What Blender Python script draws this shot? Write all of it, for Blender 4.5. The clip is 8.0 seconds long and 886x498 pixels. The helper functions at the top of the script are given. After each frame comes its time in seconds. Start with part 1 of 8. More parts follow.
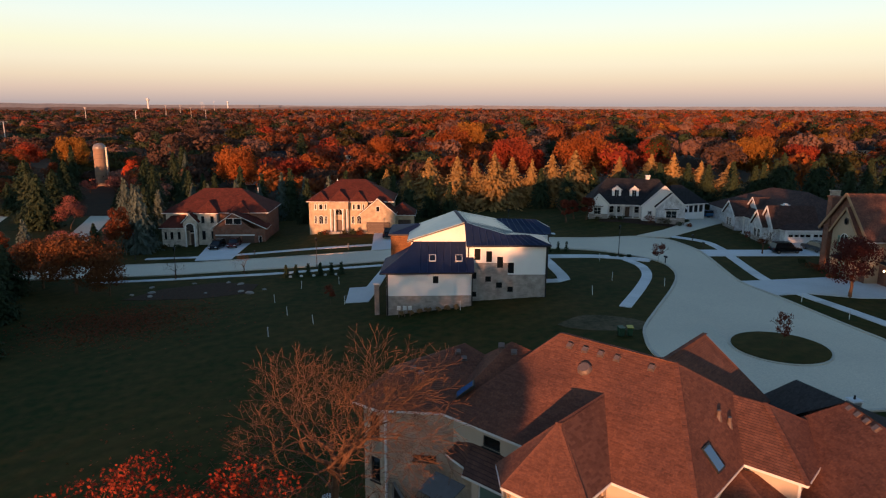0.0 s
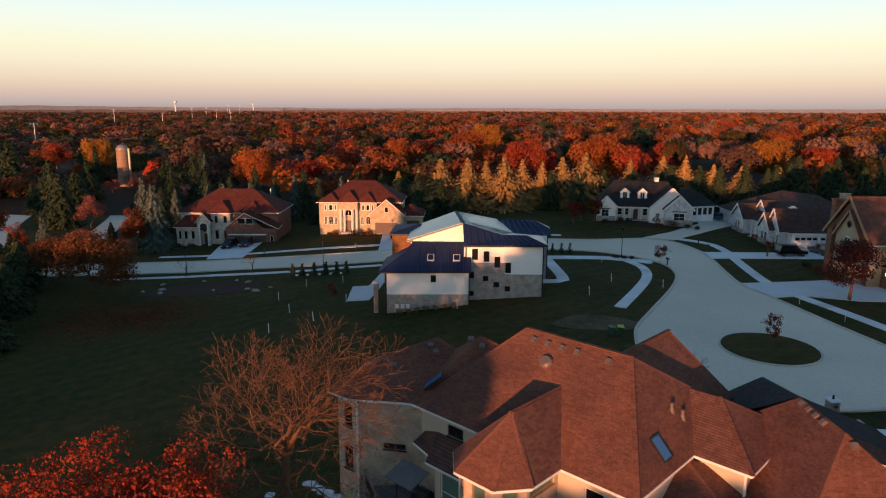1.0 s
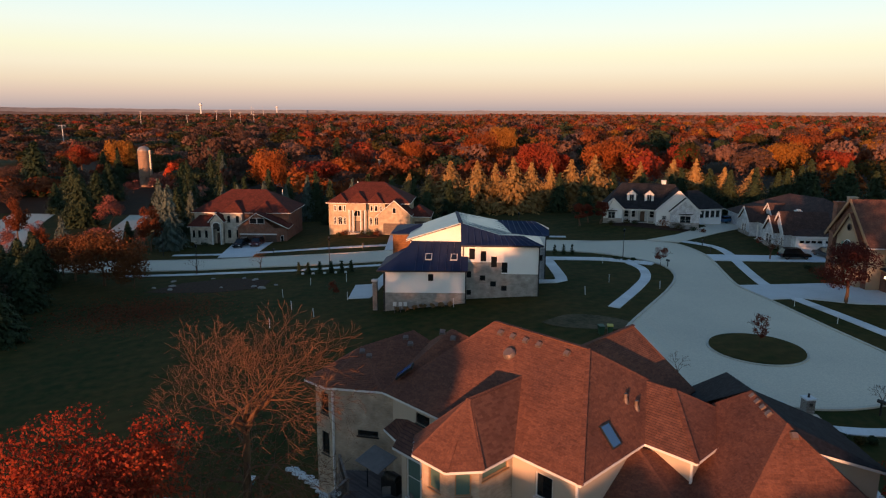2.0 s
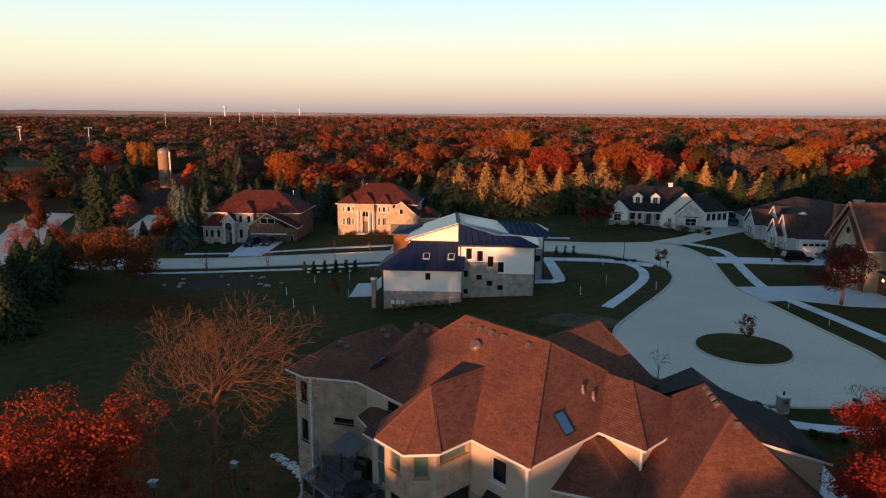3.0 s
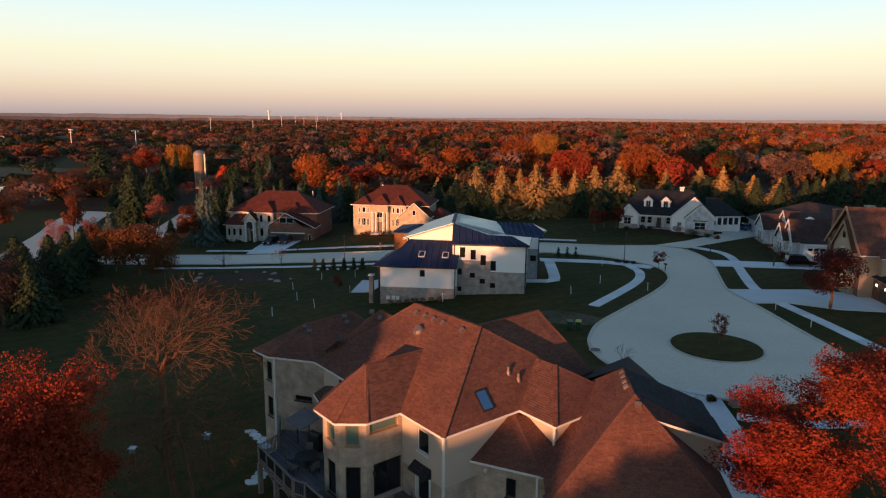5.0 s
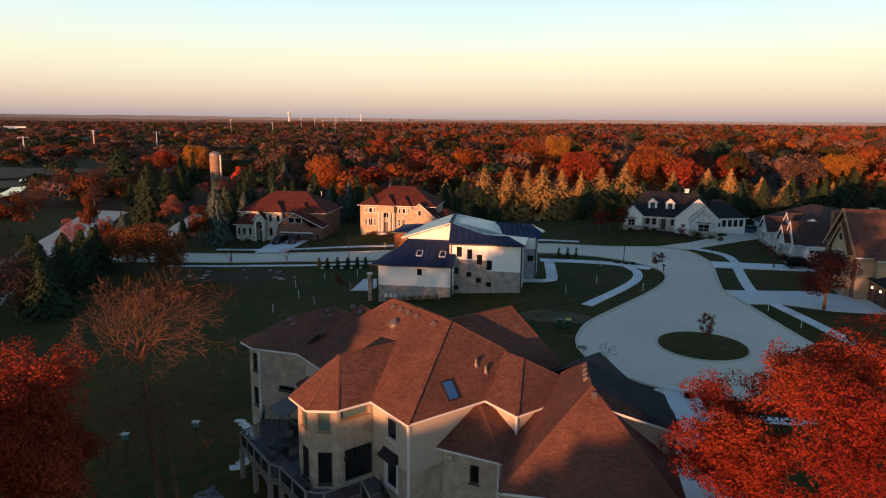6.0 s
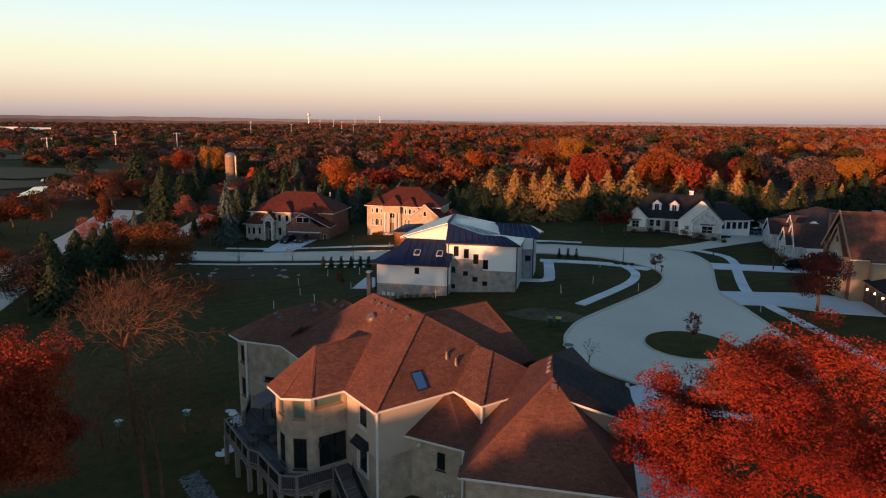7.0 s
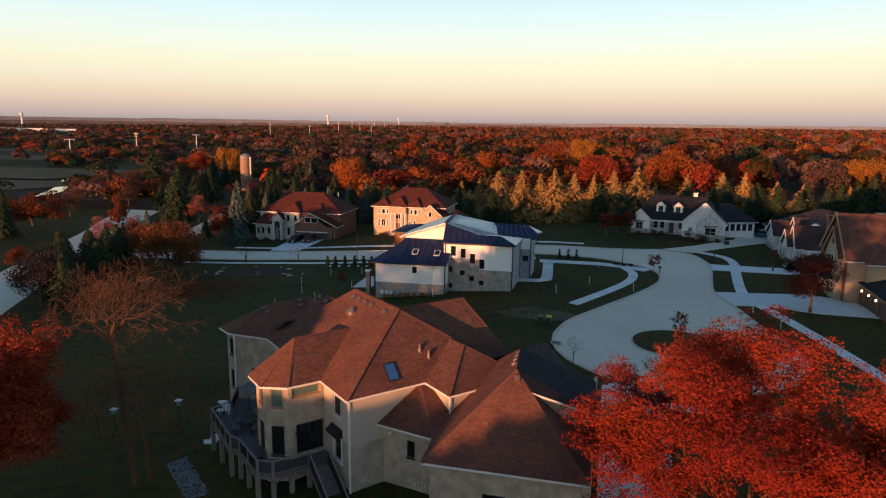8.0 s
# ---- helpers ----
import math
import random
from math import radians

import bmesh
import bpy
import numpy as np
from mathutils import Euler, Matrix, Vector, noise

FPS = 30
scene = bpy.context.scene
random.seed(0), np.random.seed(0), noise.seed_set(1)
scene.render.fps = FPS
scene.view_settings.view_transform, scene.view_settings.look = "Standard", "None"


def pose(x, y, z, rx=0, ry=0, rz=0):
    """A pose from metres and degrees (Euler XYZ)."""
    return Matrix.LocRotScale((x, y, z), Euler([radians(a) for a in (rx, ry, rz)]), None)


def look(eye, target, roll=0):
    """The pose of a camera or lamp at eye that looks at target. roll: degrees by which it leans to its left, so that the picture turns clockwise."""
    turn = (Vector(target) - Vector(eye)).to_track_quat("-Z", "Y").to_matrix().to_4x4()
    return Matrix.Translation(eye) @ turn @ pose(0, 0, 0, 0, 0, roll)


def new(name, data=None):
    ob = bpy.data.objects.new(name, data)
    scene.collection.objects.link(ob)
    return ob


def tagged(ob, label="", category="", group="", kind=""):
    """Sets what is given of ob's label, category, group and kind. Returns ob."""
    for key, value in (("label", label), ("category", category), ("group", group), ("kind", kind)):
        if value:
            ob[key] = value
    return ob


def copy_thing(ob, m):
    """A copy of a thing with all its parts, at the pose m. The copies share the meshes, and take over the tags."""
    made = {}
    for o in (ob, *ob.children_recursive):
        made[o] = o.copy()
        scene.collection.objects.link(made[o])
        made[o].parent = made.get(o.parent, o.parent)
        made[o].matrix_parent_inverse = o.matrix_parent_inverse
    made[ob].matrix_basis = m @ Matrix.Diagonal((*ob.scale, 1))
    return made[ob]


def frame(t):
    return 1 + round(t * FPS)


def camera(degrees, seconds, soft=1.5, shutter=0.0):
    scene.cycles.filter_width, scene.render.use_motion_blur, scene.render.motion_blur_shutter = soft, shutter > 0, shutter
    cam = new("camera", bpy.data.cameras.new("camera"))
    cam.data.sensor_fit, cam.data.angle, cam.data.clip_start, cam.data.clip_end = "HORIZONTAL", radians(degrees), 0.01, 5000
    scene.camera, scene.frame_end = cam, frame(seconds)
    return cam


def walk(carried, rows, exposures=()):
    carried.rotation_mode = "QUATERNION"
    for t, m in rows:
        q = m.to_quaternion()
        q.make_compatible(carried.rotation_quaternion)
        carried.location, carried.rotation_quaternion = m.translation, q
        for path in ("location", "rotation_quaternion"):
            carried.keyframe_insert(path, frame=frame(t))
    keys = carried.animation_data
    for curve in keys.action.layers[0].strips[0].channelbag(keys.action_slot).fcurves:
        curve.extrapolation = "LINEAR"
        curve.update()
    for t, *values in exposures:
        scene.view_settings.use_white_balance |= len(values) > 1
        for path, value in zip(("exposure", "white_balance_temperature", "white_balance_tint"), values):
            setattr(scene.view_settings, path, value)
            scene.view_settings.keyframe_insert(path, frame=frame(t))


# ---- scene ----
cam = camera(67.5, 8.0, soft=1.15, shutter=0.5)
METRES, EYE, TILT, LEAN, TURN = 29.0, 24.0, 0.0, 0.0, 0.0
ROWS = [
    (0.0, 0.0, 0.0, 0.0, 0.05, -11.88, -0.23),
    (0.5, 0.0545, -0.0242, -0.0002, 1.05, -11.79, -0.24),
    (1.0, 0.1099, -0.0527, -0.0006, 2.04, -11.68, -0.25),
    (1.5, 0.1651, -0.0828, -0.0004, 3.0, -11.58, -0.28),
    (3.0, 0.3351, -0.1715, -0.0002, 5.79, -11.26, -0.38),
    (3.5, 0.3921, -0.198, -0.0008, 6.69, -11.17, -0.4),
    (4.0, 0.4494, -0.2235, -0.0012, 7.56, -11.08, -0.43),
    (4.5, 0.507, -0.2479, -0.0011, 8.43, -11.0, -0.47),
    (6.0, 0.6802, -0.3153, 0.0008, 10.93, -10.8, -0.56),
    (6.5, 0.7384, -0.3359, 0.0016, 11.75, -10.73, -0.6),
    (7.0, 0.7973, -0.3558, 0.0022, 12.56, -10.67, -0.63),
    (7.5, 0.8567, -0.3752, 0.0031, 13.37, -10.6, -0.65),
    (8.0, 0.9168, -0.3941, 0.0044, 14.18, -10.54, -0.67),
]
EXPOSURE = 0.0
walk(cam, [(t, pose(0, 0, EYE, TILT, LEAN, TURN) @ pose(METRES * x, METRES * y, METRES * z, 90 + pitch, roll, yaw)) for t, x, y, z, yaw, pitch, roll in ROWS],
     [(0.0, EXPOSURE), (8.0, EXPOSURE)])

# ---- world and sun: the last light of an autumn evening, the sun low behind the camera ----
SUN_ELEVATION, SUN_AZIMUTH = 1.6, -20.0          # degrees; azimuth from -y, towards -x is negative
SUN_FROM = Vector((math.sin(radians(SUN_AZIMUTH)) * math.cos(radians(SUN_ELEVATION)),
                   -math.cos(radians(SUN_AZIMUTH)) * math.cos(radians(SUN_ELEVATION)), math.sin(radians(SUN_ELEVATION))))
world = bpy.data.worlds.new("evening_sky")
scene.world = world
world.use_nodes = True
wn, wl = world.node_tree.nodes, world.node_tree.links
wn.clear()
sky = wn.new("ShaderNodeTexSky")
sky.sky_type, sky.sun_disc = "NISHITA", False
sky.sun_elevation = radians(SUN_ELEVATION)
sky.sun_rotation = math.atan2(SUN_FROM.x, SUN_FROM.y)
sky.air_density, sky.dust_density, sky.ozone_density = 1.0, 1.0, 1.0
# dusk gradient with height: rosy band, cream, pale cyan, then blue overhead
geo = wn.new("ShaderNodeTexCoord")
sep = wn.new("ShaderNodeSeparateXYZ")
ramp = wn.new("ShaderNodeValToRGB")
STOPS = [(0.0, (0.34, 0.32, 0.35)), (0.010, (0.50, 0.41, 0.40)), (0.026, (0.68, 0.53, 0.45)), (0.042, (0.80, 0.66, 0.51)), (0.063, (0.88, 0.79, 0.62)), (0.085, (0.90, 0.88, 0.66)),
         (0.115, (0.85, 0.91, 0.82)), (0.155, (0.72, 0.90, 0.93)), (0.30, (0.30, 0.49, 0.62)), (0.6, (0.10, 0.20, 0.36)), (1.0, (0.06, 0.14, 0.31))]
while len(ramp.color_ramp.elements) < len(STOPS):
    ramp.color_ramp.elements.new(0.5)
for e, (at, c) in zip(ramp.color_ramp.elements, STOPS):
    e.position, e.color = at, (*c, 1)
dim = wn.new("ShaderNodeVectorMath")
dim.operation = "SCALE"
dim.inputs["Scale"].default_value = 0.05
blend = wn.new("ShaderNodeMix")
blend.data_type, blend.blend_type = "RGBA", "ADD"
blend.inputs["Factor"].default_value = 1.0
back = wn.new("ShaderNodeBackground")
back.inputs["Strength"].default_value = 1.0
wout = wn.new("ShaderNodeOutputWorld")
wl.new(geo.outputs["Generated"], sep.inputs[0])
wl.new(sep.outputs["Z"], ramp.inputs["Fac"])
wl.new(sky.outputs[0], dim.inputs[0])
wl.new(ramp.outputs["Color"], blend.inputs["A"])
wl.new(dim.outputs[0], blend.inputs["B"])
wl.new(blend.outputs["Result"], back.inputs["Color"])
wl.new(back.outputs[0], wout.inputs["Surface"])

sun = new("sun", bpy.data.lights.new("sun", "SUN"))
sun.data.energy, sun.data.angle, sun.data.color = 8.3, radians(0.6), (1.0, 0.41, 0.19)
sun.matrix_world = look(SUN_FROM * 300, (0, 0, 0))


# ---- materials ----
def material(name, colour, second=None, rough=0.85, scale=2.0, fine=30.0, bump=0.15, metal=0.0, spread=0.35, bump_scale=None, depth=0.02):
    """A rough surface whose colour wanders between two tones at a large and a fine scale, with a fine relief."""
    m = bpy.data.materials.new(name)
    m.use_nodes = True
    n, l = m.node_tree.nodes, m.node_tree.links
    b = n["Principled BSDF"]
    second = second or tuple(c * (1 - spread) for c in colour)
    co = n.new("ShaderNodeTexCoord")
    big, small = n.new("ShaderNodeTexNoise"), n.new("ShaderNodeTexNoise")
    big.inputs["Scale"].default_value, small.inputs["Scale"].default_value = scale, fine
    big.inputs["Detail"].default_value, small.inputs["Detail"].default_value = 5, 3
    for t in (big, small):
        l.new(co.outputs["Object"], t.inputs["Vector"])
    add = n.new("ShaderNodeMath")
    add.operation = "ADD"
    l.new(big.outputs["Fac"], add.inputs[0])
    l.new(small.outputs["Fac"], add.inputs[1])
    ramp = n.new("ShaderNodeMapRange")
    ramp.inputs["From Min"].default_value, ramp.inputs["From Max"].default_value = 0.75, 1.25
    l.new(add.outputs[0], ramp.inputs["Value"])
    mix = n.new("ShaderNodeMix")
    mix.data_type = "RGBA"
    mix.inputs["A"].default_value, mix.inputs["B"].default_value = (*colour, 1), (*second, 1)
    l.new(ramp.outputs[0], mix.inputs["Factor"])
    l.new(mix.outputs["Result"], b.inputs["Base Color"])
    b.inputs["Roughness"].default_value, b.inputs["Metallic"].default_value = rough, metal
    if rough > 0.6:
        b.inputs["Specular IOR Level"].default_value = 0.12
    if bump:
        bn = n.new("ShaderNodeBump")
        bn.inputs["Strength"].default_value, bn.inputs["Distance"].default_value = bump, depth
        l.new(small.outputs["Fac"], bn.inputs["Height"])
        l.new(bn.outputs[0], b.inputs["Normal"])
    return m


def by_piece(m, low=0.7, high=1.3, island=False):
    """Lets each piece (object, or island of a joined mesh) take its own shade of the material."""
    n, l = m.node_tree.nodes, m.node_tree.links
    b = n["Principled BSDF"]
    old = b.inputs["Base Color"].links[0].from_socket
    src = n.new("ShaderNodeNewGeometry").outputs["Random Per Island"] if island else n.new("ShaderNodeObjectInfo").outputs["Random"]
    r = n.new("ShaderNodeMapRange")
    r.inputs["To Min"].default_value, r.inputs["To Max"].default_value = low, high
    l.new(src, r.inputs["Value"])
    mul = n.new("ShaderNodeMix")
    mul.data_type, mul.blend_type = "RGBA", "MULTIPLY"
    mul.inputs["Factor"].default_value = 1
    l.new(old, mul.inputs["A"])
    l.new(r.outputs[0], mul.inputs["B"])
    l.new(mul.outputs["Result"], b.inputs["Base Color"])
    return m


def brick_material(name, colours, mortar, bw=0.21, bh=0.075, gap=0.012, rough=0.9, bump=0.4):
    """Small masonry, too far off for single pieces: courses on upright walls."""
    m = bpy.data.materials.new(name)
    m.use_nodes = True
    n, l = m.node_tree.nodes, m.node_tree.links
    b = n["Principled BSDF"]
    co, sep, comb = n.new("ShaderNodeTexCoord"), n.new("ShaderNodeSeparateXYZ"), n.new("ShaderNodeCombineXYZ")
    l.new(co.outputs["Object"], sep.inputs[0])
    add = n.new("ShaderNodeMath")
    add.operation = "ADD"
    l.new(sep.outputs["X"], add.inputs[0])
    l.new(sep.outputs["Y"], add.inputs[1])
    l.new(add.outputs[0], comb.inputs["X"])
    l.new(sep.outputs["Z"], comb.inputs["Y"])
    br = n.new("ShaderNodeTexBrick")
    br.inputs["Scale"].default_value = 1
    br.inputs["Brick Width"].default_value, br.inputs["Row Height"].default_value, br.inputs["Mortar Size"].default_value = bw, bh, gap
    br.inputs["Color1"].default_value, br.inputs["Color2"].default_value, br.inputs["Mortar"].default_value = (*colours[0], 1), (*colours[1], 1), (*mortar, 1)
    l.new(comb.outputs[0], br.inputs["Vector"])
    nz = n.new("ShaderNodeTexNoise")
    nz.inputs["Scale"].default_value, nz.inputs["Detail"].default_value = 1.3, 6
    l.new(co.outputs["Object"], nz.inputs["Vector"])
    r = n.new("ShaderNodeMapRange")
    r.inputs["From Min"].default_value, r.inputs["From Max"].default_value = 0.3, 0.7
    r.inputs["To Min"].default_value, r.inputs["To Max"].default_value = 0.72, 1.2
    l.new(nz.outputs["Fac"], r.inputs["Value"])
    mul = n.new("ShaderNodeMix")
    mul.data_type, mul.blend_type = "RGBA", "MULTIPLY"
    mul.inputs["Factor"].default_value = 1
    l.new(br.outputs["Color"], mul.inputs["A"])
    l.new(r.outputs[0], mul.inputs["B"])
    l.new(mul.outputs["Result"], b.inputs["Base Color"])
    b.inputs["Roughness"].default_value = rough
    b.inputs["Specular IOR Level"].default_value = 0.15
    bn = n.new("ShaderNodeBump")
    bn.invert = True
    bn.inputs["Strength"].default_value, bn.inputs["Distance"].default_value = bump, 0.01
    l.new(br.outputs["Fac"], bn.inputs["Height"])
    l.new(bn.outputs[0], b.inputs["Normal"])
    return m


def glass_pane(name="window_glass"):
    """Dark window glass: clear, with a strong gloss."""
    m = bpy.data.materials.new(name)
    m.use_nodes = True
    b = m.node_tree.nodes["Principled BSDF"]
    b.inputs["Base Color"].default_value = (0.012, 0.014, 0.016, 1)
    b.inputs["Roughness"].default_value, b.inputs["IOR"].default_value = 0.03, 1.5
    return m


def leaf_material(name, colours, rough=0.75, through_light=0.25):
    """Foliage: each leaf or clump takes its own tone out of the row of colours."""
    m = bpy.data.materials.new(name)
    m.use_nodes = True
    n, l = m.node_tree.nodes, m.node_tree.links
    b = n["Principled BSDF"]
    geo, ramp = n.new("ShaderNodeNewGeometry"), n.new("ShaderNodeValToRGB")
    while len(ramp.color_ramp.elements) < len(colours):
        ramp.color_ramp.elements.new(0.5)
    for i, c in enumerate(colours):
        ramp.color_ramp.elements[i].position = i / (len(colours) - 1)
        ramp.color_ramp.elements[i].color = (*c, 1)
    co, nz = n.new("ShaderNodeTexCoord"), n.new("ShaderNodeTexNoise")
    nz.inputs["Scale"].default_value, nz.inputs["Detail"].default_value = 0.07, 4
    l.new(co.outputs["Object"], nz.inputs["Vector"])
    info = n.new("ShaderNodeObjectInfo")
    mixf = n.new("ShaderNodeMath")
    mixf.operation = "MULTIPLY_ADD"
    mixf.inputs[1].default_value = 0.16
    l.new(geo.outputs["Random Per Island"], mixf.inputs[0])
    add = n.new("ShaderNodeMath")
    add.operation = "MULTIPLY_ADD"
    add.inputs[1].default_value = 0.35
    l.new(info.outputs["Random"], add.inputs[0])
    mr = n.new("ShaderNodeMapRange")
    mr.inputs["From Min"].default_value, mr.inputs["From Max"].default_value, mr.inputs["To Max"].default_value = 0.35, 0.65, 0.5
    l.new(nz.outputs["Fac"], mr.inputs["Value"])
    l.new(mr.outputs[0], add.inputs[2])
    l.new(add.outputs[0], mixf.inputs[2])
    l.new(mixf.outputs[0], ramp.inputs["Fac"])
    l.new(ramp.outputs["Color"], b.inputs["Base Color"])
    b.inputs["Roughness"].default_value = rough
    b.inputs["Specular IOR Level"].default_value = 0.08
    if through_light:
        tr, mx = n.new("ShaderNodeBsdfTranslucent"), n.new("ShaderNodeMixShader")
        mx.inputs[0].default_value = through_light
        l.new(ramp.outputs["Color"], tr.inputs["Color"])
        l.new(b.outputs[0], mx.inputs[1])
        l.new(tr.outputs[0], mx.inputs[2])
        l.new(mx.outputs[0], n["Material Output"].inputs["Surface"])
    return m


LAWN = material("lawn", (0.0155, 0.0255, 0.0038), (0.060, 0.041, 0.010), rough=0.95, scale=0.07, fine=0.9, bump=0.5, depth=0.06)
LITTER = material("leaf_litter", (0.035, 0.018, 0.009), (0.018, 0.012, 0.007), rough=0.95, scale=0.03, fine=0.5, bump=0.3)
DIRT = material("bare_soil", (0.105, 0.078, 0.045), (0.035, 0.034, 0.014), scale=0.35, fine=2, bump=0.4, depth=0.04)
MULCH = material("bark_mulch", (0.030, 0.016, 0.010), (0.055, 0.03, 0.02), fine=14, bump=0.8, depth=0.04)
CONCRETE = material("road_concrete", (0.67, 0.60, 0.47), (0.50, 0.455, 0.37), scale=0.045, fine=7, bump=0.1, spread=0.3)
KERB = material("kerb_concrete", (0.55, 0.51, 0.42), (0.42, 0.39, 0.33), scale=0.4, fine=6, bump=0.2)
PALE = by_piece(material("pavement_concrete", (0.62, 0.63, 0.63), (0.54, 0.55, 0.55), scale=0.3, fine=5, bump=0.15), 0.85, 1.1)
SHINGLE = brick_material("brown_shingles", ((0.158, 0.074, 0.051), (0.110, 0.054, 0.040)), (0.06, 0.033, 0.028), bw=0.24, bh=0.085, gap=0.008, bump=0.25)
RED_SHINGLE = brick_material("red_brown_shingles", ((0.115, 0.031, 0.021), (0.08, 0.023, 0.017)), (0.05, 0.017, 0.013), bw=0.3, bh=0.09, gap=0.008)
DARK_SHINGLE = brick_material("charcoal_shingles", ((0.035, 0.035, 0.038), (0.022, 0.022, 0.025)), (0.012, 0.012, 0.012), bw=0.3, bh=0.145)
BLUE_METAL = material("dark_blue_metal", (0.014, 0.027, 0.070), (0.010, 0.020, 0.052), rough=0.62, scale=0.4, fine=3, bump=0)
SEAM = material("dark_blue_seam", (0.022, 0.038, 0.10), rough=0.4, bump=0)
STUCCO = material("cream_stucco", (0.52, 0.445, 0.36), (0.455, 0.39, 0.315), scale=0.6, fine=40, bump=0.15)
WHITE = material("white_siding", (0.86, 0.86, 0.84), (0.79, 0.79, 0.77), scale=0.5, fine=25, bump=0.08)
TRIM = material("white_trim", (0.70, 0.70, 0.69), (0.60, 0.60, 0.59), scale=1, fine=20, bump=0.03, rough=0.5)
TAN_BRICK = brick_material("tan_brick", ((0.46, 0.365, 0.275), (0.355, 0.275, 0.205)), (0.38, 0.33, 0.275))
TAN_TRIM = material("tan_trim", (0.34, 0.21, 0.11), (0.27, 0.16, 0.085), scale=1, fine=20, bump=0.03, rough=0.6)
CREAM_BRICK = brick_material("cream_brick", ((0.48, 0.375, 0.25), (0.41, 0.32, 0.21)), (0.40, 0.335, 0.25))
RED_BRICK = brick_material("red_brick", ((0.24, 0.10, 0.065), (0.17, 0.07, 0.047)), (0.17, 0.12, 0.095))
GREY_STONE = brick_material("grey_stone", ((0.37, 0.335, 0.305), (0.30, 0.27, 0.245)), (0.31, 0.285, 0.26), bw=0.5, bh=0.2)
GREY_SIDING = brick_material("grey_siding", ((0.33, 0.35, 0.38), (0.30, 0.32, 0.35)), (0.15, 0.16, 0.17), bw=4.0, bh=0.15, gap=0.008)
LIGHT_SIDING = brick_material("light_grey_siding", ((0.60, 0.62, 0.65), (0.55, 0.57, 0.60)), (0.30, 0.31, 0.32), bw=4.0, bh=0.15, gap=0.008)
CEDAR = brick_material("brown_wood_cladding", ((0.23, 0.11, 0.05), (0.17, 0.08, 0.035)), (0.06, 0.03, 0.02), bw=3.0, bh=0.14, gap=0.008)
DARK_CLAD = brick_material("dark_brown_cladding", ((0.060, 0.040, 0.034), (0.045, 0.03, 0.026)), (0.02, 0.015, 0.012), bw=3.0, bh=0.14, gap=0.008)
GLASS = glass_pane()
BLACK = material("black_frame", (0.012, 0.012, 0.013), rough=0.5, bump=0)
DECK = material("weathered_deck", (0.17, 0.145, 0.14), (0.12, 0.10, 0.097), scale=1.5, fine=20, bump=0.2)
BARK = material("grey_brown_bark", (0.14, 0.085, 0.05), (0.075, 0.045, 0.03), scale=2, fine=18, bump=0.6, depth=0.03)
PALE_BARK = material("pale_bark", (0.135, 0.070, 0.040), (0.07, 0.038, 0.024), scale=2, fine=18, bump=0.5, depth=0.02)
RED_LEAF = leaf_material("scarlet_leaves", [(0.095, 0.008, 0.007), (0.215, 0.024, 0.014), (0.38, 0.085, 0.03)])
ORANGE_LEAF = leaf_material("orange_leaves", [(0.15, 0.035, 0.011), (0.25, 0.068, 0.017), (0.36, 0.12, 0.028)])
RUSSET_LEAF = leaf_material("russet_leaves", [(0.075, 0.024, 0.011), (0.15, 0.043, 0.017), (0.24, 0.074, 0.026)])
GOLD_LEAF = leaf_material("golden_leaves", [(0.18, 0.072, 0.014), (0.28, 0.12, 0.022), (0.38, 0.18, 0.035)])
OLIVE_LEAF = leaf_material("olive_leaves", [(0.03, 0.028, 0.010), (0.055, 0.045, 0.014), (0.10, 0.06, 0.018)])
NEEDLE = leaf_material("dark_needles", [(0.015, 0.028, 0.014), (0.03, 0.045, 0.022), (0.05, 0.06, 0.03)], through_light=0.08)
BLUE_NEEDLE = leaf_material("blue_needles", [(0.04, 0.06, 0.05), (0.07, 0.095, 0.08), (0.11, 0.13, 0.10)], through_light=0.08)
TWIG = leaf_material("bare_twigs", [(0.042, 0.024, 0.018), (0.068, 0.037, 0.026), (0.10, 0.054, 0.036)], through_light=0)
DRY_LEAF = leaf_material("dry_grass_blades", [(0.16, 0.10, 0.05), (0.24, 0.16, 0.08), (0.30, 0.21, 0.11)])
TEAL = material("teal_paint", (0.10, 0.28, 0.28), rough=0.5, bump=0)
WATER = material("pond_water", (0.02, 0.025, 0.03), rough=0.05, bump=0)
VENT = material("grey_vent_metal", (0.17, 0.13, 0.11), (0.12, 0.09, 0.08), rough=0.5, metal=0.3, fine=20, bump=0.05)
SHINGLE_TAB = by_piece(material("brown_shingle_tabs", (0.175, 0.076, 0.049), (0.098, 0.047, 0.036), rough=0.92, scale=0.42, fine=9, bump=0.3), 0.84, 1.16, island=True)
SHINGLE_ONE = by_piece(material("brown_shingle_piece", (0.158, 0.074, 0.051), (0.110, 0.054, 0.040), rough=0.92, scale=0.5, fine=22, bump=0.3), 0.78, 1.2)
SHADED_TAB = by_piece(material("shaded_shingle_tabs", (0.035, 0.035, 0.038), (0.022, 0.022, 0.025), rough=0.92, scale=0.5, fine=22, bump=0.3), 0.75, 1.25, island=True)
TEAL_GLASS = glass_pane("teal_window_glass")
TEAL_GLASS.node_tree.nodes["Principled BSDF"].inputs["Base Color"].default_value = (0.10, 0.17, 0.15, 1)


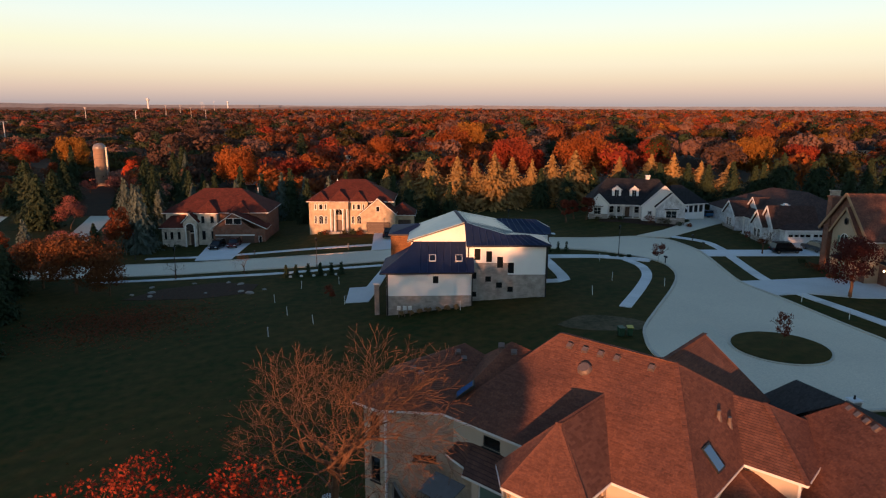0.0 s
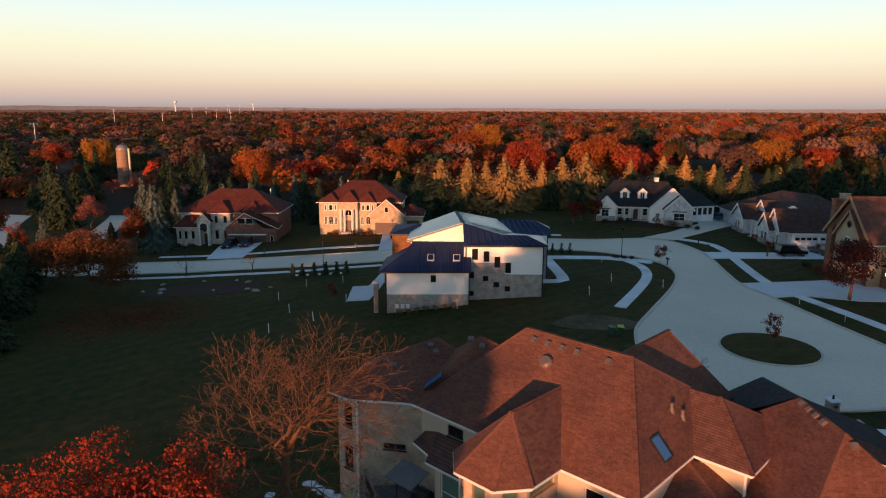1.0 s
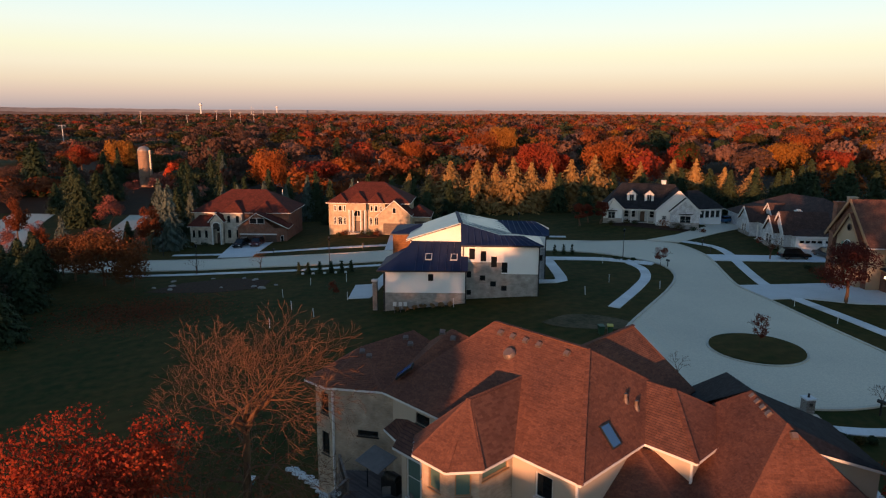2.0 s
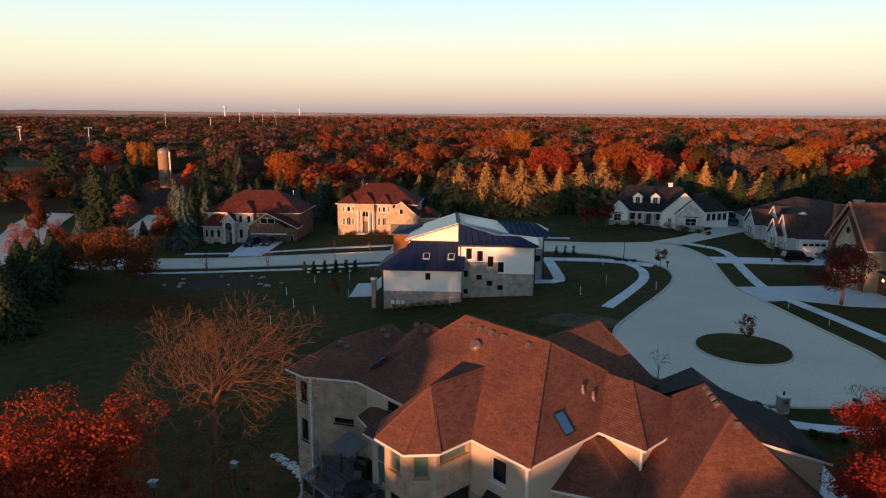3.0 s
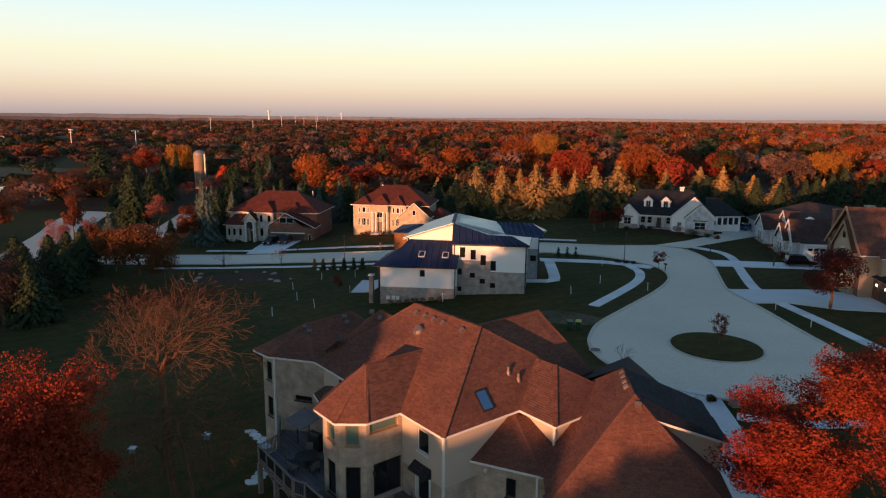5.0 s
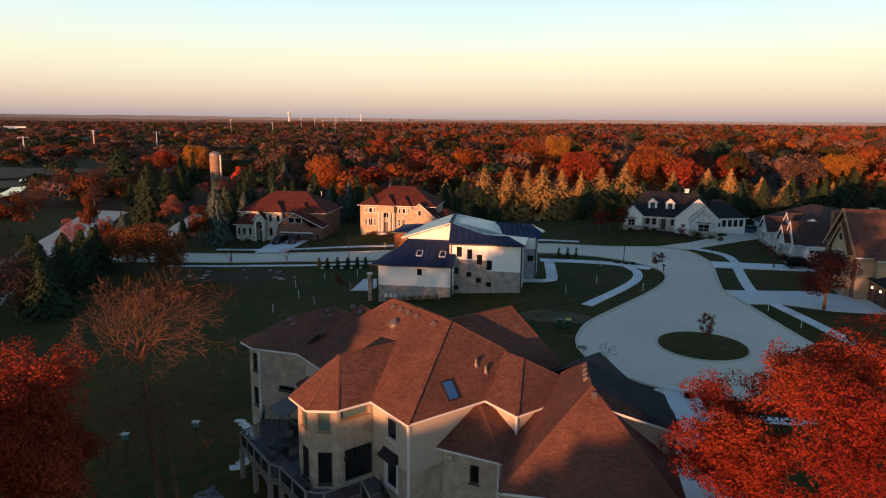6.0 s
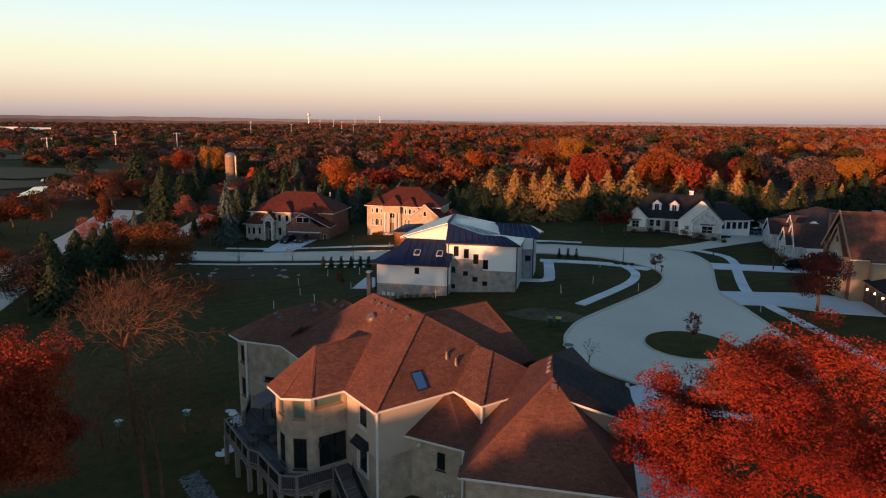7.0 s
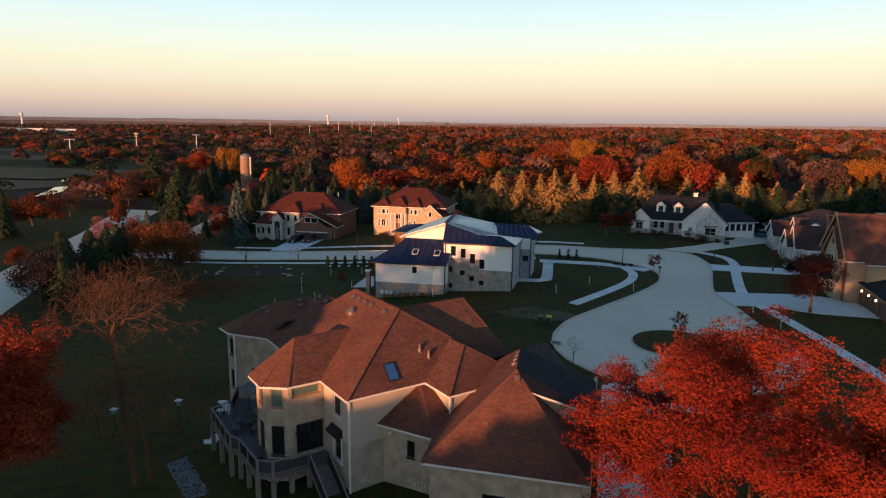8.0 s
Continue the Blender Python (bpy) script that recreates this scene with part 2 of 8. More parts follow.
def mow_lines(m):
    """Faint broad mowing stripes and worn brown patches over the turf."""
    n, l = m.node_tree.nodes, m.node_tree.links
    b = n["Principled BSDF"]
    old = b.inputs["Base Color"].links[0].from_socket
    co, turn, wave = n.new("ShaderNodeTexCoord"), n.new("ShaderNodeMapping"), n.new("ShaderNodeTexWave")
    turn.inputs["Rotation"].default_value = (0, 0, 0.9)
    wave.inputs["Scale"].default_value, wave.inputs["Distortion"].default_value, wave.inputs["Detail"].default_value, wave.inputs["Detail Scale"].default_value = 0.12, 1.5, 2, 0.6
    l.new(co.outputs["Object"], turn.inputs["Vector"])
    l.new(turn.outputs[0], wave.inputs["Vector"])
    r = n.new("ShaderNodeMapRange")
    r.inputs["To Min"].default_value, r.inputs["To Max"].default_value = 0.93, 1.09
    l.new(wave.outputs["Fac"], r.inputs["Value"])
    mul = n.new("ShaderNodeMix")
    mul.data_type, mul.blend_type = "RGBA", "MULTIPLY"
    mul.inputs["Factor"].default_value = 1
    l.new(old, mul.inputs["A"])
    l.new(r.outputs[0], mul.inputs["B"])
    l.new(mul.outputs["Result"], b.inputs["Base Color"])


mow_lines(LAWN)


# ---- building tools ----
GROUND_X = [-5000, -300, -80, -46, -22, -7, 4, 14, 30, 5000]
GROUND_Z = [-6.0, -6.0, -5.0, -4.0, -2.7, -1.7, -0.45, 0.2, 0.0, 0.0]
MOUNDS = [(-22, 143, 14, 1.3), (40, 148, 16, 1.2), (-46, 150, 14, -0.5)]


def ground_z(x, y):
    """The lie of the land: level at the turning circle, falling away to the west."""
    z = float(np.interp(x, GROUND_X, GROUND_Z))
    for a, b, r, h in MOUNDS:
        z += h * math.exp(-((x - a) ** 2 + (y - b) ** 2) / (r * r))
    return z + 11.0 * min(1.0, max(0.0, (y - 800) / 2600))


def mesh_of(name, bm, mat):
    bmesh.ops.recalc_face_normals(bm, faces=bm.faces[:])
    me = bpy.data.meshes.new(name)
    bm.to_mesh(me)
    bm.free()
    for m in (mat if isinstance(mat, (list, tuple)) else [mat]):
        me.materials.append(m)
    return me


def part(name, bm, mat, parent=None, label=""):
    ob = new(name, mesh_of(name, bm, mat))
    ob.parent = parent
    return tagged(ob, label)


    return ob


def thing(name, m, label, category, group="", kind=""):
    ob = new(name)
    ob.empty_display_size = 0.2
    ob.matrix_world = m
    return tagged(ob, label, category, group, kind)


def raw(name, verts, faces, mat, parent=None, label="", smooth=False):
    me = bpy.data.meshes.new(name)
    me.from_pydata(verts, [], faces)
    me.materials.append(mat)
    if smooth:
        me.polygons.foreach_set("use_smooth", [True] * len(me.polygons))
    ob = new(name, me)
    ob.parent = parent
    return tagged(ob, label)


def box(bm, x0, x1, y0, y1, z0, z1, m=None):
    vs = [bm.verts.new(v) for v in ((x0, y0, z0), (x1, y0, z0), (x1, y1, z0), (x0, y1, z0), (x0, y0, z1), (x1, y0, z1), (x1, y1, z1), (x0, y1, z1))]
    for f in ((3, 2, 1, 0), (4, 5, 6, 7), (0, 1, 5, 4), (1, 2, 6, 5), (2, 3, 7, 6), (3, 0, 4, 7)):
        bm.faces.new([vs[i] for i in f])
    if m is not None:
        bmesh.ops.transform(bm, matrix=m, verts=vs)
    return bm


def boxes(*rows):
    bm = bmesh.new()
    for r in rows:
        box(bm, *r)
    return bm


def prism(bm, pts, z0, z1):
    lo, hi = [bm.verts.new((x, y, z0)) for x, y in pts], [bm.verts.new((x, y, z1)) for x, y in pts]
    bm.faces.new(lo[::-1])
    bm.faces.new(hi)
    for i in range(len(pts)):
        j = (i + 1) % len(pts)
        bm.faces.new((lo[i], lo[j], hi[j], hi[i]))
    return bm


def tube(bm, a, b, r0, r1, sides=6):
    a, b = Vector(a), Vector(b)
    q = (b - a).to_track_quat("Z", "Y")
    rings = []
    for c, r in ((a, r0), (b, r1)):
        rings.append([bm.verts.new(c + q @ Vector((r * math.cos(k * math.tau / sides), r * math.sin(k * math.tau / sides), 0))) for k in range(sides)])
    for k in range(sides):
        j = (k + 1) % sides
        bm.faces.new((rings[0][k], rings[0][j], rings[1][j], rings[1][k]))
    bm.faces.new(rings[0][::-1])
    bm.faces.new(rings[1])
    return bm


def bar(bm, a, b, w, h):
    """A straight bar of width w and height h, from a to b."""
    a, b = Vector(a), Vector(b)
    d = b - a
    m = Matrix.Translation(a) @ d.to_track_quat("X", "Z").to_matrix().to_4x4()
    return box(bm, 0, d.length, -w / 2, w / 2, -h / 2, h / 2, m)


def wall_frame(a, b):
    """The pose of a wall's outer foot: x along it from a to b, y inwards, z up."""
    d = Vector((b[0] - a[0], b[1] - a[1], 0))
    return Matrix.Translation((a[0], a[1], 0)) @ Matrix.Rotation(math.atan2(d.y, d.x), 4, "Z"), d.length


def wall_run(parent, a, b, z0, z1, mat, holes=(), thick=0.25, name="wall", label=""):
    """One wall, outer face from a to b with the outside on its right hand; holes are (s0, s1, h0, h1)."""
    m, n = wall_frame(a, b)
    cuts = [(max(0.01, s0), min(n - 0.01, s1), max(z0, h0), min(z1, h1)) for s0, s1, h0, h1 in holes if h1 > z0 + 0.02 and h0 < z1 - 0.02]
    xs = sorted({0.004, n - 0.004, *[c[0] for c in cuts], *[c[1] for c in cuts]})
    zs = sorted({z0, z1, *[c[2] for c in cuts], *[c[3] for c in cuts]})
    full = [[not any(c[0] < (xs[i] + xs[i + 1]) / 2 < c[1] and c[2] < (zs[k] + zs[k + 1]) / 2 < c[3] for c in cuts) for k in range(len(zs) - 1)] for i in range(len(xs) - 1)]
    bm, known = bmesh.new(), {}

    def vert(i, k, y):
        if (i, k, y) not in known:
            known[i, k, y] = bm.verts.new(m @ Vector((xs[i], y, zs[k])))
        return known[i, k, y]

    def solid(i, k):
        return 0 <= i < len(xs) - 1 and 0 <= k < len(zs) - 1 and full[i][k]

    for i in range(len(xs) - 1):
        for k in range(len(zs) - 1):
            if not full[i][k]:
                continue
            bm.faces.new([vert(i, k, 0), vert(i + 1, k, 0), vert(i + 1, k + 1, 0), vert(i, k + 1, 0)])
            bm.faces.new([vert(i, k, thick), vert(i, k + 1, thick), vert(i + 1, k + 1, thick), vert(i + 1, k, thick)])
            for (di, dk), (p, q) in (((-1, 0), ((i, k), (i, k + 1))), ((1, 0), ((i + 1, k), (i + 1, k + 1))), ((0, -1), ((i, k), (i + 1, k))), ((0, 1), ((i, k + 1), (i + 1, k + 1)))):
                if not solid(i + di, k + dk):
                    bm.faces.new([vert(*p, 0), vert(*q, 0), vert(*q, thick), vert(*p, thick)])
    return part(name, bm, mat, parent, label)


def window(parent, a, b, s0, s1, h0, h1, frame_mat=None, mullions=(1, 1), border=0.07, sill=True, name="window", label="", surround=0.0, surround_mat=None, pane_mat=None):
    """A window set into the wall from a to b: a frame with its bars, a pane behind, a sill and a surround."""
    frame_mat = frame_mat or TRIM
    m, n = wall_frame(a, b)
    w = new(name)
    w.parent = parent
    tagged(w, label)
    bm = bmesh.new()
    t = border
    for r in ((s0, s0 + t, h0, h1), (s1 - t, s1, h0, h1), (s0 + t, s1 - t, h0, h0 + t), (s0 + t, s1 - t, h1 - t, h1)):
        box(bm, r[0], r[1], 0.05, 0.14, r[2], r[3], m)
    for k in range(1, mullions[0]):
        x = s0 + (s1 - s0) * k / mullions[0]
        box(bm, x - 0.03, x + 0.03, 0.06, 0.13, h0 + t, h1 - t, m)
    for k in range(1, mullions[1]):
        z = h0 + (h1 - h0) * k / mullions[1]
        box(bm, s0 + t, s1 - t, 0.065, 0.125, z - 0.025, z + 0.025, m)
    part("frame", bm, frame_mat, w)
    part("pane", box(bmesh.new(), s0 + t * 0.5, s1 - t * 0.5, 0.09, 0.105, h0 + t * 0.5, h1 - t * 0.5, m), pane_mat or GLASS, w)
    if sill:
        part("sill", box(bmesh.new(), s0 - 0.06, s1 + 0.06, -0.07, 0.12, h0 - 0.09, h0 - 0.003, m), frame_mat, w)
    if surround:
        bm = bmesh.new()
        u = surround
        for r in ((s0 - u, s0, h0 - u * sill, h1 + u), (s1, s1 + u, h0 - u * sill, h1 + u), (s0, s1, h1, h1 + u)):
            box(bm, r[0], r[1], -0.04, 0.02, r[2], r[3], m)
        part("surround", bm, surround_mat or frame_mat, w)
    return w


def garage_door(parent, a, b, s0, s1, h0, h1, mat, rows=4, label=""):
    m, n = wall_frame(a, b)
    d = new("garage_door")
    d.parent = parent
    tagged(d, label)
    h = (h1 - h0) / rows
    for k in range(rows):
        bm = box(bmesh.new(), s0 + 0.02, s1 - 0.02, 0.10, 0.15, h0 + k * h + 0.012, h0 + (k + 1) * h - 0.012, m)
        cols = max(3, round((s1 - s0) / 0.6))
        cw = (s1 - s0) / cols
        for c in range(cols):
            box(bm, s0 + c * cw + 0.07, s0 + (c + 1) * cw - 0.07, 0.085, 0.10, h0 + k * h + 0.08, h0 + (k + 1) * h - 0.08, m)
        part("panel", bm, mat, d)
    return d


TAB_RNG = np.random.default_rng(77)
TAB_COUNT = [0]


def shingle_tabs(parent, poly, mat, single, course=0.145):
    """Courses of overlapping shingle tabs over one plane of a roof."""
    n = (poly[1] - poly[0]).cross(poly[2] - poly[0]).normalized()
    n = n if n.z > 0 else -n
    u = Vector((0, 0, 1)).cross(n).normalized()
    w = n.cross(u)
    o = poly[0]
    flat = [((p - o).dot(u), (p - o).dot(w)) for p in poly]
    lo, hi = min(p[1] for p in flat), max(p[1] for p in flat)
    verts, faces = [], []
    y, row = lo, 0
    while y < hi - 0.02:
        ym = min(y + course / 2, hi - 0.01)
        xs = []
        for i in range(len(flat)):
            a, b = flat[i], flat[(i + 1) % len(flat)]
            if (a[1] > ym) != (b[1] > ym):
                xs.append(a[0] + (b[0] - a[0]) * (ym - a[1]) / (b[1] - a[1]))
        xs.sort()
        for x0, x1 in zip(xs[::2], xs[1::2]):
            x = x0 - TAB_RNG.random() * 0.2
            while x < x1 - 0.03:
                e = x + 0.18 + 0.24 * TAB_RNG.random()
                a, b = max(x, x0), min(e - 0.008, x1)
                x = e
                if b - a < 0.03:
                    continue
                lift = 0.016 + 0.012 * TAB_RNG.random()
                top = min(y + course * 1.12, hi)
                q = [o + u * a + w * y + n * lift, o + u * b + w * y + n * lift, o + u * b + w * top + n * 0.006, o + u * a + w * top + n * 0.006, o + u * a + w * y + n * 0.001, o + u * b + w * y + n * 0.001]
                if single and TAB_COUNT[0] < 300:
                    TAB_COUNT[0] += 1
                    raw("shingle", q, [(0, 1, 2, 3), (4, 5, 1, 0)], SHINGLE_ONE, parent)
                else:
                    k = len(verts)
                    verts += q
                    faces += [(k, k + 1, k + 2, k + 3), (k + 4, k + 5, k + 1, k)]
        y += course
        row += 1
    if faces:
        tagged(raw("shingle_course", verts, faces, mat, parent), kind="stuff")


def roof(parent, verts, faces, mat, thick=0.16, name="roof", label="", gutter=None, gutter_skip=(), tabs=0):
    """A roof out of planes, with a body of its own and a gutter along its open edges."""
    bm = bmesh.new()
    top = [bm.verts.new(v) for v in verts]
    low = [bm.verts.new((v[0], v[1], v[2] - thick)) for v in verts]
    edges = {}
    for f in faces:
        bm.faces.new([top[i] for i in f])
        bm.faces.new([low[i] for i in f][::-1])
        for k in range(len(f)):
            e = (f[k], f[(k + 1) % len(f)])
            edges[tuple(sorted(e))] = edges.get(tuple(sorted(e)), []) + [e]
    rim = [e[0] for e in edges.values() if len(e) == 1]
    for i, j in rim:
        bm.faces.new((top[i], low[i], low[j], top[j]))
    ob = part(name, bm, mat, parent, label)
    if tabs:
        for f in faces:
            shingle_tabs(ob, [Vector(verts[i]) for i in f], SHADED_TAB if tabs == 3 else SHINGLE_TAB, tabs == 2)
        # cap shingles along the ridges and hips
        for pair in edges.values():
            if len(pair) == 2 and tabs != 3:
                a, b = Vector(verts[pair[0][0]]), Vector(verts[pair[0][1]])
                f, g = [[Vector(verts[i]) for i in q] for q in faces if set(pair[0]) <= set(q)]
                wings = []
                for q in (f, g):
                    nq = (q[1] - q[0]).cross(q[2] - q[0]).normalized()
                    nq = nq if nq.z > 0 else -nq
                    side = nq.cross((b - a).normalized())
                    side = side if side.dot(sum(q, Vector()) / len(q) - a) > 0 else -side
                    wings.append((nq, side))
                if wings[0][0].dot(wings[1][1]) < -0.05:
                    up = (wings[0][0] + wings[1][0]).normalized() * 0.034
                    out = [side * 0.17 + nq * 0.012 for nq, side in wings]
                    raw("ridge_cap", [a + up, b + up, b + out[0], a + out[0], b + out[1], a + out[1]], [(0, 1, 2, 3), (1, 0, 5, 4)], SHINGLE_TAB, ob)
    if gutter:
        for i, j in rim:
            if tuple(sorted((i, j))) in gutter_skip:
                continue
            a, b = Vector(verts[i]), Vector(verts[j])
            g = bmesh.new()
            bar(g, a - Vector((0, 0, thick / 2 + 0.01)), b - Vector((0, 0, thick / 2 + 0.01)), 0.06, 0.13)
            part("gutter", g, gutter, ob)
    return ob


def hip(x0, x1, y0, y1, z, pitch, over=0.45):
    """Planes of a hipped roof over a rectangle."""
    x0, x1, y0, y1 = x0 - over, x1 + over, y0 - over, y1 + over
    r = min(x1 - x0, y1 - y0) / 2
    h = z + r * pitch
    if x1 - x0 >= y1 - y0:
        v = [(x0, y0, z), (x1, y0, z), (x1, y1, z), (x0, y1, z), (x0 + r, (y0 + y1) / 2, h), (x1 - r, (y0 + y1) / 2, h)]
        f = [(0, 1, 5, 4), (1, 2, 5), (2, 3, 4, 5), (3, 0, 4)]
    else:
        v = [(x0, y0, z), (x1, y0, z), (x1, y1, z), (x0, y1, z), ((x0 + x1) / 2, y0 + r, h), ((x0 + x1) / 2, y1 - r, h)]
        f = [(0, 1, 4), (1, 2, 5, 4), (2, 3, 5), (3, 0, 4, 5)]
    return v, f


def gable(x0, x1, y0, y1, z, pitch, over=0.4, along="y"):
    """Planes of a gabled roof; the ridge runs along x or y."""
    x0, x1, y0, y1 = x0 - over, x1 + over, y0 - over, y1 + over
    if along == "y":
        xm, h = (x0 + x1) / 2, z + (x1 - x0) / 2 * pitch
        return [(x0, y0, z), (xm, y0, h), (x1, y0, z), (x0, y1, z), (xm, y1, h), (x1, y1, z)], [(0, 1, 4, 3), (1, 2, 5, 4)]
    ym, h = (y0 + y1) / 2, z + (y1 - y0) / 2 * pitch
    return [(x0, y0, z), (x0, ym, h), (x0, y1, z), (x1, y0, z), (x1, ym, h), (x1, y1, z)], [(0, 3, 4, 1), (1, 4, 5, 2)]


def gable_wall(parent, a, b, z, rise, mat, thick=0.25, hole=None, label=""):
    """The triangle of wall under a gable, from a to b."""
    m, n = wall_frame(a, b)
    bm = bmesh.new()
    f0 = [bm.verts.new(m @ Vector(v)) for v in ((0, 0, z), (n, 0, z), (n / 2, 0, z + rise))]
    f1 = [bm.verts.new(m @ Vector(v)) for v in ((0, thick, z), (n, thick, z), (n / 2, thick, z + rise))]
    bm.faces.new(f0)
    bm.faces.new(f1[::-1])
    for i in range(3):
        j = (i + 1) % 3
        bm.faces.new((f0[i], f1[i], f1[j], f0[j]))
    return part("gable_wall", bm, mat, parent, label)


def ribbon(pts, width):
    """A strip's outline on both sides of a line of points."""
    left, right = [], []
    for i, p in enumerate(pts):
        a, b = Vector(pts[max(0, i - 1)]), Vector(pts[min(len(pts) - 1, i + 1)])
        d = (b - a).normalized()
        nrm = Vector((-d.y, d.x)) * width / 2
        left.append((p[0] + nrm.x, p[1] + nrm.y))
        right.append((p[0] - nrm.x, p[1] - nrm.y))
    return left + right[::-1]


def smooth_line(pts, steps=6):
    """A soft curve through the points."""
    out = []
    for i in range(len(pts) - 1):
        p0, p1, p2, p3 = (Vector(pts[max(0, min(len(pts) - 1, k))]) for k in (i - 1, i, i + 1, i + 2))
        for s in range(steps):
            t = s / steps
            out.append(tuple(0.5 * ((2 * p1) + (-p0 + p2) * t + (2 * p0 - 5 * p1 + 4 * p2 - p3) * t * t + (-p0 + 3 * p1 - 3 * p2 + p3) * t ** 3)))
    return out + [tuple(pts[-1])]


def drape(name, outline, lift, mat, thick=0.25, grid=4.0, label="", category="", kind="structure", parent=None):
    """A sheet with an edge, laid over the lie of the land."""
    bm = bmesh.new()
    bm.faces.new([bm.verts.new((x, y, 0)) for x, y in outline])
    xs, ys = [p[0] for p in outline], [p[1] for p in outline]
    for lo, hi, no in ((min(xs), max(xs), (1, 0, 0)), (min(ys), max(ys), (0, 1, 0))):
        k = math.floor(lo / grid) * grid + grid
        while k < hi:
            bmesh.ops.bisect_plane(bm, geom=bm.verts[:] + bm.edges[:] + bm.faces[:], plane_co=(k, k, 0), plane_no=no)
            k += grid
    bmesh.ops.triangulate(bm, faces=bm.faces[:])
    rim = [e for e in bm.edges if len(e.link_faces) == 1]
    down = bmesh.ops.extrude_edge_only(bm, edges=rim)
    low = {v for v in down["geom"] if isinstance(v, bmesh.types.BMVert)}
    for v in bm.verts:
        v.co.z = ground_z(v.co.x, v.co.y) + lift - (thick if v in low else 0)
    ob = part(name, bm, mat, parent)
    return tagged(ob, label, category, kind=kind) if category else ob


# ---- the land, roads and paths ----
def land():
    near_x, near_y = np.arange(-240, 161, 4.0), np.arange(-60, 261, 4.0)
    far = np.array([30, 80, 180, 400, 800, 1500, 2600, 3600, 4700])
    xs = np.concatenate([near_x[0] - far[::-1], near_x, near_x[-1] + far])
    ys = np.concatenate([near_y[0] - far[::-1], near_y, near_y[-1] + far])
    verts = [(float(x), float(y), ground_z(x, y)) for y in ys for x in xs]
    w = len(xs)
    faces = [(j * w + i, j * w + i + 1, (j + 1) * w + i + 1, (j + 1) * w + i) for j in range(len(ys) - 1) for i in range(w - 1)]
    return tagged(raw("ground", verts, faces, LAWN), "wide dark autumn lawn and open land", "ground", kind="structure")


land()
CIRCLE = (34.5, 63.6, 13.3)
arc = [(CIRCLE[0] + CIRCLE[2] * math.cos(radians(a)), CIRCLE[1] + CIRCLE[2] * math.sin(radians(a))) for a in range(170, 372, 6)]
KERB_EAST = smooth_line([arc[-1], (46.0, 73.5), (44.0, 84.8), (42.6, 91.5), (43.2, 99.0), (44.4, 108.7), (44.5, 115), (42.4, 122.6), (37.2, 125.6)], 5)
KERB_NORTH = smooth_line([(37.2, 125.6), (27, 124.1), (16.6, 123.8), (0, 122.6), (-14, 121.4), (-28, 120.4), (-41, 119.8), (-62, 118.6), (-84, 117.6)], 4)
KERB_WEST = smooth_line([(-88, 108.5), (-55, 109.8), (-36, 111.0), (-18, 111.9), (0, 113.4), (16.2, 114.0), (25.8, 113.1), (32, 109), (35, 104.5), (35.4, 99.3), (34.1, 94.0), (31.1, 87.3), (26, 77.6), (22.6, 70.8), arc[0]], 4)
road_outline = KERB_WEST[:-1] + arc[:-1] + KERB_EAST[:-1] + KERB_NORTH
drape("road", road_outline, 0.05, CONCRETE, grid=4.0, label="pale concrete street with a round turning place", category="road")
for nm, line in (("kerb_west", KERB_WEST[:-1] + arc), ("kerb_east", KERB_EAST), ("kerb_north", KERB_NORTH)):
    drape(nm, ribbon(line, 0.34), 0.17, KERB, label="light concrete kerb along the street", category="kerb")
main_road = smooth_line([(-54, 42), (-73.5, 76), (-85, 98), (-105, 139), (-118.5, 163), (-129.5, 190), (-138.5, 222), (-168, 300), (-220, 400)], 5)
drape("road_main", ribbon(main_road, 12.0), 0.06, CONCRETE, grid=8.0, label="wide pale road curving behind the trees", category="road")

side_road = smooth_line([(-80.3, 138), (-82, 145), (-87, 160), (-96, 185), (-110, 214)], 5)
drape("road_side", ribbon(side_road, 5.6), 0.055, CONCRETE, grid=8.0, label="pale side road between the trees", category="road")

island = [(34.8 + 4.7 * math.cos(radians(a)), 64.9 + 4.7 * math.sin(radians(a))) for a in range(0, 360, 10)]
rim_out = [(34.8 + 4.95 * math.cos(radians(a)), 64.9 + 4.95 * math.sin(radians(a))) for a in range(0, 360, 10)]
drape("kerb_island", rim_out, 0.16, KERB, label="round concrete kerb of the planted island", category="kerb")
drape("island_turf", island, 0.24, LAWN, label="round turf island in the turning place", category="turf")


def slab_path(name, line, width, label, every=1.6, lift=0.10):
    """A path of cast slabs with joints between them."""
    top = new(name)
    tagged(top, label, "pavement", kind="structure")
    pts = smooth_line(line, 8)
    run, cut = 0.0, [0]
    for i in range(1, len(pts)):
        run += (Vector(pts[i]) - Vector(pts[i - 1])).length
        if run >= every:
            cut.append(i)
            run = 0.0
    if cut[-1] != len(pts) - 1:
        cut.append(len(pts) - 1)
    outline = ribbon(pts, width)
    left, right = outline[:len(pts)], outline[len(pts):][::-1]
    for a, b in zip(cut, cut[1:]):
        bm = bmesh.new()
        ring = [left[a], left[b], right[b], right[a]]
        c = sum((Vector(p) for p in ring), Vector((0, 0))) / 4
        ring = [tuple(c + (Vector(p) - c) * 0.985) for p in ring]
        lo = [bm.verts.new((x, y, ground_z(x, y) - 0.1)) for x, y in ring]
        hi = [bm.verts.new((x, y, ground_z(x, y) + lift)) for x, y in ring]
        bm.faces.new(hi)
        for i in range(4):
            bm.faces.new((lo[i], lo[(i + 1) % 4], hi[(i + 1) % 4], hi[i]))
        part("slab", bm, PALE, top)
    return top


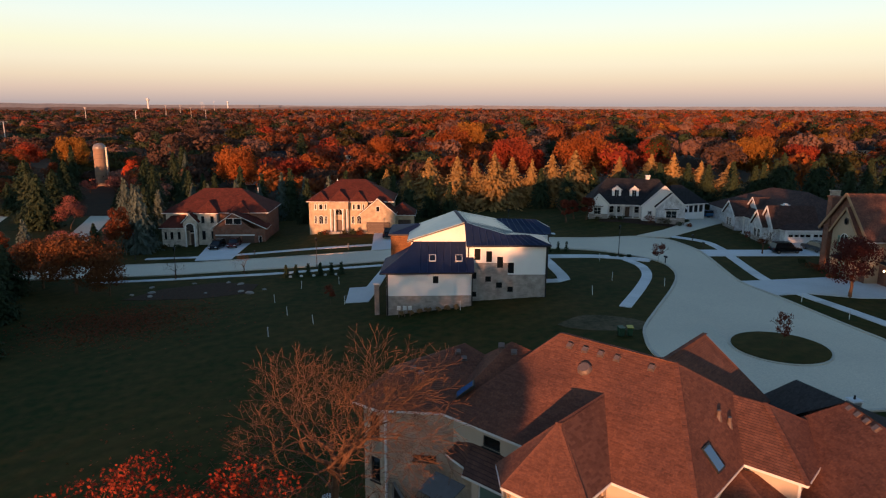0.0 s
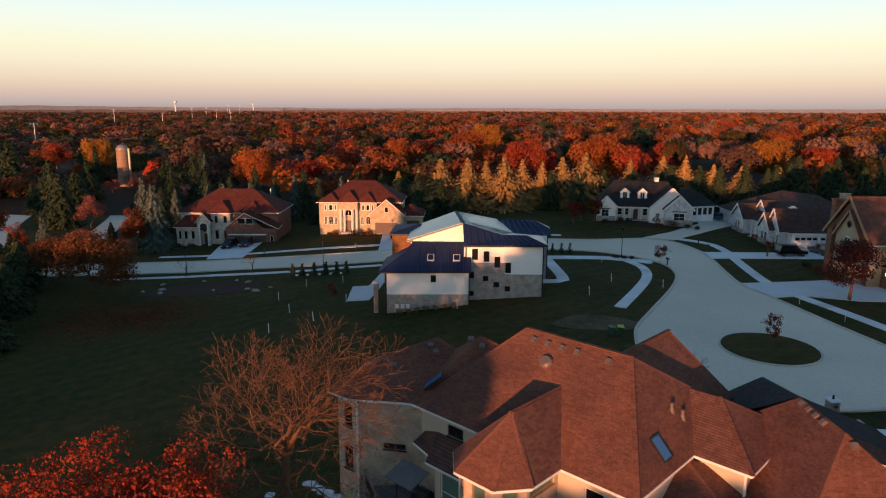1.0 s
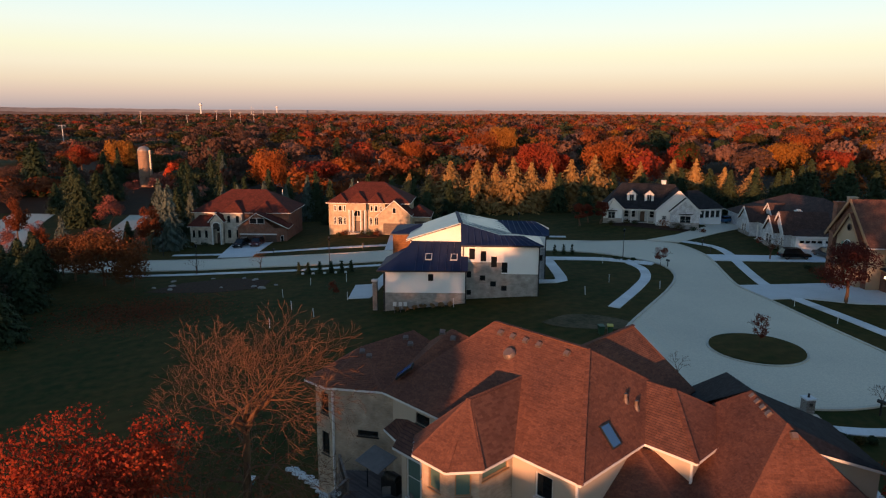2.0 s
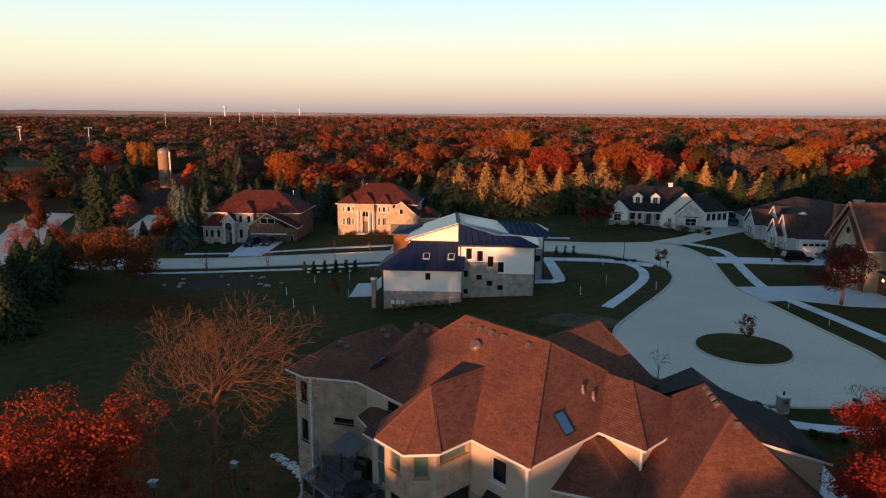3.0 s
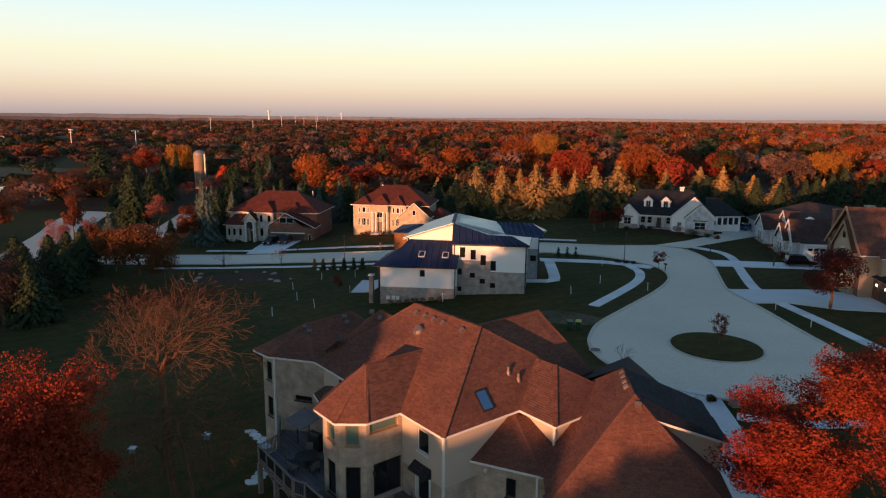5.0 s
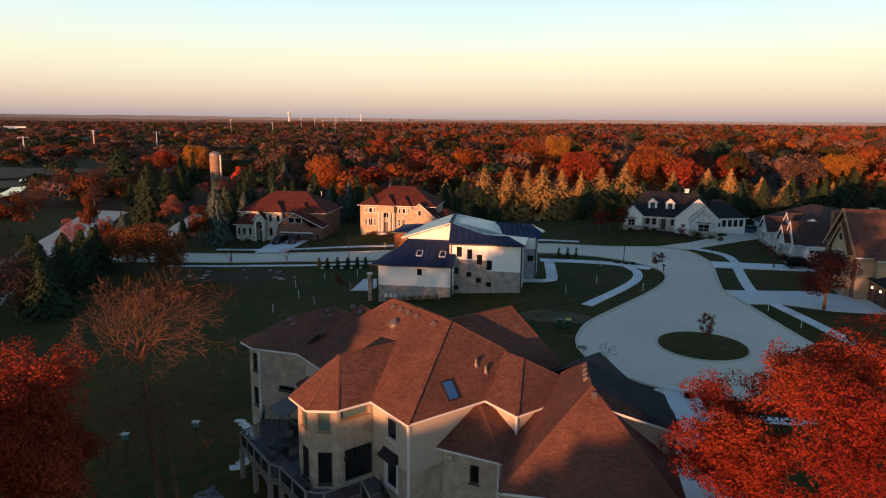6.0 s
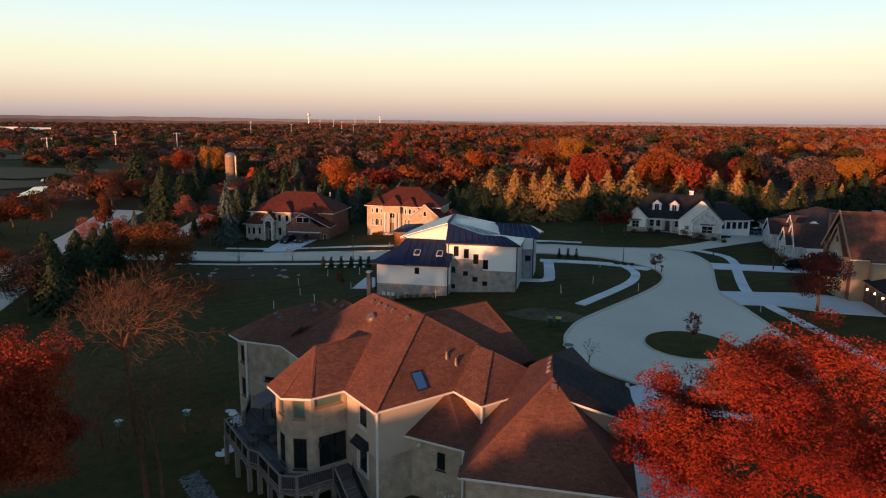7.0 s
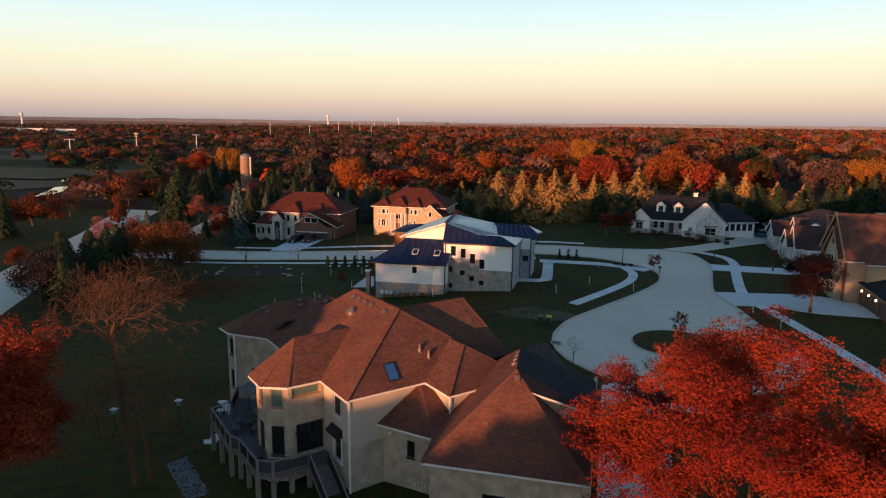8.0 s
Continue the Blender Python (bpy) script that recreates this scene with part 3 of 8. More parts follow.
slab_path("pavement_street", [(15.0, 107.3), (25.2, 108.2), (30.5, 107.0), (33.8, 105.4)], 2.4, "pale new concrete pavement slabs beside the street")
slab_path("pavement_house", [(16.6, 106.2), (17.2, 99.0), (17.5, 93.2), (16.6, 91.6), (13.0, 91.2)], 1.8, "pale concrete path to the white house")
slab_path("pavement_corner", [(30.0, 106.0), (31.2, 101.8), (30.4, 95.9), (27.5, 88.9), (22.6, 79.0)], 1.5, "pale concrete path ending in the lawn")
slab_path("pavement_east", [(43.2, 126.4), (48.4, 121.6), (49.2, 115.0), (48.3, 108.5), (46.7, 93.0), (47.8, 86.0), (49.9, 78.0), (52.3, 67.6), (55.5, 52)], 1.6, "pale concrete pavement along the far kerb")
slab_path("pavement_walk", [(32.4, 47.0), (35.0, 46.4), (38.5, 46.5), (43, 47.6)], 1.3, "pale concrete walk to the driveway")
slab_path("pavement_far", [(-57, 123.9), (-42.8, 124.6), (-29.8, 125.6), (-17.2, 126.4), (0, 127.6), (22, 128.2)], 1.3, "pale concrete pavement in front of the brick houses", every=3)
slab_path("pavement_near", [(-58, 106), (-42.8, 107.2), (-27.7, 107.7), (-17.3, 109.0), (2, 109.8), (14, 109.6)], 1.2, "pale concrete pavement by the lawn", every=3)


def driveway(name, outline, label, lift=0.09, mat=None):
    return drape(name, outline, lift, mat or PALE, label=label, category="driveway")


driveway("driveway_1", [(-46.6, 121.2), (-39.6, 121.2), (-40.5, 137.5), (-49.5, 137.5)], "pale concrete driveway of the brick house", 0.11)
driveway("driveway_2", [(-13.5, 122.0), (-8.5, 122.2), (-8.0, 137.5), (-14.5, 137.5)], "concrete driveway of the cream house", 0.11)
driveway("driveway_3", [(37.6, 126.4), (43.0, 124.4), (50.5, 131.5), (62, 143), (66, 156), (56, 156), (53.5, 141.5), (44.5, 131.6)], "concrete driveway of the white gabled house", 0.11, CONCRETE)
driveway("driveway_4", [(44.6, 113.9), (54, 114.0), (61.2, 114.2), (61.2, 117), (68.5, 117), (68.5, 109.6), (62.7, 109.4), (44.4, 108.9)], "pale concrete driveway of the brown gabled house", 0.11)
driveway("driveway_5", [(42.8, 92.2), (49, 93.2), (56.4, 94.6), (58.1, 93.4), (61.5, 92.6), (66.0, 91.0), (66.0, 83.4), (54.6, 83.6), (48.8, 85.8), (44.0, 84.8)], "pale concrete driveway of the tall brick house", 0.11)
driveway("patio_1", [(-13.4, 87.6), (-10.2, 87.6), (-9.6, 93.0), (-8.6, 108.5), (-10.0, 108.5), (-11.4, 95.6), (-13.9, 95.6)], "pale concrete patio beside the white house", 0.08)
driveway("driveway_6", [(26.9, 18.5), (31.4, 18.5), (32.1, 36), (32.3, 42), (31.9, 51.6), (29.5, 52.3), (26.9, 50)], "blue-grey concrete driveway beside the garage", 0.09)
drape("bare_soil_1", smooth_line([(13, 72), (17, 75.5), (22, 74.5), (24, 71.5), (20, 70), (15, 70.3), (13, 72)], 5)[:-1], 0.03, DIRT, label="worn patch of bare soil in the lawn", category="soil")


# ---- the large near house: brown hipped roofs, cream and tan walls ----
NEAR = thing("house", pose(11.05, 25.7, 0, 0, 0, -42.0), "large tan brick house with brown shingled hip roofs", "house")
EV, FL0 = 6.75, -1.8


def near_house():
    h = NEAR
    # main block, front wall on q = 0.45 behind the eave line
    def front(a, b, z0, z1, mat, holes=()):
        return wall_run(h, a, b, z0, z1, mat, holes)
    # left of the bay
    a, b = (-14.4, 0.45), (-8.7, 0.45)
    hl = [(2.2, 3.4, 5.5, 6.2)]
    front(a, b, 4.0, EV, STUCCO, hl)
    front(a, b, FL0, 4.0, TAN_BRICK)
    window(h, a, b, *hl[0], frame_mat=BLACK, label="low dark window under the eave")
    # bay: five faces
    bay = [(-8.7, 0.45), (-8.7, -2.15), (-7.45, -3.4), (-5.55, -3.4), (-4.55, -2.15), (-4.55, 0.45)]
    for i in range(5):
        a, b = bay[i], bay[i + 1]
        n = (Vector(b) - Vector(a)).length
        if i == 4:
            holes = [(0.25, n - 0.35, 5.8, 6.42), (0.5, n - 0.1, 1.6, 3.75)]
        elif i == 0:
            holes = [(0.3, n - 0.3, 4.4, 6.2)]
        else:
            holes = [(n / 2 - 0.42, n / 2 + 0.42, 5.1, 6.4), (n / 2 - 0.45, n / 2 + 0.45, 1.6, 3.75)]
        wall_run(h, a, b, FL0, EV, TAN_BRICK, holes)
        for k, hole in enumerate(holes):
            if i == 4 and k == 1:
                window(h, a, b, *hole, frame_mat=BLACK, mullions=(2, 1), name="patio_door", sill=False, label="dark sliding glass door onto the deck")
            else:
                window(h, a, b, *hole, frame_mat=TAN_TRIM if k == 0 else BLACK, label="bay window with pale green panes" if k == 0 else "", pane_mat=TEAL_GLASS if k == 0 else None)
    # glazed bump-out between the wing and the bay, under its own low roof
    a, b = (-11.6, -1.25), (-8.71, -1.25)
    gl = [(0.45, 2.6, 1.7, 4.5)]
    wall_run(h, a, b, FL0, 4.7, STUCCO, gl)
    wall_run(h, (-11.6, 0.44), a, FL0, 4.7, STUCCO)
    window(h, a, b, *gl[0], mullions=(1, 2), label="tall window with pale green panes", pane_mat=TEAL_GLASS)
    roof(h, [(-8.72, -1.65, 4.75), (-11.95, -1.65, 4.75), (-12.3, -1.0, 4.75), (-14.1, -0.55, 4.75), (-14.1, 0.44, 5.1), (-13.0, 0.44, 5.42), (-8.72, 0.44, 5.42)], [(0, 6, 5, 1), (1, 5, 2), (2, 5, 4, 3)],
         SHINGLE, name="bump_out_roof", label="brown shingled roof of the bump-out", gutter=TRIM, gutter_skip={(0, 6), (5, 6), (4, 5), (3, 4)})
    # right of the bay
    a, b = (-4.55, 0.45), (-0.45, 0.45)
    hr = [(1.55, 2.65, 4.7, 6.1), (1.5, 2.75, 1.5, 3.2)]
    front(a, b, 3.3, EV, STUCCO, hr)
    front(a, b, FL0, 3.3, TAN_BRICK, hr)
    window(h, a, b, *hr[0], label="white framed upper window")
    window(h, a, b, *hr[1], surround=0.12, label="white framed window under a small awning roof")
    aw = new("awning")
    aw.parent = h
    m, n = wall_frame(a, b)
    bm = bmesh.new()
    v = [bm.verts.new(m @ Vector(c)) for c in ((1.3, -0.02, 4.0), (2.95, -0.02, 4.0), (3.0, -0.5, 3.55), (1.25, -0.5, 3.55), (1.3, -0.02, 3.4), (2.95, -0.02, 3.4), (3.0, -0.5, 3.47), (1.25, -0.5, 3.47))]
    for f in ((0, 1, 2, 3), (4, 7, 6, 5), (0, 3, 7, 4), (1, 5, 6, 2), (3, 2, 6, 7), (0, 4, 5, 1)):
        bm.faces.new([v[i] for i in f])
    part("awning_roof", bm, DARK_SHINGLE, aw)
    # end wall towards the garage
    wall_run(h, (-0.45, 0.45), (-0.45, 6.4), 3.3, EV, STUCCO)
    wall_run(h, (-0.45, 0.45), (-0.45, 6.4), FL0, 3.3, TAN_BRICK)
    wall_run(h, (-0.45, 6.4), (2.45, 6.4), FL0, EV, STUCCO)
    wall_run(h, (2.45, 6.4), (2.45, 12.0), FL0, EV, STUCCO)
    wall_run(h, (2.45, 12.0), (-14.4, 12.0), FL0, EV, TAN_BRICK)
    wall_run(h, (-14.4, 12.0), (-14.4, 9.4), FL0, EV, TAN_BRICK)
    # left wing, with a canted corner
    wing = [(-14.4, 9.4), (-20.2, 7.8), (-21.6, 3.0), (-19.6, -1.9), (-17.75, -1.75), (-14.4, 0.45)]
    for i in range(5):
        a, b = wing[i], wing[i + 1]
        n = (Vector(b) - Vector(a)).length
        holes = {3: [(0.55, 1.3, 4.6, 6.1), (0.55, 1.3, 1.7, 3.3)], 4: [(1.6, 3.0, 3.55, 3.95)]}.get(i, [])
        wall_run(h, a, b, FL0, EV, TAN_BRICK, holes)
        for hole in holes:
            window(h, a, b, *hole, frame_mat=BLACK)
    lamp = new("wall_lamp")
    lamp.parent = h
    part("bracket", boxes((-4.55, -4.3, -1.72, -1.6, 3.05, 3.35)), BLACK, lamp)
    # white downpipes at the corners
    for x, y in ((-17.75, -1.83), (-0.42, 0.38), (-8.78, -2.2), (2.5, 6.34)):
        part("downpipe", boxes((x - 0.06, x + 0.06, y - 0.06, y + 0.06, FL0, EV - 0.1)), TRIM, h)
    # roofs
    E = EV + 0.05
    v = [(-14.9, 0, E), (0, 0, E), (0, 12.6, E), (-14.9, 12.6, E),          # eaves 0-3
         (-10.9, 6.1, 11.03), (-3.9, 6.1, 11.03),                               # ridge 4-5
         (-13.6, 4.9, 10.12), (-17.0, 4.5, 9.3),                               # falling ridge 6-7
         (-18.0, -2.25, E), (-20.0, -2.45, E), (-22.1, 3.0, E), (-20.6, 8.2, E)]   # wing eaves 8-11
    v += [(-12.3, 5.3, 9.72), (-15.5, 4.7, 8.85), (-18.4, 1.2, 8.6), (-15.4, 9.8, E)]   # dips between the ridges 12-13, end of the last ridge 14, back eave 15
    f = [(0, 1, 5, 4), (0, 4, 12), (0, 12, 6), (0, 6, 13), (0, 13, 7), (0, 7, 14), (0, 14, 8), (8, 14, 9), (9, 14, 10), (10, 14, 7), (10, 7, 11), (11, 7, 13), (11, 13, 15), (15, 13, 6), (15, 6, 12), (15, 12, 4), (15, 4, 3), (1, 2, 5), (2, 3, 4, 5)]
    roof(h, v, f, SHINGLE, label="brown shingled main roof with hips", tabs=1, gutter=TRIM)
    # bay roof
    v = [(-4.1, 0.0, E), (-4.1, -2.4, E), (-5.25, -3.85, E), (-7.7, -3.85, E), (-9.1, -2.4, E), (-9.1, 0.0, E), (-6.6, -0.8, 9.3), (-6.6, 3.85, 9.3)]
    f = [(0, 7, 6, 1), (1, 6, 2), (2, 6, 3), (3, 6, 4), (4, 6, 7, 5)]
    roof(h, v, f, SHINGLE, name="bay_roof", label="brown shingled roof of the bay", tabs=2, gutter=TRIM, gutter_skip={(0, 7), (5, 7)})
    # wing towards the garage
    v = [(-0.5, 5.95, E), (2.9, 5.95, E), (2.9, 12.6, E), (-0.2, 9.25, 8.85), (-3.2, 9.25, 8.85), (-3.0, 5.95, E), (-3.0, 12.6, E)]
    f = [(5, 0, 1, 3, 4), (1, 2, 3), (2, 6, 4, 3)]
    roof(h, v, f, SHINGLE, name="wing_roof", label="brown shingled roof of the short wing", tabs=1, gutter=TRIM, gutter_skip={(5, 6), (4, 5), (4, 6), (0, 5)})
    # back wing, its ridge square to the main one
    v = [(-8.7, 8.2, E), (-1.3, 8.2, E), (-1.3, 14.6, E), (-8.7, 14.6, E), (-4.85, 6.6, 10.72), (-4.8, 12.5, 10.76)]
    f = [(0, 4, 5, 3), (4, 1, 2, 5), (2, 3, 5)]
    roof(h, v, f, SHINGLE, name="back_roof", label="brown shingled roof of the back wing", tabs=1)
    for a, b in (((-1.7, 12.0), (-1.7, 14.2)), ((-1.7, 14.2), (-8.3, 14.2)), ((-8.3, 14.2), (-8.3, 12.0))):
        wall_run(h, a, b, FL0, EV, TAN_BRICK)


near_house()

# the garage end of the near house, turned to face the turning place's near side
GARAGE = thing("garage", pose(21.5, 28.5, 0), "tan brick garage wing with brown hip roof and gable", "garage")


def garage_wing():
    h = GARAGE
    gz = -0.2
    E = 4.62
    front = [(-4.4, -4.75), (4.45, -4.75)]
    holes = [(3.2, 4.6, 2.0, 2.9)]
    wall_run(h, front[0], front[1], gz - 0.8, E - 0.05, TAN_BRICK, holes)
    window(h, front[0], front[1], *holes[0], frame_mat=BLACK)
    wall_run(h, (4.45, -4.75), (4.45, 0.0), gz - 0.8, E - 0.05, TAN_BRICK)
    wall_run(h, (-4.4, 0.5), (-4.4, -4.75), gz - 0.8, E - 0.05, TAN_BRICK)
    v = [(-4.8, -5.2, E), (4.95, -5.2, E), (4.95, 0.1, E), (0, 0.0, 9.0), (-0.25, 3.9, 9.05), (-4.8, 7.0, E), (1.09, -1.14, 8.04)]
    roof(h, v, [(0, 1, 6, 3), (1, 2, 6), (0, 3, 4, 5)], SHINGLE, label="brown shingled hip roof of the garage", tabs=1, gutter=TRIM, gutter_skip={(3, 4), (4, 5), (2, 6), (0, 5), (3, 6), (1, 2)})
    # upper block behind, with its wall under the verge
    bm = bmesh.new()
    pr = [(1.0, -0.95, 8.0), (5.0, 0.32, 6.36), (5.0, 0.32, gz - 0.8), (1.0, -0.95, gz - 0.8)]
    lo, hi = [bm.verts.new(p) for p in pr], [bm.verts.new((x - 0.07, y + 0.25, z)) for x, y, z in pr]
    bm.faces.new(lo)
    bm.faces.new(hi[::-1])
    for i in range(4):
        bm.faces.new((lo[i], hi[i], hi[(i + 1) % 4], lo[(i + 1) % 4]))
    part("gable_wall", bm, STUCCO, h)
    wall_run(h, (5.0, 0.5), (5.0, 7.0), gz - 0.8, 6.35, STUCCO)
    wall_run(h, (5.0, 7.0), (-4.0, 10.4), gz - 0.8, 4.5, STUCCO)
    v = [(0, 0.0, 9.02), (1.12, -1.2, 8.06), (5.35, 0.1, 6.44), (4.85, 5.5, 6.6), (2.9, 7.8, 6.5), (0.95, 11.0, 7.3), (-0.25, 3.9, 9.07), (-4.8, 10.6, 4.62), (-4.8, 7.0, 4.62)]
    # slope turned from the sun: its shade is put into charcoal shingles
    roof(h, v, [(0, 1, 2), (0, 2, 3, 6), (6, 3, 4, 5), (6, 5, 7, 8)], DARK_SHINGLE, name="gable_roof", label="side slope of the gable, its shade put into dark shingles", tabs=3, gutter=TRIM, gutter_skip={(0, 6), (0, 1), (4, 5), (5, 7), (7, 8), (6, 8)})


garage_wing()

LOW = thing("side_room", pose(14.4, 28.0, 0, 0, 0, -15), "small tan brick side room with dark shingled roof", "house")


def side_room():
    h = LOW
    E = 4.45
    a, b = (-2.0, -0.25), (3.4, -0.25)
    holes = [(2.15, 2.75, 2.4, 3.6)]
    wall_run(h, a, b, -1.0, E - 0.05, TAN_BRICK, holes)
    window(h, a, b, *holes[0], frame_mat=BLACK)
    wall_run(h, (-2.0, 2.0), (-2.0, -0.25), -1.0, E - 0.05, TAN_BRICK)
    v = [(-2.45, -0.7, E), (2.5, -0.7, E), (3.4, 2.6, E + 1.0), (-0.35, 2.3, 6.55), (-2.6, 0.3, E)]
    roof(h, v, [(0, 1, 3), (1, 2, 3), (0, 3, 4)], SHINGLE, label="dark brown shingled roof", tabs=1, gutter=TRIM, gutter_skip={(2, 3), (1, 2), (3, 4)})
    part("downpipe", boxes((1.98, 2.1, -0.4, -0.28, -1.0, E - 0.1)), TRIM, h)
    for k in range(7):
        part("string_light", tube(bmesh.new(), (0.3 + k * 0.26, -0.33, 0.75 + 0.12 * math.sin(k * 2.1)), (0.3 + k * 0.26, -0.33, 0.87 + 0.12 * math.sin(k * 2.1)), 0.05, 0.05, 8), TRIM, h)
    part("wall_lamp", boxes((-1.2, -1.05, -0.42, -0.25, 3.7, 3.9)), TRIM, h)


side_room()


# ---- the white modern house ----
def white_house():
    h = thing("modern_house", pose(3, 84, 0), "white and grey modern house with dark blue metal roofs", "house")
    zb = -2.4
    # low front wing
    a, b = (-10.15, -3.3), (0.65, -2.7)
    holes = [(5.9, 6.6, 2.5, 3.45)]
    wall_run(h, a, b, 0.9, 3.9, WHITE, holes)
    wall_run(h, a, b, zb, 0.9, GREY_STONE)
    window(h, a, b, *holes[0], frame_mat=BLACK, sill=False)
    wall_run(h, (0.65, -2.7), (0.65, -0.6), 0.9, 3.9, WHITE)
    wall_run(h, (0.65, -2.7), (0.65, -0.6), zb, 0.9, GREY_STONE)
    wall_run(h, (-10.15, 5.0), (-10.15, -3.3), zb, 3.9, DARK_CLAD)
    v = [(-10.9, -3.8, 4.0), (0.95, -3.1, 4.0), (0.95, 2.05, 6.9), (-6.9, 2.05, 6.9), (-7.7, 0.3, 5.9), (-10.9, 4.6, 4.0), (-7.2, 4.6, 5.9)]
    roof(h, v, [(0, 1, 2, 3, 4), (0, 4, 6, 5)], BLUE_METAL, thick=0.2, name="low_roof", label="dark blue metal roof of the low wing", gutter=BLACK, gutter_skip={(1, 2), (2, 3), (3, 4), (4, 6)})
    for x, y in ((-10.05, -3.36), (0.7, -2.82)):
        part("downpipe", boxes((x - 0.07, x + 0.07, y - 0.07, y + 0.05, zb, 3.9)), BLACK, h)
    for x in (-4.35, -0.95):
        s = new("skylight")
        s.parent = h
        mm = Matrix.Translation((x, -0.95, 5.3)) @ Matrix.Rotation(radians(30), 4, "X")
        part("frame", box(bmesh.new(), -0.45, 0.45, -0.6, 0.6, -0.05, 0.12, mm), TRIM, s)
        part("pane", box(bmesh.new(), -0.36, 0.36, -0.5, 0.5, 0.12, 0.135, mm), GLASS, s)
    # main front wall with stepped white panels
    a, b = (0.2, -0.65), (10.3, -0.5)
    k = 0.0258
    holes = [((x0 - 520) * k, (x1 - 520) * k, 6.95 - (y1 - 225) * k, 6.95 - (y0 - 225) * k) for x0, x1, y0, y1 in
             ((553, 583, 242, 300), (612, 641, 255, 310), (667, 697, 283, 340), (722, 752, 313, 368), (609, 638, 384, 412), (664, 694, 415, 443), (720, 750, 437, 465))]
    holes += [(0.55, 1.15, 2.5, 3.4), (0.55, 1.15, 0.1, 0.8)]
    wall_run(h, a, b, 4.65, 6.9, WHITE, holes)
    m, n = wall_frame(a, b)
    left_end = tuple((m @ Vector((5.2, 0, 0))).xy)
    wall_run(h, a, left_end, 0, 4.65, GREY_STONE, [q for q in holes if q[1] < 5.25])
    right_holes = [(q[0] - 5.2, q[1] - 5.2, q[2], q[3]) for q in holes if q[0] > 5.15]
    wall_run(h, left_end, b, 3.1, 4.65, WHITE, right_holes)
    wall_run(h, left_end, b, 0, 3.1, GREY_STONE, right_holes)
    wall_run(h, a, b, zb, 0, GREY_STONE)
    for q in holes:
        window(h, a, b, *q, frame_mat=BLACK, sill=False, border=0.05)
    wall_run(h, (10.3, -0.5), (10.3, 8.0), zb, 6.9, GREY_SIDING)
    # tall block behind the low wing
    wall_run(h, (-7.2, 2.2), (0.2, 2.2), zb, 6.75, WHITE)
    bm = bmesh.new()
    pr = [(-6.9, 6.76), (0.0, 6.76), (0.0, 9.25), (-6.9, 7.15)]
    lo, hi = [bm.verts.new((x, 2.1, z)) for x, z in pr], [bm.verts.new((x, 2.4, z)) for x, z in pr]
    bm.faces.new(lo)
    bm.faces.new(hi[::-1])
    for i in range(4):
        bm.faces.new((lo[i], hi[i], hi[(i + 1) % 4], lo[(i + 1) % 4]))
    part("gable_wall", bm, WHITE, h, "white upper wall under the sloping roof")
    wall_run(h, (0.0, 2.1), (0.0, -0.6), 3.4, 6.9, WHITE)
    wall_run(h, (-7.2, 12.0), (-7.2, 2.2), zb, 6.9, DARK_CLAD)
    # main roof: planes beside the ridge and hip end painted pale for reflected sky, a dark blue front slope
    A, B = (-0.2, 1.2, 9.65), (-1.3, 11.5, 9.65)
    EL, ER = (0.0, -1.45, 7.1), (10.85, -1.1, 7.15)
    M, N, Q, F = (5.1, 0.95, 8.1), (8.3, 1.35, 7.98), (6.9, 6.7, 7.3), (5.1, 15.6, 7.85)
    roof(h, [(-7.7, 1.6, 7.15), A, B, (-7.7, 11.5, 7.3)], [(0, 1, 2, 3)], SKY_SHEEN_METAL, thick=0.28, name="left_roof", label="metal roof plane sloping down, pale sky sheen put into its colour", gutter=BLACK)
    roof(h, [A, EL, ER, N, M], [(0, 1, 4), (1, 2, 3, 4)], BLUE_METAL, thick=0.25, label="dark blue metal roof with standing seams", gutter=BLACK, gutter_skip={(0, 1), (0, 4), (3, 4), (2, 3)})
    roof(h, [N, ER, (10.85, 6.9, 6.95), Q, M], [(0, 1, 2, 3), (0, 3, 4)], SKY_SHEEN_METAL, thick=0.22, name="hip_end_roof", label="metal hip end of the roof, pale sky sheen put into its colour", gutter=BLACK, gutter_skip={(0, 1), (2, 3), (3, 4), (0, 4)})
    roof(h, [A, M, Q, F, B], [(0, 1, 2), (0, 2, 3, 4)], SKY_SHEEN_METAL, thick=0.25, name="right_roof", label="metal roof plane, grey sky sheen put into its colour")
    roof(h, [(-1.5, 11.5, 9.7), (-1.0, 11.5, 9.7), (0.1, 1.1, 9.7), (-0.45, 1.1, 9.72)], [(0, 1, 2, 3)], BLUE_METAL, thick=0.08, name="ridge_cap", label="blue metal ridge cap")
    # standing seams
    for k in range(1, 12):
        f = k / 12
        a, b = Vector(A).lerp(Vector(B), f), Vector(M).lerp(Vector(Q), f * 1.7) if f < 0.58 else Vector(Q).lerp(Vector(F), (f - 0.58) / 0.42)
        part("seam", bar(bmesh.new(), a + Vector((0, 0, 0.03)), b + Vector((0, 0, 0.03)), 0.05, 0.06), SKY_SHEEN_METAL, h)
        a, b = Vector(EL).lerp(Vector(ER), f), Vector(A).lerp(Vector(M), f * 2) if f < 0.5 else Vector(M).lerp(Vector(N), f * 2 - 1)
        part("seam", bar(bmesh.new(), a + Vector((0, 0, 0.03)), b + Vector((0, 0, 0.03)), 0.05, 0.06), SEAM, h)
        a, b = Vector((-10.9 + 11.85 * f, -3.8 + 0.7 * f, 4.0)), Vector((-10.9 + 11.85 * f, 2.05, 6.9))
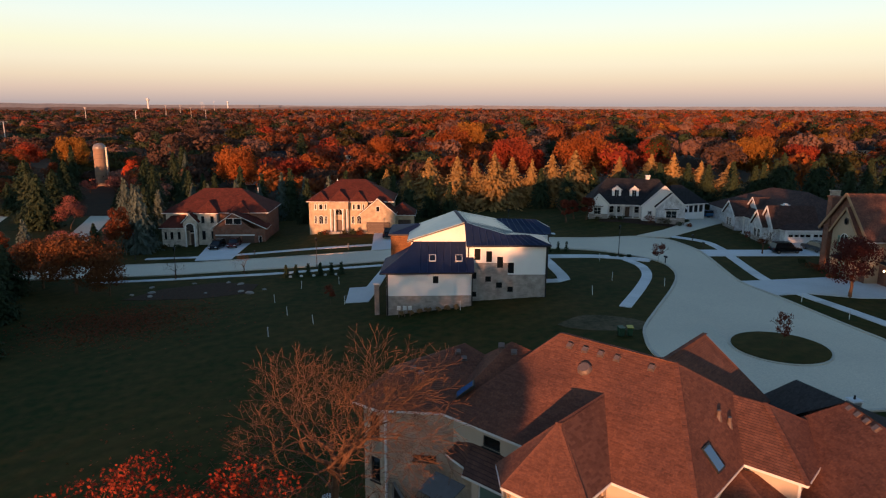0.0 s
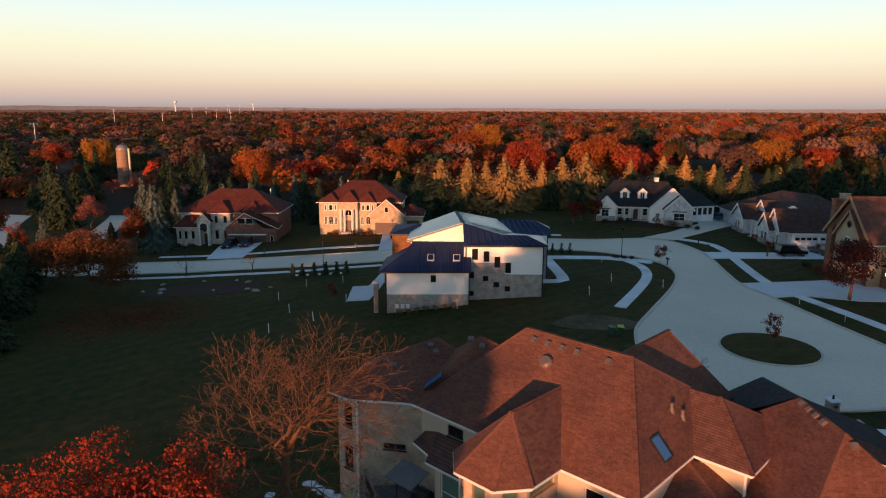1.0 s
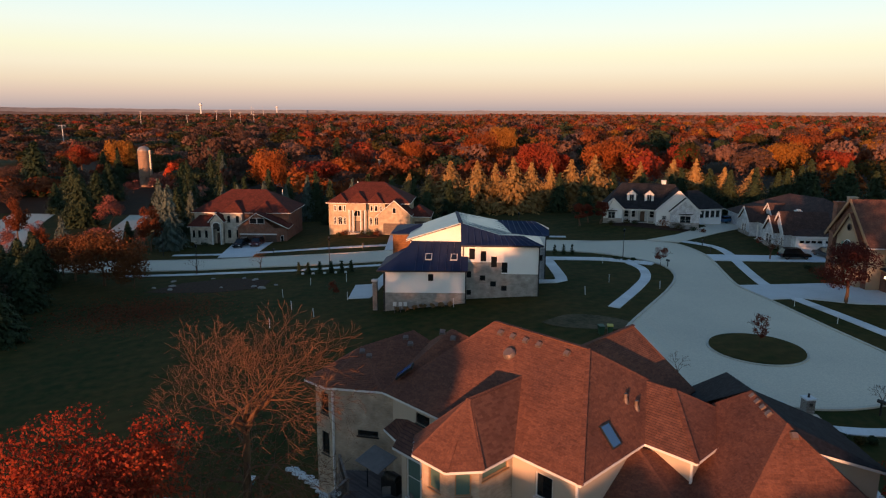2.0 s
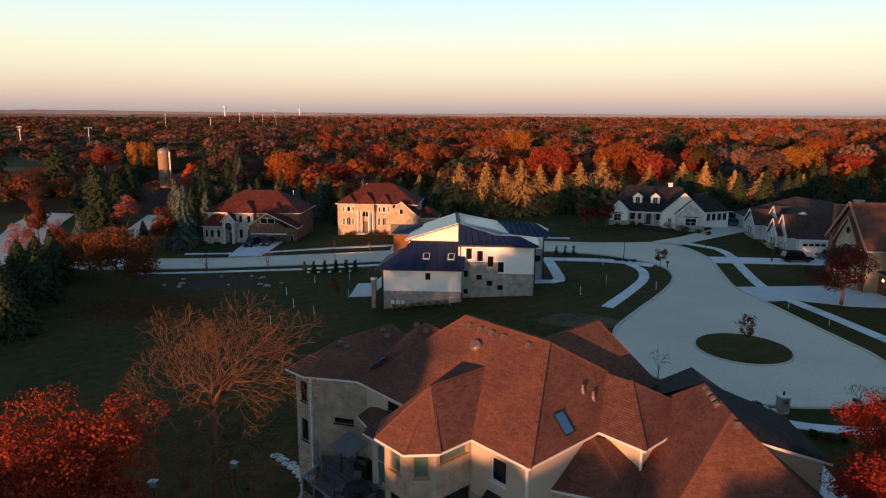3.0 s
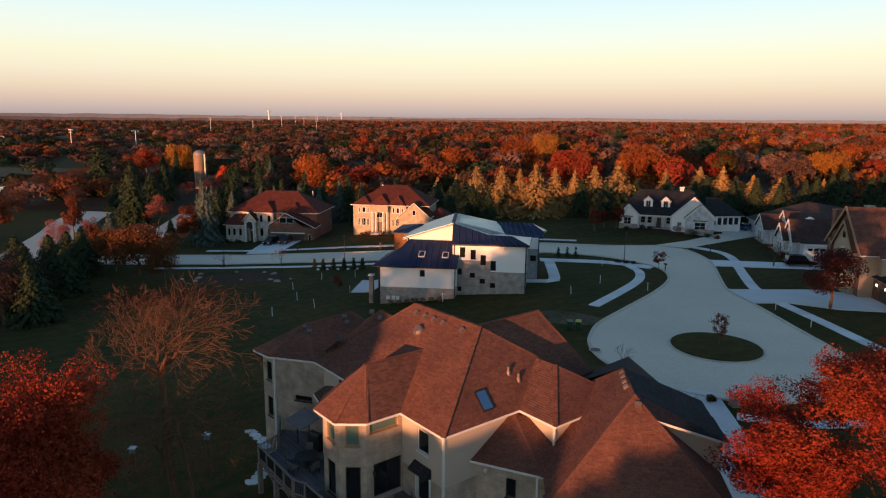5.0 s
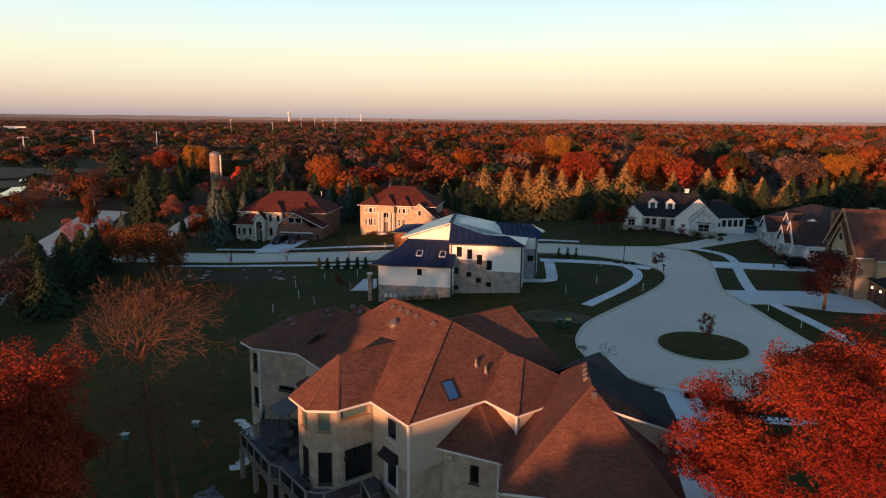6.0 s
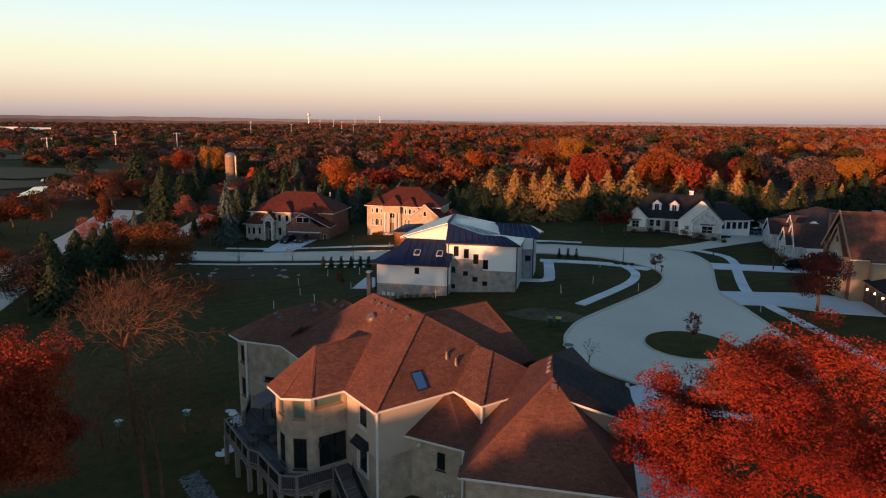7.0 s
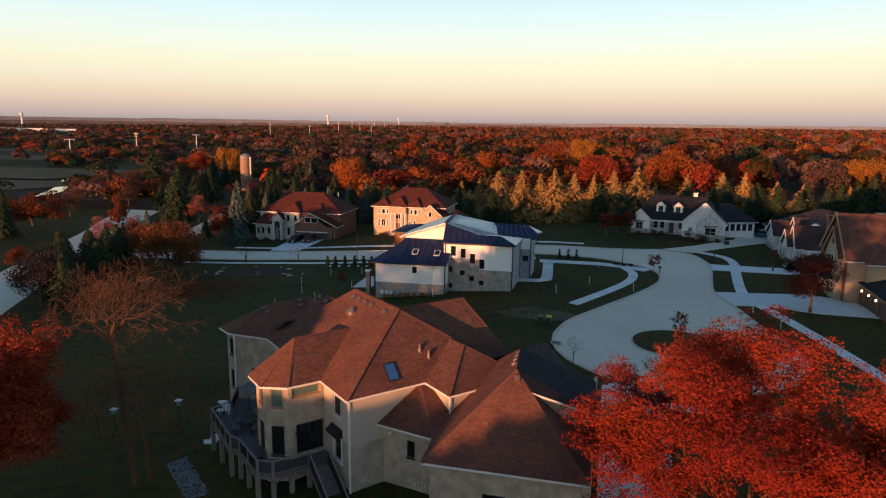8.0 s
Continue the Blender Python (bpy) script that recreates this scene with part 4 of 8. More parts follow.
        if a.x > -6.9:
            part("seam", bar(bmesh.new(), a + Vector((0, 0, 0.03)), b + Vector((0, 0, 0.03)), 0.05, 0.06), SEAM, h)
    for x, y in ((0.25, -0.72), (10.35, -0.58)):
        part("downpipe", boxes((x - 0.07, x + 0.07, y - 0.07, y + 0.05, zb, 6.9)), BLACK, h)
    # back right block, white over grey
    a, b = (10.31, 8.5), (11.9, 8.5)
    bw = [(0.35, 1.25, 3.0, 3.9)]
    wall_run(h, a, b, 4.9, 6.6, WHITE)
    wall_run(h, a, b, zb, 4.9, GREY_SIDING, bw)
    window(h, a, b, *bw[0], frame_mat=BLACK, sill=False)
    for a, b in (((11.9, 8.5), (11.9, 15.0)), ((11.9, 15.0), (-7.2, 15.0)), ((-7.2, 15.0), (-7.2, 12.0))):
        wall_run(h, a, b, zb, 6.6, GREY_SIDING)
    part("downpipe", boxes((11.86, 12.0, 8.36, 8.48, zb, 6.6)), BLACK, h)
    v = [(5.2, 7.2, 6.7), (12.5, 9.4, 6.62), (12.6, 11.5, 7.15), (13.0, 15.8, 6.7), (10.8, 14.2, 7.95), (5.0, 14.6, 8.0), (6.6, 6.8, 6.95)]
    roof(h, v, [(0, 1, 2, 4, 5)], BLUE_METAL, thick=0.25, name="back_roof", label="dark blue metal roof of the back block", gutter=BLACK, gutter_skip={(0, 5), (4, 5), (2, 4)})
    roof(h, [v[2], v[3], v[4]], [(0, 1, 2)], SKY_SHEEN_METAL, thick=0.25, name="back_hip_roof")
    for k in range(1, 8):
        a, b = Vector(v[0]).lerp(Vector(v[1]), k / 8), Vector(v[5]).lerp(Vector(v[4]), k / 8)
        part("seam", bar(bmesh.new(), a + Vector((0, 0, 0.03)), b + Vector((0, 0, 0.03)), 0.05, 0.06), SEAM, h)
    # cedar block to the left
    for a, b in (((-10.3, 7.0), (-6.6, 7.0)), ((-10.3, 14.0), (-10.3, 7.0))):
        wall_run(h, a, b, zb, 6.9, CEDAR)
    v = [(-10.6, 6.5, 7.05), (-5.0, 6.5, 7.05), (-5.0, 14.5, 7.05), (-10.6, 14.5, 7.05), (-6.6, 10.0, 8.0)]
    roof(h, v, [(0, 1, 4), (1, 2, 4), (2, 3, 4), (3, 0, 4)], BLUE_METAL, thick=0.22, name="cedar_roof", gutter=BLACK)
    return h


# paler metal: the sky's reflection on the roof is put into its colour
SKY_SHEEN_METAL = material("sky_sheen_metal_roof", (0.24, 0.30, 0.34), (0.19, 0.25, 0.29), rough=0.32, metal=0.6, scale=0.5, bump=0)
white_house()


def arch(bm, m, s0, s1, h0, h1, y0, y1, steps=8):
    """A slab with a round head, in the frame of a wall."""
    r = (s1 - s0) / 2
    pts = [(s0, h0), (s1, h0)] + [((s0 + s1) / 2 + r * math.cos(math.pi * k / steps), h1 - r + r * math.sin(math.pi * k / steps)) for k in range(steps + 1)]
    lo, hi = [bm.verts.new(m @ Vector((x, y0, z))) for x, z in pts], [bm.verts.new(m @ Vector((x, y1, z))) for x, z in pts]
    bm.faces.new(lo)
    bm.faces.new(hi[::-1])
    for i in range(len(pts)):
        j = (i + 1) % len(pts)
        bm.faces.new((lo[i], hi[i], hi[j], lo[j]))
    return bm


def arch_window(parent, a, b, s0, s1, h0, h1, frame_mat=None, label=""):
    """A round-headed window: a proud frame, the pane and its bars."""
    m, n = wall_frame(a, b)
    w = new("window")
    w.parent = parent
    tagged(w, label)
    part("frame", arch(bmesh.new(), m, s0 - 0.1, s1 + 0.1, h0 - 0.08, h1 + 0.1, -0.05, 0.05), frame_mat or TRIM, w)
    part("pane", arch(bmesh.new(), m, s0, s1, h0, h1, -0.07, 0.0), GLASS, w)
    x = (s0 + s1) / 2
    part("bar", box(bmesh.new(), x - 0.03, x + 0.03, -0.09, -0.07, h0, h1 - 0.03, m), frame_mat or TRIM, w)
    return w


def column(parent, x, y, z0, z1, r, mat):
    bm = tube(bmesh.new(), (x, y, z0 + 0.2), (x, y, z1 - 0.2), r, r * 0.88, 10)
    box(bm, x - r * 1.3, x + r * 1.3, y - r * 1.3, y + r * 1.3, z0, z0 + 0.2)
    box(bm, x - r * 1.3, x + r * 1.3, y - r * 1.3, y + r * 1.3, z1 - 0.2, z1)
    part("column", bm, mat, parent)


def shell(h, w, d, z0, z1, mat, side=None):
    """The three hidden walls of a block; the front is built by its owner."""
    for a, b in (((w, 0), (w, d)), ((w, d), (0, d)), ((0, d), (0, 0))):
        wall_run(h, a, b, z0, z1, side or mat)


def brick_house():
    h = thing("brick_house", pose(-58.6, 138.5, -4.5, 0, 0, 3), "two-storey red brick house with red-brown hip roof", "house")
    # main body
    a, b = (0, 0), (21, 0)
    wall_run(h, (0, 0), (6.9, 0), -1, 7.0, STONE_PALE)
    wall_run(h, (10.9, 0), (21, 0), -1, 7.0, RED_BRICK)
    shell(h, 21, 13, -1, 7.0, RED_BRICK)
    v, f = hip(0, 21, 0, 13, 7.0, 0.62, 0.6)
    roof(h, v, f, RED_SHINGLE, label="red-brown shingled hip roof", gutter=TRIM)
    # low bay on the left with its own roof
    a, b = (-0.3, -2.2), (4.6, -2.2)
    wins = [(0.5, 1.0, 1.7, 3.2), (1.7, 2.3, 1.7, 3.2), (3.2, 3.8, 1.7, 3.2)]
    wall_run(h, a, b, -1, 4.1, STONE_PALE, wins)
    wall_run(h, (-0.3, 0.0), a, -1, 4.1, STONE_PALE)
    wall_run(h, b, (4.6, 0.0), -1, 4.1, STONE_PALE)
    for q in wins:
        window(h, a, b, *q, frame_mat=BLACK)
    roof(h, [(-0.8, -2.7, 4.15), (5.1, -2.7, 4.15), (5.1, 0.1, 4.3), (-0.8, 0.1, 4.3), (1.2, 0.1, 6.4), (4.0, 0.1, 6.6)], [(0, 1, 5, 4), (1, 2, 5), (3, 0, 4)], RED_SHINGLE, name="bay_roof", gutter=TRIM, gutter_skip={(4, 5), (2, 5), (3, 4)})
    # entry gable with a tall arch
    a, b = (4.3, -2.6), (7.1, -2.6)
    wall_run(h, (4.3, -2.6), (4.75, -2.6), -1, 5.2, STONE_PALE)
    wall_run(h, (6.65, -2.6), (7.1, -2.6), -1, 5.2, STONE_PALE)
    wall_run(h, (4.75, -2.6), (6.65, -2.6), 4.9, 5.2, STONE_PALE)
    m, n = wall_frame(a, b)
    part("arch_trim", arch(bmesh.new(), m, 0.3, 2.5, 3.6, 5.25, -0.10, 0.02), TRIM, h, "white arch over the entry")
    part("arch_shade", arch(bmesh.new(), m, 0.52, 2.28, 3.55, 5.0, -0.13, 0.03), BLACK, h)
    gable_wall(h, a, b, 5.2, 1.65, STONE_PALE)
    gv, gf = gable(4.2, 7.2, -2.6, 0.3, 5.2, 1.1, 0.25)
    roof(h, gv, gf, RED_SHINGLE, name="entry_roof", gutter=TRIM)
    wall_run(h, (4.7, -0.9), (6.7, -0.9), -1, 5.0, STONE_PALE)
    arch_window(h, (4.7, -0.9), (6.7, -0.9), 0.4, 1.6, 2.9, 4.6)
    part("front_door", boxes((5.2, 6.2, -1.0, -0.88, 0.0, 2.5)), DOOR_BROWN, h, "dark brown front door")
    for x in (4.8, 6.6):
        column(h, x, -2.75, -0.6, 4.4, 0.16, TRIM)
    # tower with its own small roof
    a, b = (6.9, -1.0), (10.9, -1.0)
    tw = [(0.7, 1.35, 4.9, 6.3), (2.6, 3.3, 4.9, 6.3), (0.7, 1.4, 1.4, 3.2), (2.6, 3.3, 1.4, 3.2)]
    wall_run(h, a, b, -1, 7.0, STONE_PALE, tw)
    wall_run(h, (6.9, 0), a, -1, 7.0, STONE_PALE)
    wall_run(h, b, (10.9, 0), -1, 7.0, STONE_PALE)
    for q in tw:
        window(h, a, b, *q, frame_mat=BLACK)
    roof(h, [(6.4, -1.5, 7.05), (11.4, -1.5, 7.05), (11.4, 0.6, 7.5), (6.4, 0.6, 7.5), (8.9, 0.9, 9.4), (8.9, 2.8, 9.4)], [(0, 1, 4), (1, 2, 5, 4), (3, 0, 4, 5)], RED_SHINGLE, name="tower_roof", gutter=TRIM, gutter_skip={(2, 5), (3, 5), (1, 2), (0, 3)})
    # second roof point over the garage side
    roof(h, [(13.2, -0.65, 7.05), (17.8, -0.65, 7.05), (17.8, 1.2, 7.6), (13.2, 1.2, 7.6), (15.5, 1.3, 9.1), (15.5, 3.0, 9.2)], [(0, 1, 4), (1, 2, 5, 4), (3, 0, 4, 5)], RED_SHINGLE, name="garage_point_roof", gutter_skip={(2, 5), (3, 5), (1, 2), (0, 3)})
    # garage gable
    a, b = (10.5, -3.0), (21.2, -3.0)
    doors = [(0.5, 5.3, 0.0, 2.45), (5.9, 8.4, 0.0, 2.45)]
    wins = [(9.3, 10.0, 0.8, 2.4)]
    wall_run(h, a, b, -1, 4.0, RED_BRICK, doors + wins)
    wall_run(h, b, (21.2, 0), -1, 4.0, RED_BRICK)
    wall_run(h, (10.5, 0), a, -1, 4.0, RED_BRICK)
    for q in doors:
        garage_door(h, a, b, *q, mat=DOOR_BROWN, label="dark brown panelled garage door")
    window(h, a, b, *wins[0], frame_mat=TRIM)
    part("lintel", boxes((10.9, 19.0, -3.08, -3.0, 2.5, 2.75)), TRIM, h)
    m, n = wall_frame(a, b)
    bm = bmesh.new()
    pr = [(0.0, 4.0), (8.0, 4.0), (5.6, 6.0), (4.2, 7.1), (2.8, 6.2)]
    lo, hi = [bm.verts.new(m @ Vector((x, 0, z))) for x, z in pr], [bm.verts.new(m @ Vector((x, 0.25, z))) for x, z in pr]
    bm.faces.new(lo)
    bm.faces.new(hi[::-1])
    for i in range(5):
        bm.faces.new((lo[i], hi[i], hi[(i + 1) % 5], lo[(i + 1) % 5]))
    part("gable_wall", bm, RED_BRICK, h)
    for s in (2.6, 4.3):
        g = new("window")
        g.parent = h
        part("frame", box(bmesh.new(), s, s + 1.6, -0.05, 0.02, 4.9, 6.2, m), TRIM, g)
        part("pane", box(bmesh.new(), s + 0.08, s + 1.52, -0.07, 0.0, 4.98, 6.12, m), GLASS, g)
    v = [(10.0, -3.4, 4.1), (14.7, -3.4, 7.35), (14.7, 1.0, 7.35), (10.0, 1.0, 4.1), (21.7, -3.4, 4.0), (21.7, 1.0, 4.2), (18.0, 1.0, 6.6)]
    roof(h, v, [(0, 1, 2, 3), (1, 4, 5, 6, 2)], RED_SHINGLE, name="garage_roof", gutter=TRIM, gutter_skip={(2, 3), (5, 6), (2, 6)})
    part("vent_pipe", tube(bmesh.new(), (17.5, 9.0, 10), (17.5, 9.0, 11.2), 0.09, 0.09, 8), TRIM, h)


def cream_house():
    h = thing("cream_house", pose(-28.3, 138.5, -1.35, 0, 0, 1), "two-storey cream brick house with red-brown hip roof", "house")
    a, b = (0, 0), (12.4, 0)
    up = [(1.2, 1.6, 4.55, 5.75), (2.1, 2.9, 4.55, 5.75), (3.3, 3.7, 4.55, 5.75), (9.2, 9.7, 4.55, 5.75), (10.1, 10.8, 4.55, 5.75), (11.3, 11.7, 4.55, 5.75)]
    wall_run(h, a, b, -1, 6.4, CREAM_BRICK, up)
    for q in up:
        window(h, a, b, *q, surround=0.1)
    for q in ((1.2, 1.6, 1.6, 3.2), (2.1, 2.9, 1.6, 3.3), (3.3, 3.7, 1.6, 3.2), (9.0, 9.5, 1.6, 3.2), (10.1, 10.9, 1.6, 3.3), (11.3, 11.7, 1.6, 3.2)):
        arch_window(h, a, b, *q)
    shell(h, 12.4, 12, -1, 6.4, CREAM_BRICK)
    v, f = hip(0, 17.5, 0, 12, 6.4, 0.62, 0.5)
    roof(h, v, f, RED_SHINGLE, label="red-brown shingled hip roof", gutter=TRIM)
    wall_run(h, (12.4, 4), (17.5, 4), -1, 6.4, CREAM_BRICK)
    wall_run(h, (17.5, 4), (17.5, 12), -1, 6.4, CREAM_BRICK)
    wall_run(h, (17.5, 12), (12.4, 12), -1, 6.4, CREAM_BRICK)
    # three roof points over the front
    for x0, x1, top in ((0.8, 4.2, 8.3), (4.4, 8.5, 8.7), (8.8, 12.0, 8.4)):
        xm = (x0 + x1) / 2
        roof(h, [(x0 - 0.3, -1.0, 6.45), (x1 + 0.3, -1.0, 6.45), (x1 + 0.3, 0.6, 6.9), (x0 - 0.3, 0.6, 6.9), (xm, 0.9, top), (xm, 3.0, top)], [(0, 1, 4), (1, 2, 5, 4), (3, 0, 4, 5)],
             RED_SHINGLE, name="turret_roof", gutter=TRIM, gutter_skip={(2, 5), (3, 5), (1, 2), (0, 3)})
    # portico
    for x in (4.7, 5.5, 7.2, 8.1):
        column(h, x, -1.0, -0.8, 4.9, 0.17, TRIM)
    part("entablature", boxes((4.4, 8.4, -1.25, -0.02, 4.9, 6.38)), CREAM_BRICK, h)
    arch_window(h, (4.4, -0.02), (8.4, -0.02), 1.2, 2.6, 3.5, 4.7)
    part("front_door", boxes((5.7, 7.0, -0.1, 0.02, 0.1, 2.4)), DOOR_BROWN, h, "dark front door between columns")
    part("step", boxes((4.4, 8.4, -1.7, -0.02, -1.0, 0.08)), STONE_PALE, h)
    # garage gable
    a, b = (11.2, -2.5), (18.2, -2.5)
    wall_run(h, a, b, -1, 4.1, CREAM_BRICK, [(1.1, 6.0, 0.0, 2.35)])
    garage_door(h, a, b, 1.1, 6.0, 0.0, 2.35, DOOR_BROWN, label="brown panelled garage door")
    wall_run(h, (11.2, 0), a, -1, 4.1, CREAM_BRICK)
    wall_run(h, b, (18.2, 4), -1, 4.1, CREAM_BRICK)
    gable_wall(h, a, b, 4.1, 3.0, CREAM_BRICK)
    g = new("window")
    g.parent = h
    m, n = wall_frame(a, b)
    part("frame", box(bmesh.new(), 3.1, 3.9, -0.05, 0.02, 4.5, 5.7, m), TRIM, g)
    part("pane", box(bmesh.new(), 3.18, 3.82, -0.07, 0.0, 4.58, 5.62, m), GLASS, g)
    gv, gf = gable(11.2, 18.2, -2.5, 3.5, 4.05, 0.86, 0.35)
    roof(h, gv, gf, RED_SHINGLE, name="garage_roof", gutter=TRIM)
    # side garage
    a, b = (18.2, 1.0), (22.0, 1.0)
    wall_run(h, a, b, -1, 3.4, CREAM_BRICK, [(0.5, 3.2, 0.0, 2.3)])
    garage_door(h, a, b, 0.5, 3.2, 0.0, 2.3, DOOR_BROWN)
    wall_run(h, b, (22.0, 8.0), -1, 3.4, CREAM_BRICK)
    wall_run(h, (22.0, 8.0), (18.2, 8.0), -1, 3.4, CREAM_BRICK)
    v, f = hip(17.0, 22.0, 1.0, 8.0, 3.4, 0.75)
    roof(h, v, f, RED_SHINGLE, name="side_roof", gutter=TRIM)
    part("vent_pipe", tube(bmesh.new(), (5, 8.5, 8.5), (5, 8.5, 10.2), 0.12, 0.12, 8), TRIM, h)


def dormer(h, x, y, z, w, top, mat, roof_mat):
    d = new("dormer")
    d.parent = h
    part("cheek", boxes((x - w / 2, x + w / 2, y, y + 2.2, z, z + top)), mat, d)
    bm = bmesh.new()
    pr = [(x - w / 2, z + top), (x + w / 2, z + top), (x, z + top + w * 0.45)]
    lo, hi = [bm.verts.new((a, y, b)) for a, b in pr], [bm.verts.new((a, y + 2.2, b)) for a, b in pr]
    bm.faces.new(lo)
    bm.faces.new(hi[::-1])
    for i in range(3):
        bm.faces.new((lo[i], hi[i], hi[(i + 1) % 3], lo[(i + 1) % 3]))
    part("pediment", bm, mat, d)
    for s in (-1, 1):
        bm = bmesh.new()
        bar(bm, (x, y + 1.0, z + top + w * 0.45 + 0.12), (x + s * (w / 2 + 0.3), y + 1.0, z + top - 0.12), 2.4, 0.08)
        part("dormer_roof", bm, roof_mat, d)
        bm = bmesh.new()
        bar(bm, (x, y - 0.14, z + top + w * 0.45 + 0.08), (x + s * (w / 2 + 0.28), y - 0.14, z + top - 0.14), 0.08, 0.16)
        part("bargeboard", bm, TRIM, d)
    part("pane", boxes((x - w * 0.22, x + w * 0.22, y - 0.05, y + 0.02, z + 0.35, z + top - 0.1)), GLASS, d)
    part("frame", boxes((x - w * 0.28, x - w * 0.22, y - 0.07, y, z + 0.28, z + top - 0.04), (x + w * 0.22, x + w * 0.28, y - 0.07, y, z + 0.28, z + top - 0.04), (x - 0.03, x + 0.03, y - 0.07, y, z + 0.35, z + top - 0.1)), TRIM, d)


def front_gable(h, x0, x1, y, depth, z, pitch, wall_mat, roof_mat, base=-1, wins=(), low_mat=None, over=0.35):
    """A gabled block that comes forward, with bargeboards along its slopes."""
    a, b = (x0, y), (x1, y)
    wall_run(h, a, b, base, z, wall_mat, [q for q in wins])
    for q in wins:
        window(h, a, b, *q, mullions=(2, 2), surround=0.1)
    wall_run(h, b, (x1, y + depth), base, z, wall_mat)
    wall_run(h, (x0, y + depth), a, base, z, wall_mat)
    gable_wall(h, a, b, z, (x1 - x0) / 2 * pitch, wall_mat)
    gv, gf = gable(x0, x1, y, y + depth, z, pitch, over)
    ob = roof(h, gv, gf, roof_mat, name="gable_roof")
    xm = (x0 + x1) / 2
    for s in (0, 2):
        bm = bmesh.new()
        p, q = Vector(gv[s]), Vector(gv[1])
        bar(bm, p + Vector((0, -0.04, -0.12)), q + Vector((0, -0.04, -0.12)), 0.08, 0.34)
        part("bargeboard", bm, TRIM, ob)
    if low_mat:
        part("plinth", boxes((x0 - 0.06, x1 + 0.06, y - 0.07, y - 0.003, base, 0.9)), low_mat, h)


def gabled_house():
    h = thing("gabled_house", pose(31.7, 142.6, 1.1, 0, 0, -9), "white and grey gabled house with charcoal shingled roof", "house")
    # main body and long roof
    wall_run(h, (0.5, 3.3), (12.0, 3.3), -1, 3.0, LIGHT_SIDING, [(4.0, 5.0, 0.8, 2.3), (5.4, 6.4, 0.8, 2.3), (7.4, 8.4, 0.0, 2.2), (9.4, 10.4, 0.8, 2.3)])
    for q in ((4.0, 5.0, 0.8, 2.3), (5.4, 6.4, 0.8, 2.3), (9.4, 10.4, 0.8, 2.3)):
        window(h, (0.5, 3.3), (12.0, 3.3), *q, mullions=(1, 2))
    part("front_door", boxes((7.95, 8.85, 3.28, 3.38, 0, 2.15)), DOOR_BROWN, h, "brown front door in the porch")
    for a, b in (((18.5, 2.0), (18.5, 13.0)), ((18.5, 13.0), (0.5, 13.0)), ((0.5, 13.0), (0.5, 2.0))):
        wall_run(h, a, b, -1, 3.0, WHITE)
    v = [(-0.2, 0.9, 2.95), (19.2, 0.9, 2.95), (19.2, 13.6, 2.95), (-0.2, 13.6, 2.95), (3.8, 7.4, 8.0), (15.2, 7.4, 8.0)]
    roof(h, v, [(0, 1, 5, 4), (1, 2, 5), (2, 3, 4, 5), (3, 0, 4)], DARK_SHINGLE, label="charcoal shingled hip roof", gutter=TRIM)
    for x in (4.1, 5.9, 7.2, 9.4, 10.8):
        part("porch_post", boxes((x - 0.11, x + 0.11, 1.0, 1.22, -0.6, 2.8)), TRIM, h)
    part("porch_beam", boxes((3.7, 11.2, 0.98, 1.24, 2.55, 2.82)), TRIM, h)
    part("porch_floor", boxes((3.7, 11.2, 0.8, 3.3, -1.0, 0.0)), STONE_PALE, h)
    front_gable(h, 0.0, 3.9, 0.2, 3.5, 3.0, 1.0, WHITE, DARK_SHINGLE, wins=[(1.0, 2.5, 0.8, 2.3)], low_mat=GREY_STONE)
    part("awning", box(bmesh.new(), 0.7, 2.9, -0.5, 0.18, 2.55, 2.62, Matrix.Rotation(radians(0), 4, "X")), DARK_SHINGLE, h)
    front_gable(h, 11.0, 19.6, -0.8, 7.0, 3.0, 0.95, WHITE, DARK_SHINGLE, wins=[(1.2, 2.0, 1.1, 1.9)])
    front_gable(h, 13.8, 19.4, -2.6, 3.0, 3.0, 0.95, LIGHT_SIDING, DARK_SHINGLE, wins=[(1.8, 4.0, 0.6, 2.3)], low_mat=GREY_STONE)
    part("awning", boxes((15.3, 18.1, -3.1, -2.62, 2.62, 2.72)), DARK_SHINGLE, h)
    dormer(h, 5.9, 3.0, 4.2, 1.9, 1.75, WHITE, DARK_SHINGLE)
    dormer(h, 9.6, 3.0, 4.2, 1.9, 1.75, WHITE, DARK_SHINGLE)
    part("chimney", boxes((12.4, 13.3, 7.2, 8.0, 7.2, 8.6), (12.3, 13.4, 7.1, 8.1, 8.6, 8.75)), TRIM, h)
    # sun room to the right
    a, b = (19.0, 4.0), (25.5, 7.5)
    n = (Vector(b) - Vector(a)).length
    wins = [(0.5 + k * 1.35, 1.55 + k * 1.35, 0.9, 2.5) for k in range(5)]
    wall_run(h, a, b, -1, 2.9, WHITE, wins)
    for q in wins:
        window(h, a, b, *q, mullions=(1, 1))
    wall_run(h, b, (22.5, 14.0), -1, 2.9, WHITE)
    roof(h, [(18.0, 2.9, 2.95), (26.2, 7.2, 2.95), (22.8, 15.0, 2.95), (15.0, 10.0, 2.95), (18.0, 8.0, 6.6), (20.5, 9.2, 6.6)], [(0, 1, 5, 4), (1, 2, 5), (2, 3, 4, 5), (3, 0, 4)], DARK_SHINGLE, name="side_roof", gutter=TRIM)


